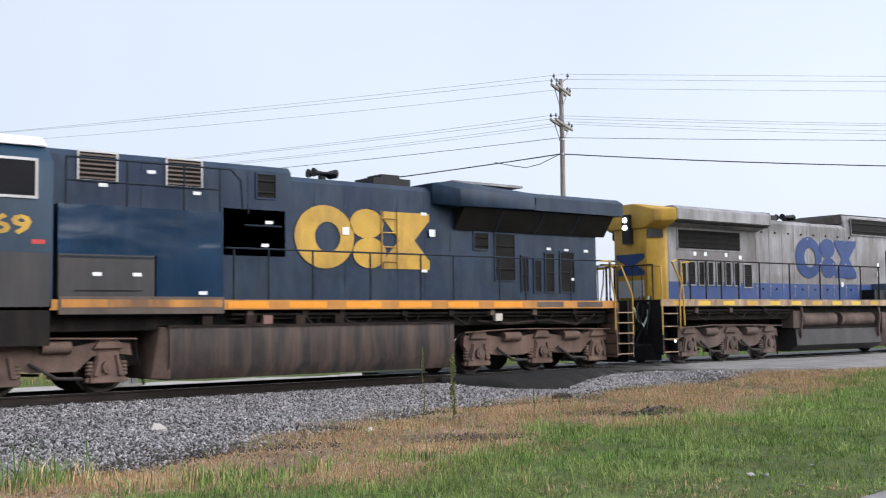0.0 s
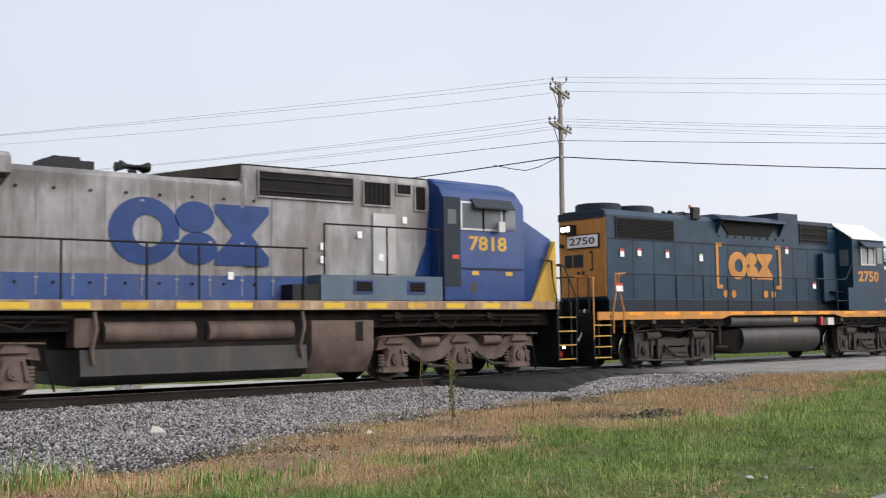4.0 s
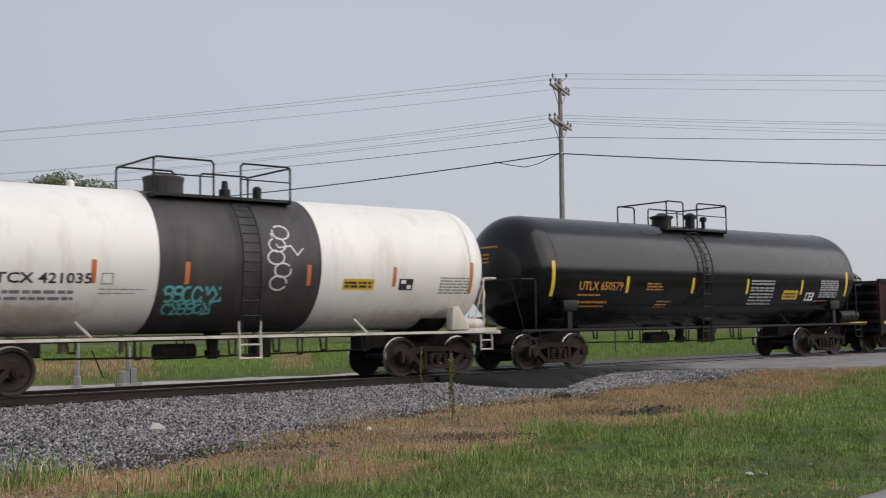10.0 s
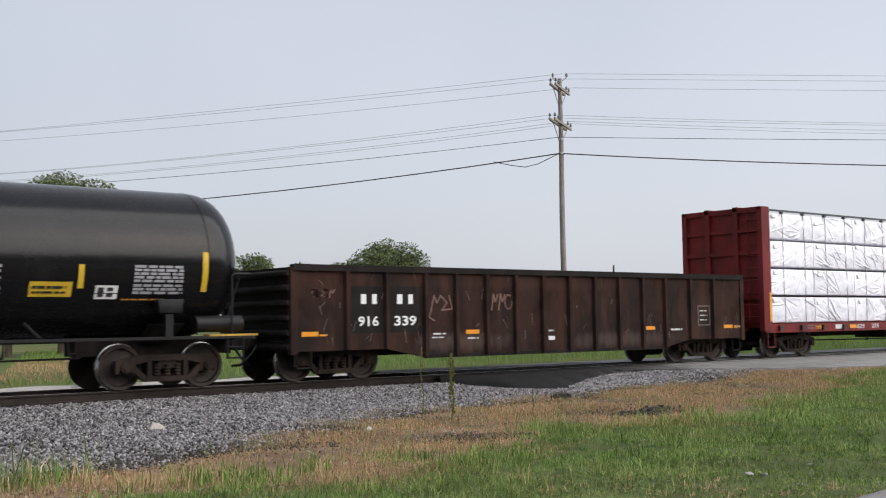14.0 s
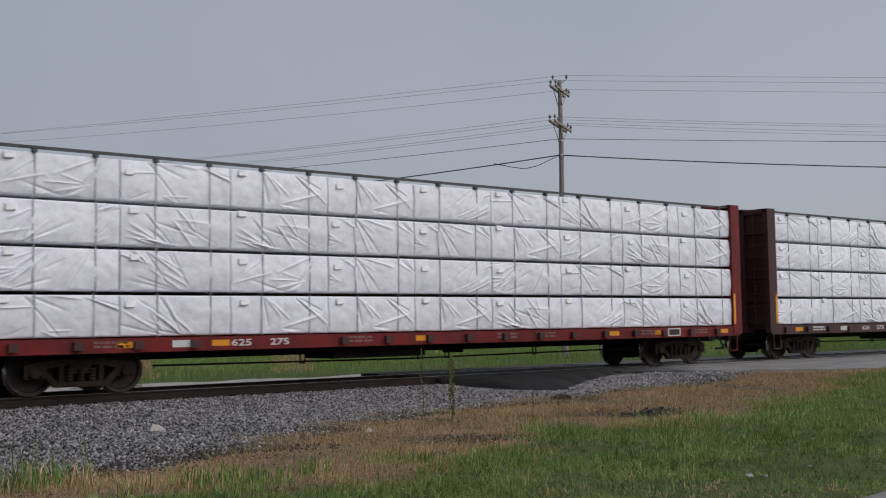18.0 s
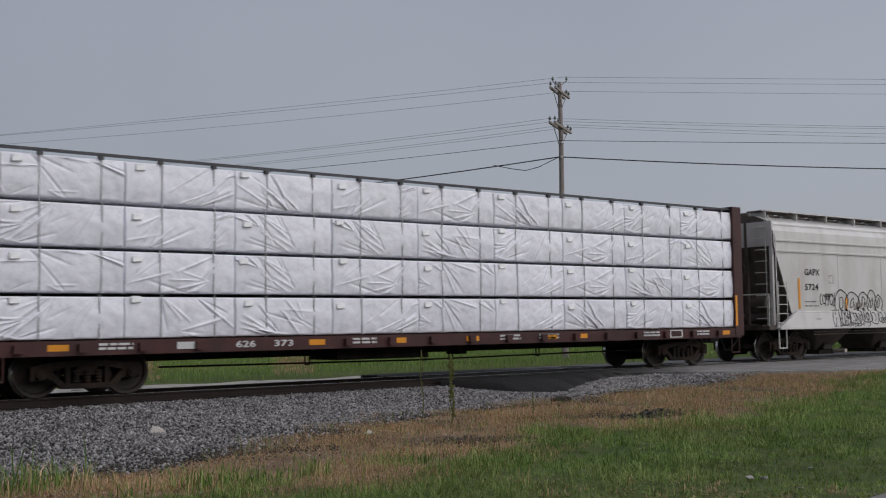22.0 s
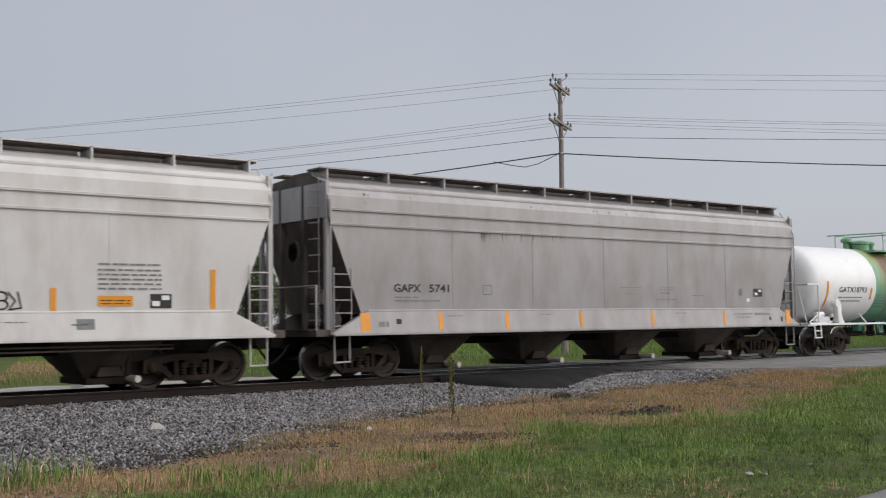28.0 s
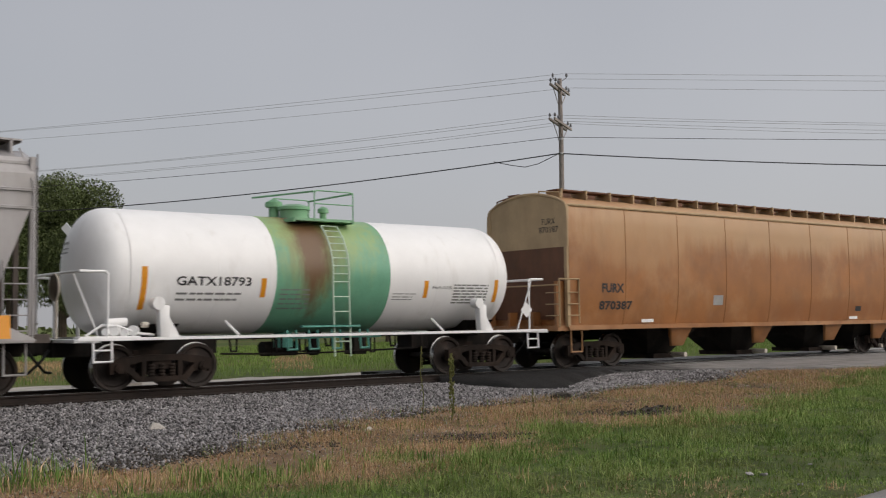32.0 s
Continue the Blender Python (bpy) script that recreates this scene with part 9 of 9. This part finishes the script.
    for u, v in ((-53.3, -52.65), (-52.6, -52.05)):
        win = part("window", box(B(), u, v, -1.515, -1.49, 3.62, 4.22), "glass_pale", cab)
        bm = B()
        for q in ((u - .05, v + .05, 3.57, 3.62), (u - .05, v + .05, 4.22, 4.27), (u - .05, u, 3.62, 4.22), (v, v + .05, 3.62, 4.22)):
            box(bm, q[0], q[1], -1.53, -1.49, q[2], q[3])
        part("window_frame", bm, "steel", win)
    part("quarter_window", bevel(box(B(), -51.9, -51.55, -1.515, -1.49, 3.62, 4.2), .01, 1), "glass_pale", cab)
    part("sunshade", hull(B(), [(x, y, z) for x in (-53.0, -51.7) for y, z in ((-1.5, 4.36), (-1.5, 4.3), (-1.68, 4.14), (-1.68, 4.1))]), "navy_dark", cab)
    part("mirror", bevel(box(B(), -52.25, -52.05, -1.68, -1.62, 3.55, 3.8), .02, 1), "steel", cab)
    word("7818", -53.08, -51.85, 3.07, 3.44, "gold", cab, on_side(-1.506), bold=.03)
    part("nose", bevel(hull(B(), [(b, y, z) for y in (-1.45, 1.45) for z in (1.86, 3.92)] + [(-50.12, y, z) for y in (-1.3, 1.3) for z in (1.86, 3.46)] + [(-49.95, y, z) for y in (-.9, .9) for z in (1.9, 3.4)]), .03, 2), "blue", ob, "blue sloping nose")
    part("nose_front", bevel(hull(B(), [(x, y, z) for x, z in ((-51.0, 1.84), (-50.1, 3.42), (-50.08, 1.84)) for y in (-1.46, 1.46)] + [(-49.88, y, z) for y in (-.9, .9) for z in (1.9, 3.4)]), .02, 1), "gold", ob, "gold front of the nose")
    part("belt_line", box(B(), -53.3, -51.3, -1.52, -1.5, 2.62, 2.66), "navy_dark", cab)
    for x in (-53.0, -51.9):
        patches("reflective_stripe", [(x, x + .22, 2.48, 2.58)], "gold", cab, on_side(-1.507))
    patches("stencil_patch", [(-53.05, -52.85, 2.05, 2.3)], "dark_band", cab, on_side(-1.507))
    patches("red_label", [(-53.62, -53.42, 2.86, 2.96)], "red", cab, on_side(-1.53))
    # rails, steps, ends
    handrail(ob, [-67.92, -67.2, -66.48, -65.64, -64.59, -63.01, -61.32, -60.2, -58.9, -57.74], 1.84, 2.98, -1.47, "under", (.6, .1))
    handrail(ob, [-57.2, -55.5, -54.0], 2.42, 3.54, -1.46, "under", (0, .4))
    handrail(ob, [-67.92, -66.48, -64.59, -61.32, -58.9, -57.2, -54.0], 1.84, 2.98, 1.47, "under", (.6, .1))
    part("handrail_end", tube(B(), [(-68.5, -1.47, 2.98), (-68.7, -1.47, 2.9), (-68.3, -1.5, 2.2), (-68.25, -1.5, 1.1)], .026, 7), "gold", ob)
    corner_steps(ob, -68.55, -1, "gold", "cream", 1.84, 4, marker=True)
    corner_steps(ob, s1 - .05, 1, "black", "gold", 1.84, 4, marker=True)
    loco_end(ob, -69.1, -1, 1.84)
    loco_end(ob, s1 + .45, 1, 1.84)
    # tank, reservoirs, boxes
    part("fuel_tank", bevel(prism(B(), [(-1.35, .9), (-1.4, .4), (-1.1, .2), (1.1, .2), (1.4, .4), (1.35, .9)], -62.6, -57.6, "x"), .04), "fuel_grime", ob, "grimy black fuel tank")
    part("tank_top", box(B(), -62.6, -57.6, -1.2, 1.2, .9, 1.5), "under", ob)
    for u, v in ((-62.1, -60.2), (-59.9, -57.9)):
        part("air_reservoir", bevel(cyl(B(), (u, -1.15, 1.22), (v, -1.15, 1.22), .22, 18), .06), "truck_grey", ob, "dusty grey air reservoir")
    part("reservoir_bracket", bevel(box(B(), -62.7, -62.3, -1.35, -.9, .95, 1.5), .03), "truck_grey", ob)
    part("equipment_locker", bevel(hull(B(), [(x, y, z) for x in (-57.5, -55.85) for y, z in ((-1.4, 1.42), (1.4, 1.42), (-1.4, .75), (1.4, .75), (-1.1, .25), (1.1, .25))]), .03), "truck_grey", ob, "grey-brown locker box")
    under_pipes(ob, -68.0, -62.8, 1.52, "under", 5)
    under_pipes(ob, -55.6, -50.6, 1.5, "under", 6)
    for x in (-62.35, -57.75):
        part("standpipe", tube(B(), [(x, -1.42, 1.62), (x + .04, -1.44, 1.3), (x - .05, -1.42, .9), (x, -1.4, .62)], .04, 7), "truck_grey", ob)
    part("locker_vent", box(B(), -56.35, -56.15, -1.41, -1.39, .95, 1.38), "under", ob)
    loco_truck(ob, (-67.66, -65.7, -63.76), "truck_grey", "wave")
    loco_truck(ob, (-55.1, -53.12, -51.18), "truck_grey", "wave")
    return ob


wide_cab_grey()


def wide_cab_navy():
    """Modern six-axle unit, dark blue with an orange sill and large side emblem."""
    s0, s1 = -91.2, -71.05
    ob = vehicle("locomotive", "faded dark blue six-axle locomotive with yellow emblem and orange sill", "locomotive", (s0 + s1) / 2, "locomotives")
    part("underframe", bevel(box(B(), s0, s1, -1.15, 1.15, 1.2, 1.68), .02, 1), "under", ob)
    part("deck", box(B(), s0, s1, -1.48, 1.48, 1.7, 1.8), "under", ob)
    for y in (-1, 1):
        part("side_sill", box(B(), s0, s1, min(y * 1.46, y * 1.5), max(y * 1.46, y * 1.5), 1.6, 1.8), "orange", ob, "orange sill stripe")
    for k, x in enumerate(np.arange(-84.2, s1 - .4, 1.45)):
        patches("reflective_stripe", [(x, x + .95, 1.63, 1.77)], "reflect" if x < -74.5 else "vent_brown", ob, on_side(-1.505))
    hood("hood_front", ob, -86.3, -80.95, 1.0, 1.8, 4.72, "navy_worn", .12, "faded blue front hood")
    hood("engine_hood", ob, -80.95, -76.3, .95, 1.8, 4.55, "navy_worn", .12, "faded blue engine hood")
    hood("radiator_hood", ob, -76.3, -71.27, .95, 1.8, 4.2, "navy_worn", .06)
    # radiator with wide flat overhang
    sec0 = [(-1.5, 4.08), (-1.5, 4.5), (-1.2, 4.72), (1.2, 4.72), (1.5, 4.5), (1.5, 4.08)]
    sec1 = [(-1.5, 4.1), (-1.5, 4.44), (-1.3, 4.56), (1.3, 4.56), (1.5, 4.44), (1.5, 4.1)]
    part("radiator_wing", bevel(hull(B(), [(-76.5, y, z) for y, z in sec0] + [(-77.0, y, z) for y in (-1.0, 1.0) for z in (4.15, 4.66)] + [(-74.0, y, z) for y, z in sec1]), .02, 1), "navy_worn", ob, "faded blue radiator overhang")
    part("radiator_wing", bevel(prism(B(), sec1, -74.05, -70.74, "x"), .02, 1), "navy_worn", ob, "faded blue radiator overhang")
    part("wing_top", box(B(), -76.4, -74.1, -1.1, 1.1, 4.7, 4.76), "grey", ob)
    part("radiator_screen", hull(B(), [(x, y, z) for x in (-76.3, -71.0) for y, z in ((-1.38, 4.08), (-.97, 4.08), (-.97, 3.55), (-1.0, 3.55))]), "vent", ob, "black radiator screen")
    part("screen_end", hull(B(), [(-71.3, y, z) for y, z in ((-1.38, 4.08), (-.97, 4.08), (-.97, 3.55))] + [(-71.1, -1.38, 4.08), (-71.1, -.97, 4.08)]), "navy_dark", ob)
    for x in (-75.0, -73.6, -72.3):
        part("screen_rib", hull(B(), [(x + u, y - .012, z) for u in (-.03, .03) for y, z in ((-1.39, 4.08), (-.99, 3.55), (-.97, 3.6), (-1.36, 4.08))]), "navy_dark", ob)
    # doors and vents
    louvre(ob, -75.65, -75.2, 3.1, 3.5, -.955, 2, "navy_worn", "vent", "side_vent")
    louvre(ob, -74.95, -74.3, 2.33, 3.5, -.955, 2, "navy_worn", "vent", "side_vent")
    for x, w, z in ((-74.05, .22, 2.95), (-73.6, .22, 2.85), (-73.2, .3, 3.05), (-72.65, .5, 3.1)):
        louvre(ob, x, x + w, 2.05, z, -.955, 1, "navy_worn", "vent", "side_vent")
    for x, z in ((-73.15, 3.14), (-72.5, 3.12), (-71.75, 3.12), (-72.3, 2.35)):
        patches("sticker", [(x, x + .16, z, z + .07)], "sticker", ob, on_side(-.965))
    louvre(ob, -81.8, -81.35, 4.02, 4.52, -1.005, 2, "navy_worn", "vent", "side_window")
    for u, v in ((-85.7, -84.95), (-83.87, -83.12)):
        louvre(ob, u, v, 4.14, 4.68, -1.01, 6, "steel", "vent_brown", "blower_louvre")
    # inverter box and upper walkway
    part("equipment_box", bevel(box(B(), -86.25, -84.35, -1.49, -.95, 1.55, 2.66), .02, 1), "box_grime", ob, "grimy equipment box")
    part("equipment_box", bevel(box(B(), -86.25, -82.85, -1.46, -.95, 2.66, 3.6), .02, 1), "navy_gloss", ob, "glossy blue equipment cabinet")
    part("box_skirt", bevel(box(B(), -86.25, -82.85, -1.53, -1.4, 1.52, 1.86), .015, 1), "vent_brown", ob, "rust-stained skirt under the boxes")
    part("equipment_box", bevel(box(B(), -84.3, -82.85, -1.47, -.95, 1.62, 2.66), .02, 1), "navy_gloss", ob)
    part("cabinet_lip", box(B(), -86.2, -84.35, -1.505, -1.48, 2.6, 2.63), "navy_dark", ob)
    part("cabinet_lip", box(B(), -85.95, -84.6, -1.505, -1.48, 1.96, 1.98), "under", ob)
    M["orange_worn"] = stained("orange", "soot_worn_orange_paint", (((-3.6, 0, 1.7), (1.2, 3, 1), (.07, .05, .045), .75), ((-2.2, 0, 1.7), (.7, 3, 1), (.1, .06, .05), .6)), 1.6)
    patches("sill_stripe", [(-86.2, -82.9, 1.65, 1.8)], "orange_worn", ob, on_side(-1.535), "soot-worn orange stripe across the boxes")
    handrail(ob, [-86.1, -84.9, -83.7, -82.9], 3.6, 4.06, -1.45, "navy_dark")
    handrail(ob, [-86.1, -84.9, -83.7, -82.9], 4.06, 4.5, -1.45, "navy_dark", (0, .25))
    part("handrail_end", tube(B(), [(-82.65, -1.45, 4.5), (-82.4, -1.4, 4.3), (-82.3, -1.3, 3.7)], .02, 6), "navy_dark", ob)
    part("locker", bevel(box(B(), -82.6, -81.1, -1.0, -.95, 2.75, 3.75), .015, 1), "navy", ob)
    part("locker_rail", tube(B(), [(-82.1, -1.03, 3.4), (-81.2, -1.03, 3.4)], .02, 6), "navy_dark", ob)
    for x, z in ((-85.3, 4.02), (-83.3, 3.98), (-84.3, 4.35), (-81.6, 3.45), (-81.7, 2.95), (-85.6, 2.25), (-84.8, 2.25), (-79.6, 3.3), (-77.1, 3.35), (-77.35, 3.85), (-77.35, 2.48), (-83.4, 1.9)):
        patches("sticker", [(x, x + .18, z, z + (.17 if -80 < x < -76.9 and z < 3.5 and z > 3 else .07))], "sticker", ob, on_side(-1.0 if -80.9 < x else -1.5 if x < -82.8 and z < 3.6 else -1.02))
    door_lines(ob, (-80.3, -79.5, -78.75, -78.0, -77.2, -76.4), 1.9, 4.3, -.95, "navy_worn")
    door_lines(ob, (-84.4, -83.6, -82.0), 3.65, 4.6, -1.0, "navy_worn")
    emblem(-80.85, -77.08, 2.52, 3.95, "gold", ob, on_side(-.975))
    ld = ladder(B(), -78.5, -78.05, -1.0, 2.55, 3.9, 4)
    part("side_ladder", ld, "gold", ob)
    part("exhaust_pipe", bevel(box(B(), -78.3, -77.2, -.4, .4, 4.5, 4.78), .03, 1), "black", ob)
    part("pipe_rim", bevel(box(B(), -78.0, -77.45, -.3, .3, 4.78, 4.88), .02, 1), "black", ob)
    horn(ob, -79.5, 4.66)
    part("horn_bracket", box(B(), -79.56, -79.44, -.08, .08, 4.5, 4.7), "black", ob)
    # cab and nose
    a, b = -90.4, -86.35
    cab = part("cab", bevel(hull(B(), [(x, y, z) for x in (-89.4, b) for y, z in ((-1.5, 1.62), (1.5, 1.62), (-1.5, 4.35), (1.5, 4.35))] + [(x, y, 4.82) for x in (-89.1, b) for y in (-1.0, 1.0)]), .02, 1), "navy", ob, "dark blue cab")
    part("cab_roof", bevel(hull(B(), [(x, y, z) for x in (-89.2, b - .02) for y, z in ((-1.25, 4.68), (1.25, 4.68), (-.95, 4.9), (.95, 4.9))]), .03, 1), "white", cab, "white cab roof")
    for u, v in ((-88.7, -87.7), (-87.55, -86.7)):
        win = part("window", box(B(), u, v, -1.515, -1.49, 3.7, 4.35), "glass_open", cab)
        bm = B()
        for q in ((u - .05, v + .05, 3.65, 3.7), (u - .05, v + .05, 4.35, 4.4), (u - .05, u, 3.7, 4.35), (v, v + .05, 3.7, 4.35)):
            box(bm, q[0], q[1], -1.53, -1.49, q[2], q[3])
        part("window_frame", bm, "steel", win)
    word("69", -87.5, -86.75, 2.98, 3.36, "gold", cab, on_side(-1.506), bold=.03)
    patches("red_label", [(-86.75, -86.5, 2.82, 2.9)], "red", cab, on_side(-1.507))
    part("cab_step_box", bevel(box(B(), -88.8, -86.4, -1.5, -1.2, .95, 1.65), .02, 1), "under", ob)
    part("battery_box", bevel(box(B(), -89.3, -86.4, -1.51, -1.45, 1.66, 2.66), .02, 1), "box_grime", ob)
    part("nose", bevel(hull(B(), [(-89.4, y, z) for y in (-1.4, 1.4) for z in (1.8, 3.9)] + [(-91.0, y, z) for y in (-1.2, 1.2) for z in (1.8, 3.3)]), .05, 2), "navy", ob, "dark blue nose")
    part("nose_front", bevel(box(B(), -91.04, -90.98, -1.0, 1.0, 2.0, 3.2), .02, 1), "gold", ob)
    handrail(ob, [-82.6, -81.78, -80.69, -79.17, -77.73, -76.74, -75.27, -74.4, -72.79, -71.3], 1.8, 2.87, -1.47, "navy_dark", (.2, .3))
    handrail(ob, [-84, -80.69, -77.73, -75.27, -72.79, -71.3], 1.8, 2.87, 1.47, "navy_dark", (.2, .3))
    corner_steps(ob, s1 - .05, 1, "gold", "cream", 1.8, 5, "truck_brown")
    corner_steps(ob, s0 + .2, -1, "black", "gold", 1.8, 4)
    loco_end(ob, s1 + .45, 1, 1.8)
    loco_end(ob, s0 - .2, -1, 1.8)
    part("fuel_tank", bevel(prism(B(), [(-1.42, 1.28), (-1.44, .5), (-1.25, .2), (1.25, .2), (1.44, .5), (1.42, 1.28)], -84.0, -76.72, "x"), .05), "fuel_brown", ob, "long dusty dark fuel tank")
    part("tank_end", bevel(hull(B(), [(-84.3, y, .24) for y in (-1.2, 1.2)] + [(-83.95, y, z) for y in (-1.4, 1.4) for z in (.22, 1.26)] + [(-84.15, y, 1.26) for y in (-1.3, 1.3)]), .03), "truck_brown", ob)
    part("tank_lip", box(B(), -84.05, -76.7, -1.46, 1.46, 1.25, 1.29), "truck", ob)
    for x, m in ((-83.3, "truck"), (-82.3, "truck"), (-81.9, "graffiti_pink"), (-81.1, "truck"), (-80.1, "truck"), (-75.4, "white_dusty")):
        part("valve_box", bevel(box(B(), x, x + .22, -1.45, -1.3, 1.3, 1.48), .02, 1), m, ob)
    under_pipes(ob, -82.6, -71.4, 1.5, "under", 3)
    part("sand_pipe", tube(B(), [(-75.9, -1.3, 1.3), (-74.9, -1.35, 1.22), (-73.5, -1.3, 1.3), (-72.5, -1.35, 1.18), (-72.1, -1.3, 1.35)], .035, 6), "truck", ob)
    loco_truck(ob, (-89.3, -87.2, -85.15), "truck_brown", "flat")
    loco_truck(ob, (-75.72, -73.58, -71.52), "truck_brown", "flat")
    return ob


wide_cab_navy()


# ---- motion ----
SPEED = ((0, 5.795), (3, 5.78), (6, 5.874), (9, 5.927), (12, 5.863), (15, 5.839), (18, 5.881), (21, 5.922), (24, 5.945), (27, 5.965), (30, 5.98), (32, 5.985))


def run(t):
    """Metres that the train has gone since 16 s."""
    g = np.arange(0, 32.01, .05)
    v = np.interp(g, [a for a, _ in SPEED], [b for _, b in SPEED])
    c = np.concatenate(([0], np.cumsum((v[1:] + v[:-1]) * .025)))
    return float(np.interp(t, g, c) - np.interp(16, g, c))


def motions():
    for ob, s in CARS:
        walk(ob, [(t, pose(s - run(t), 0, 0)) for t in [k * 1.0 for k in range(33)]])
    steps = [k * .1 for k in range(321)]
    gone = [run(t) for t in steps]
    for ob, at, r in WHEELS:
        walk(ob, [(t, pose(*at, 0, math.degrees(-g / r) % 360, 0)) for t, g in zip(steps, gone)])


motions()
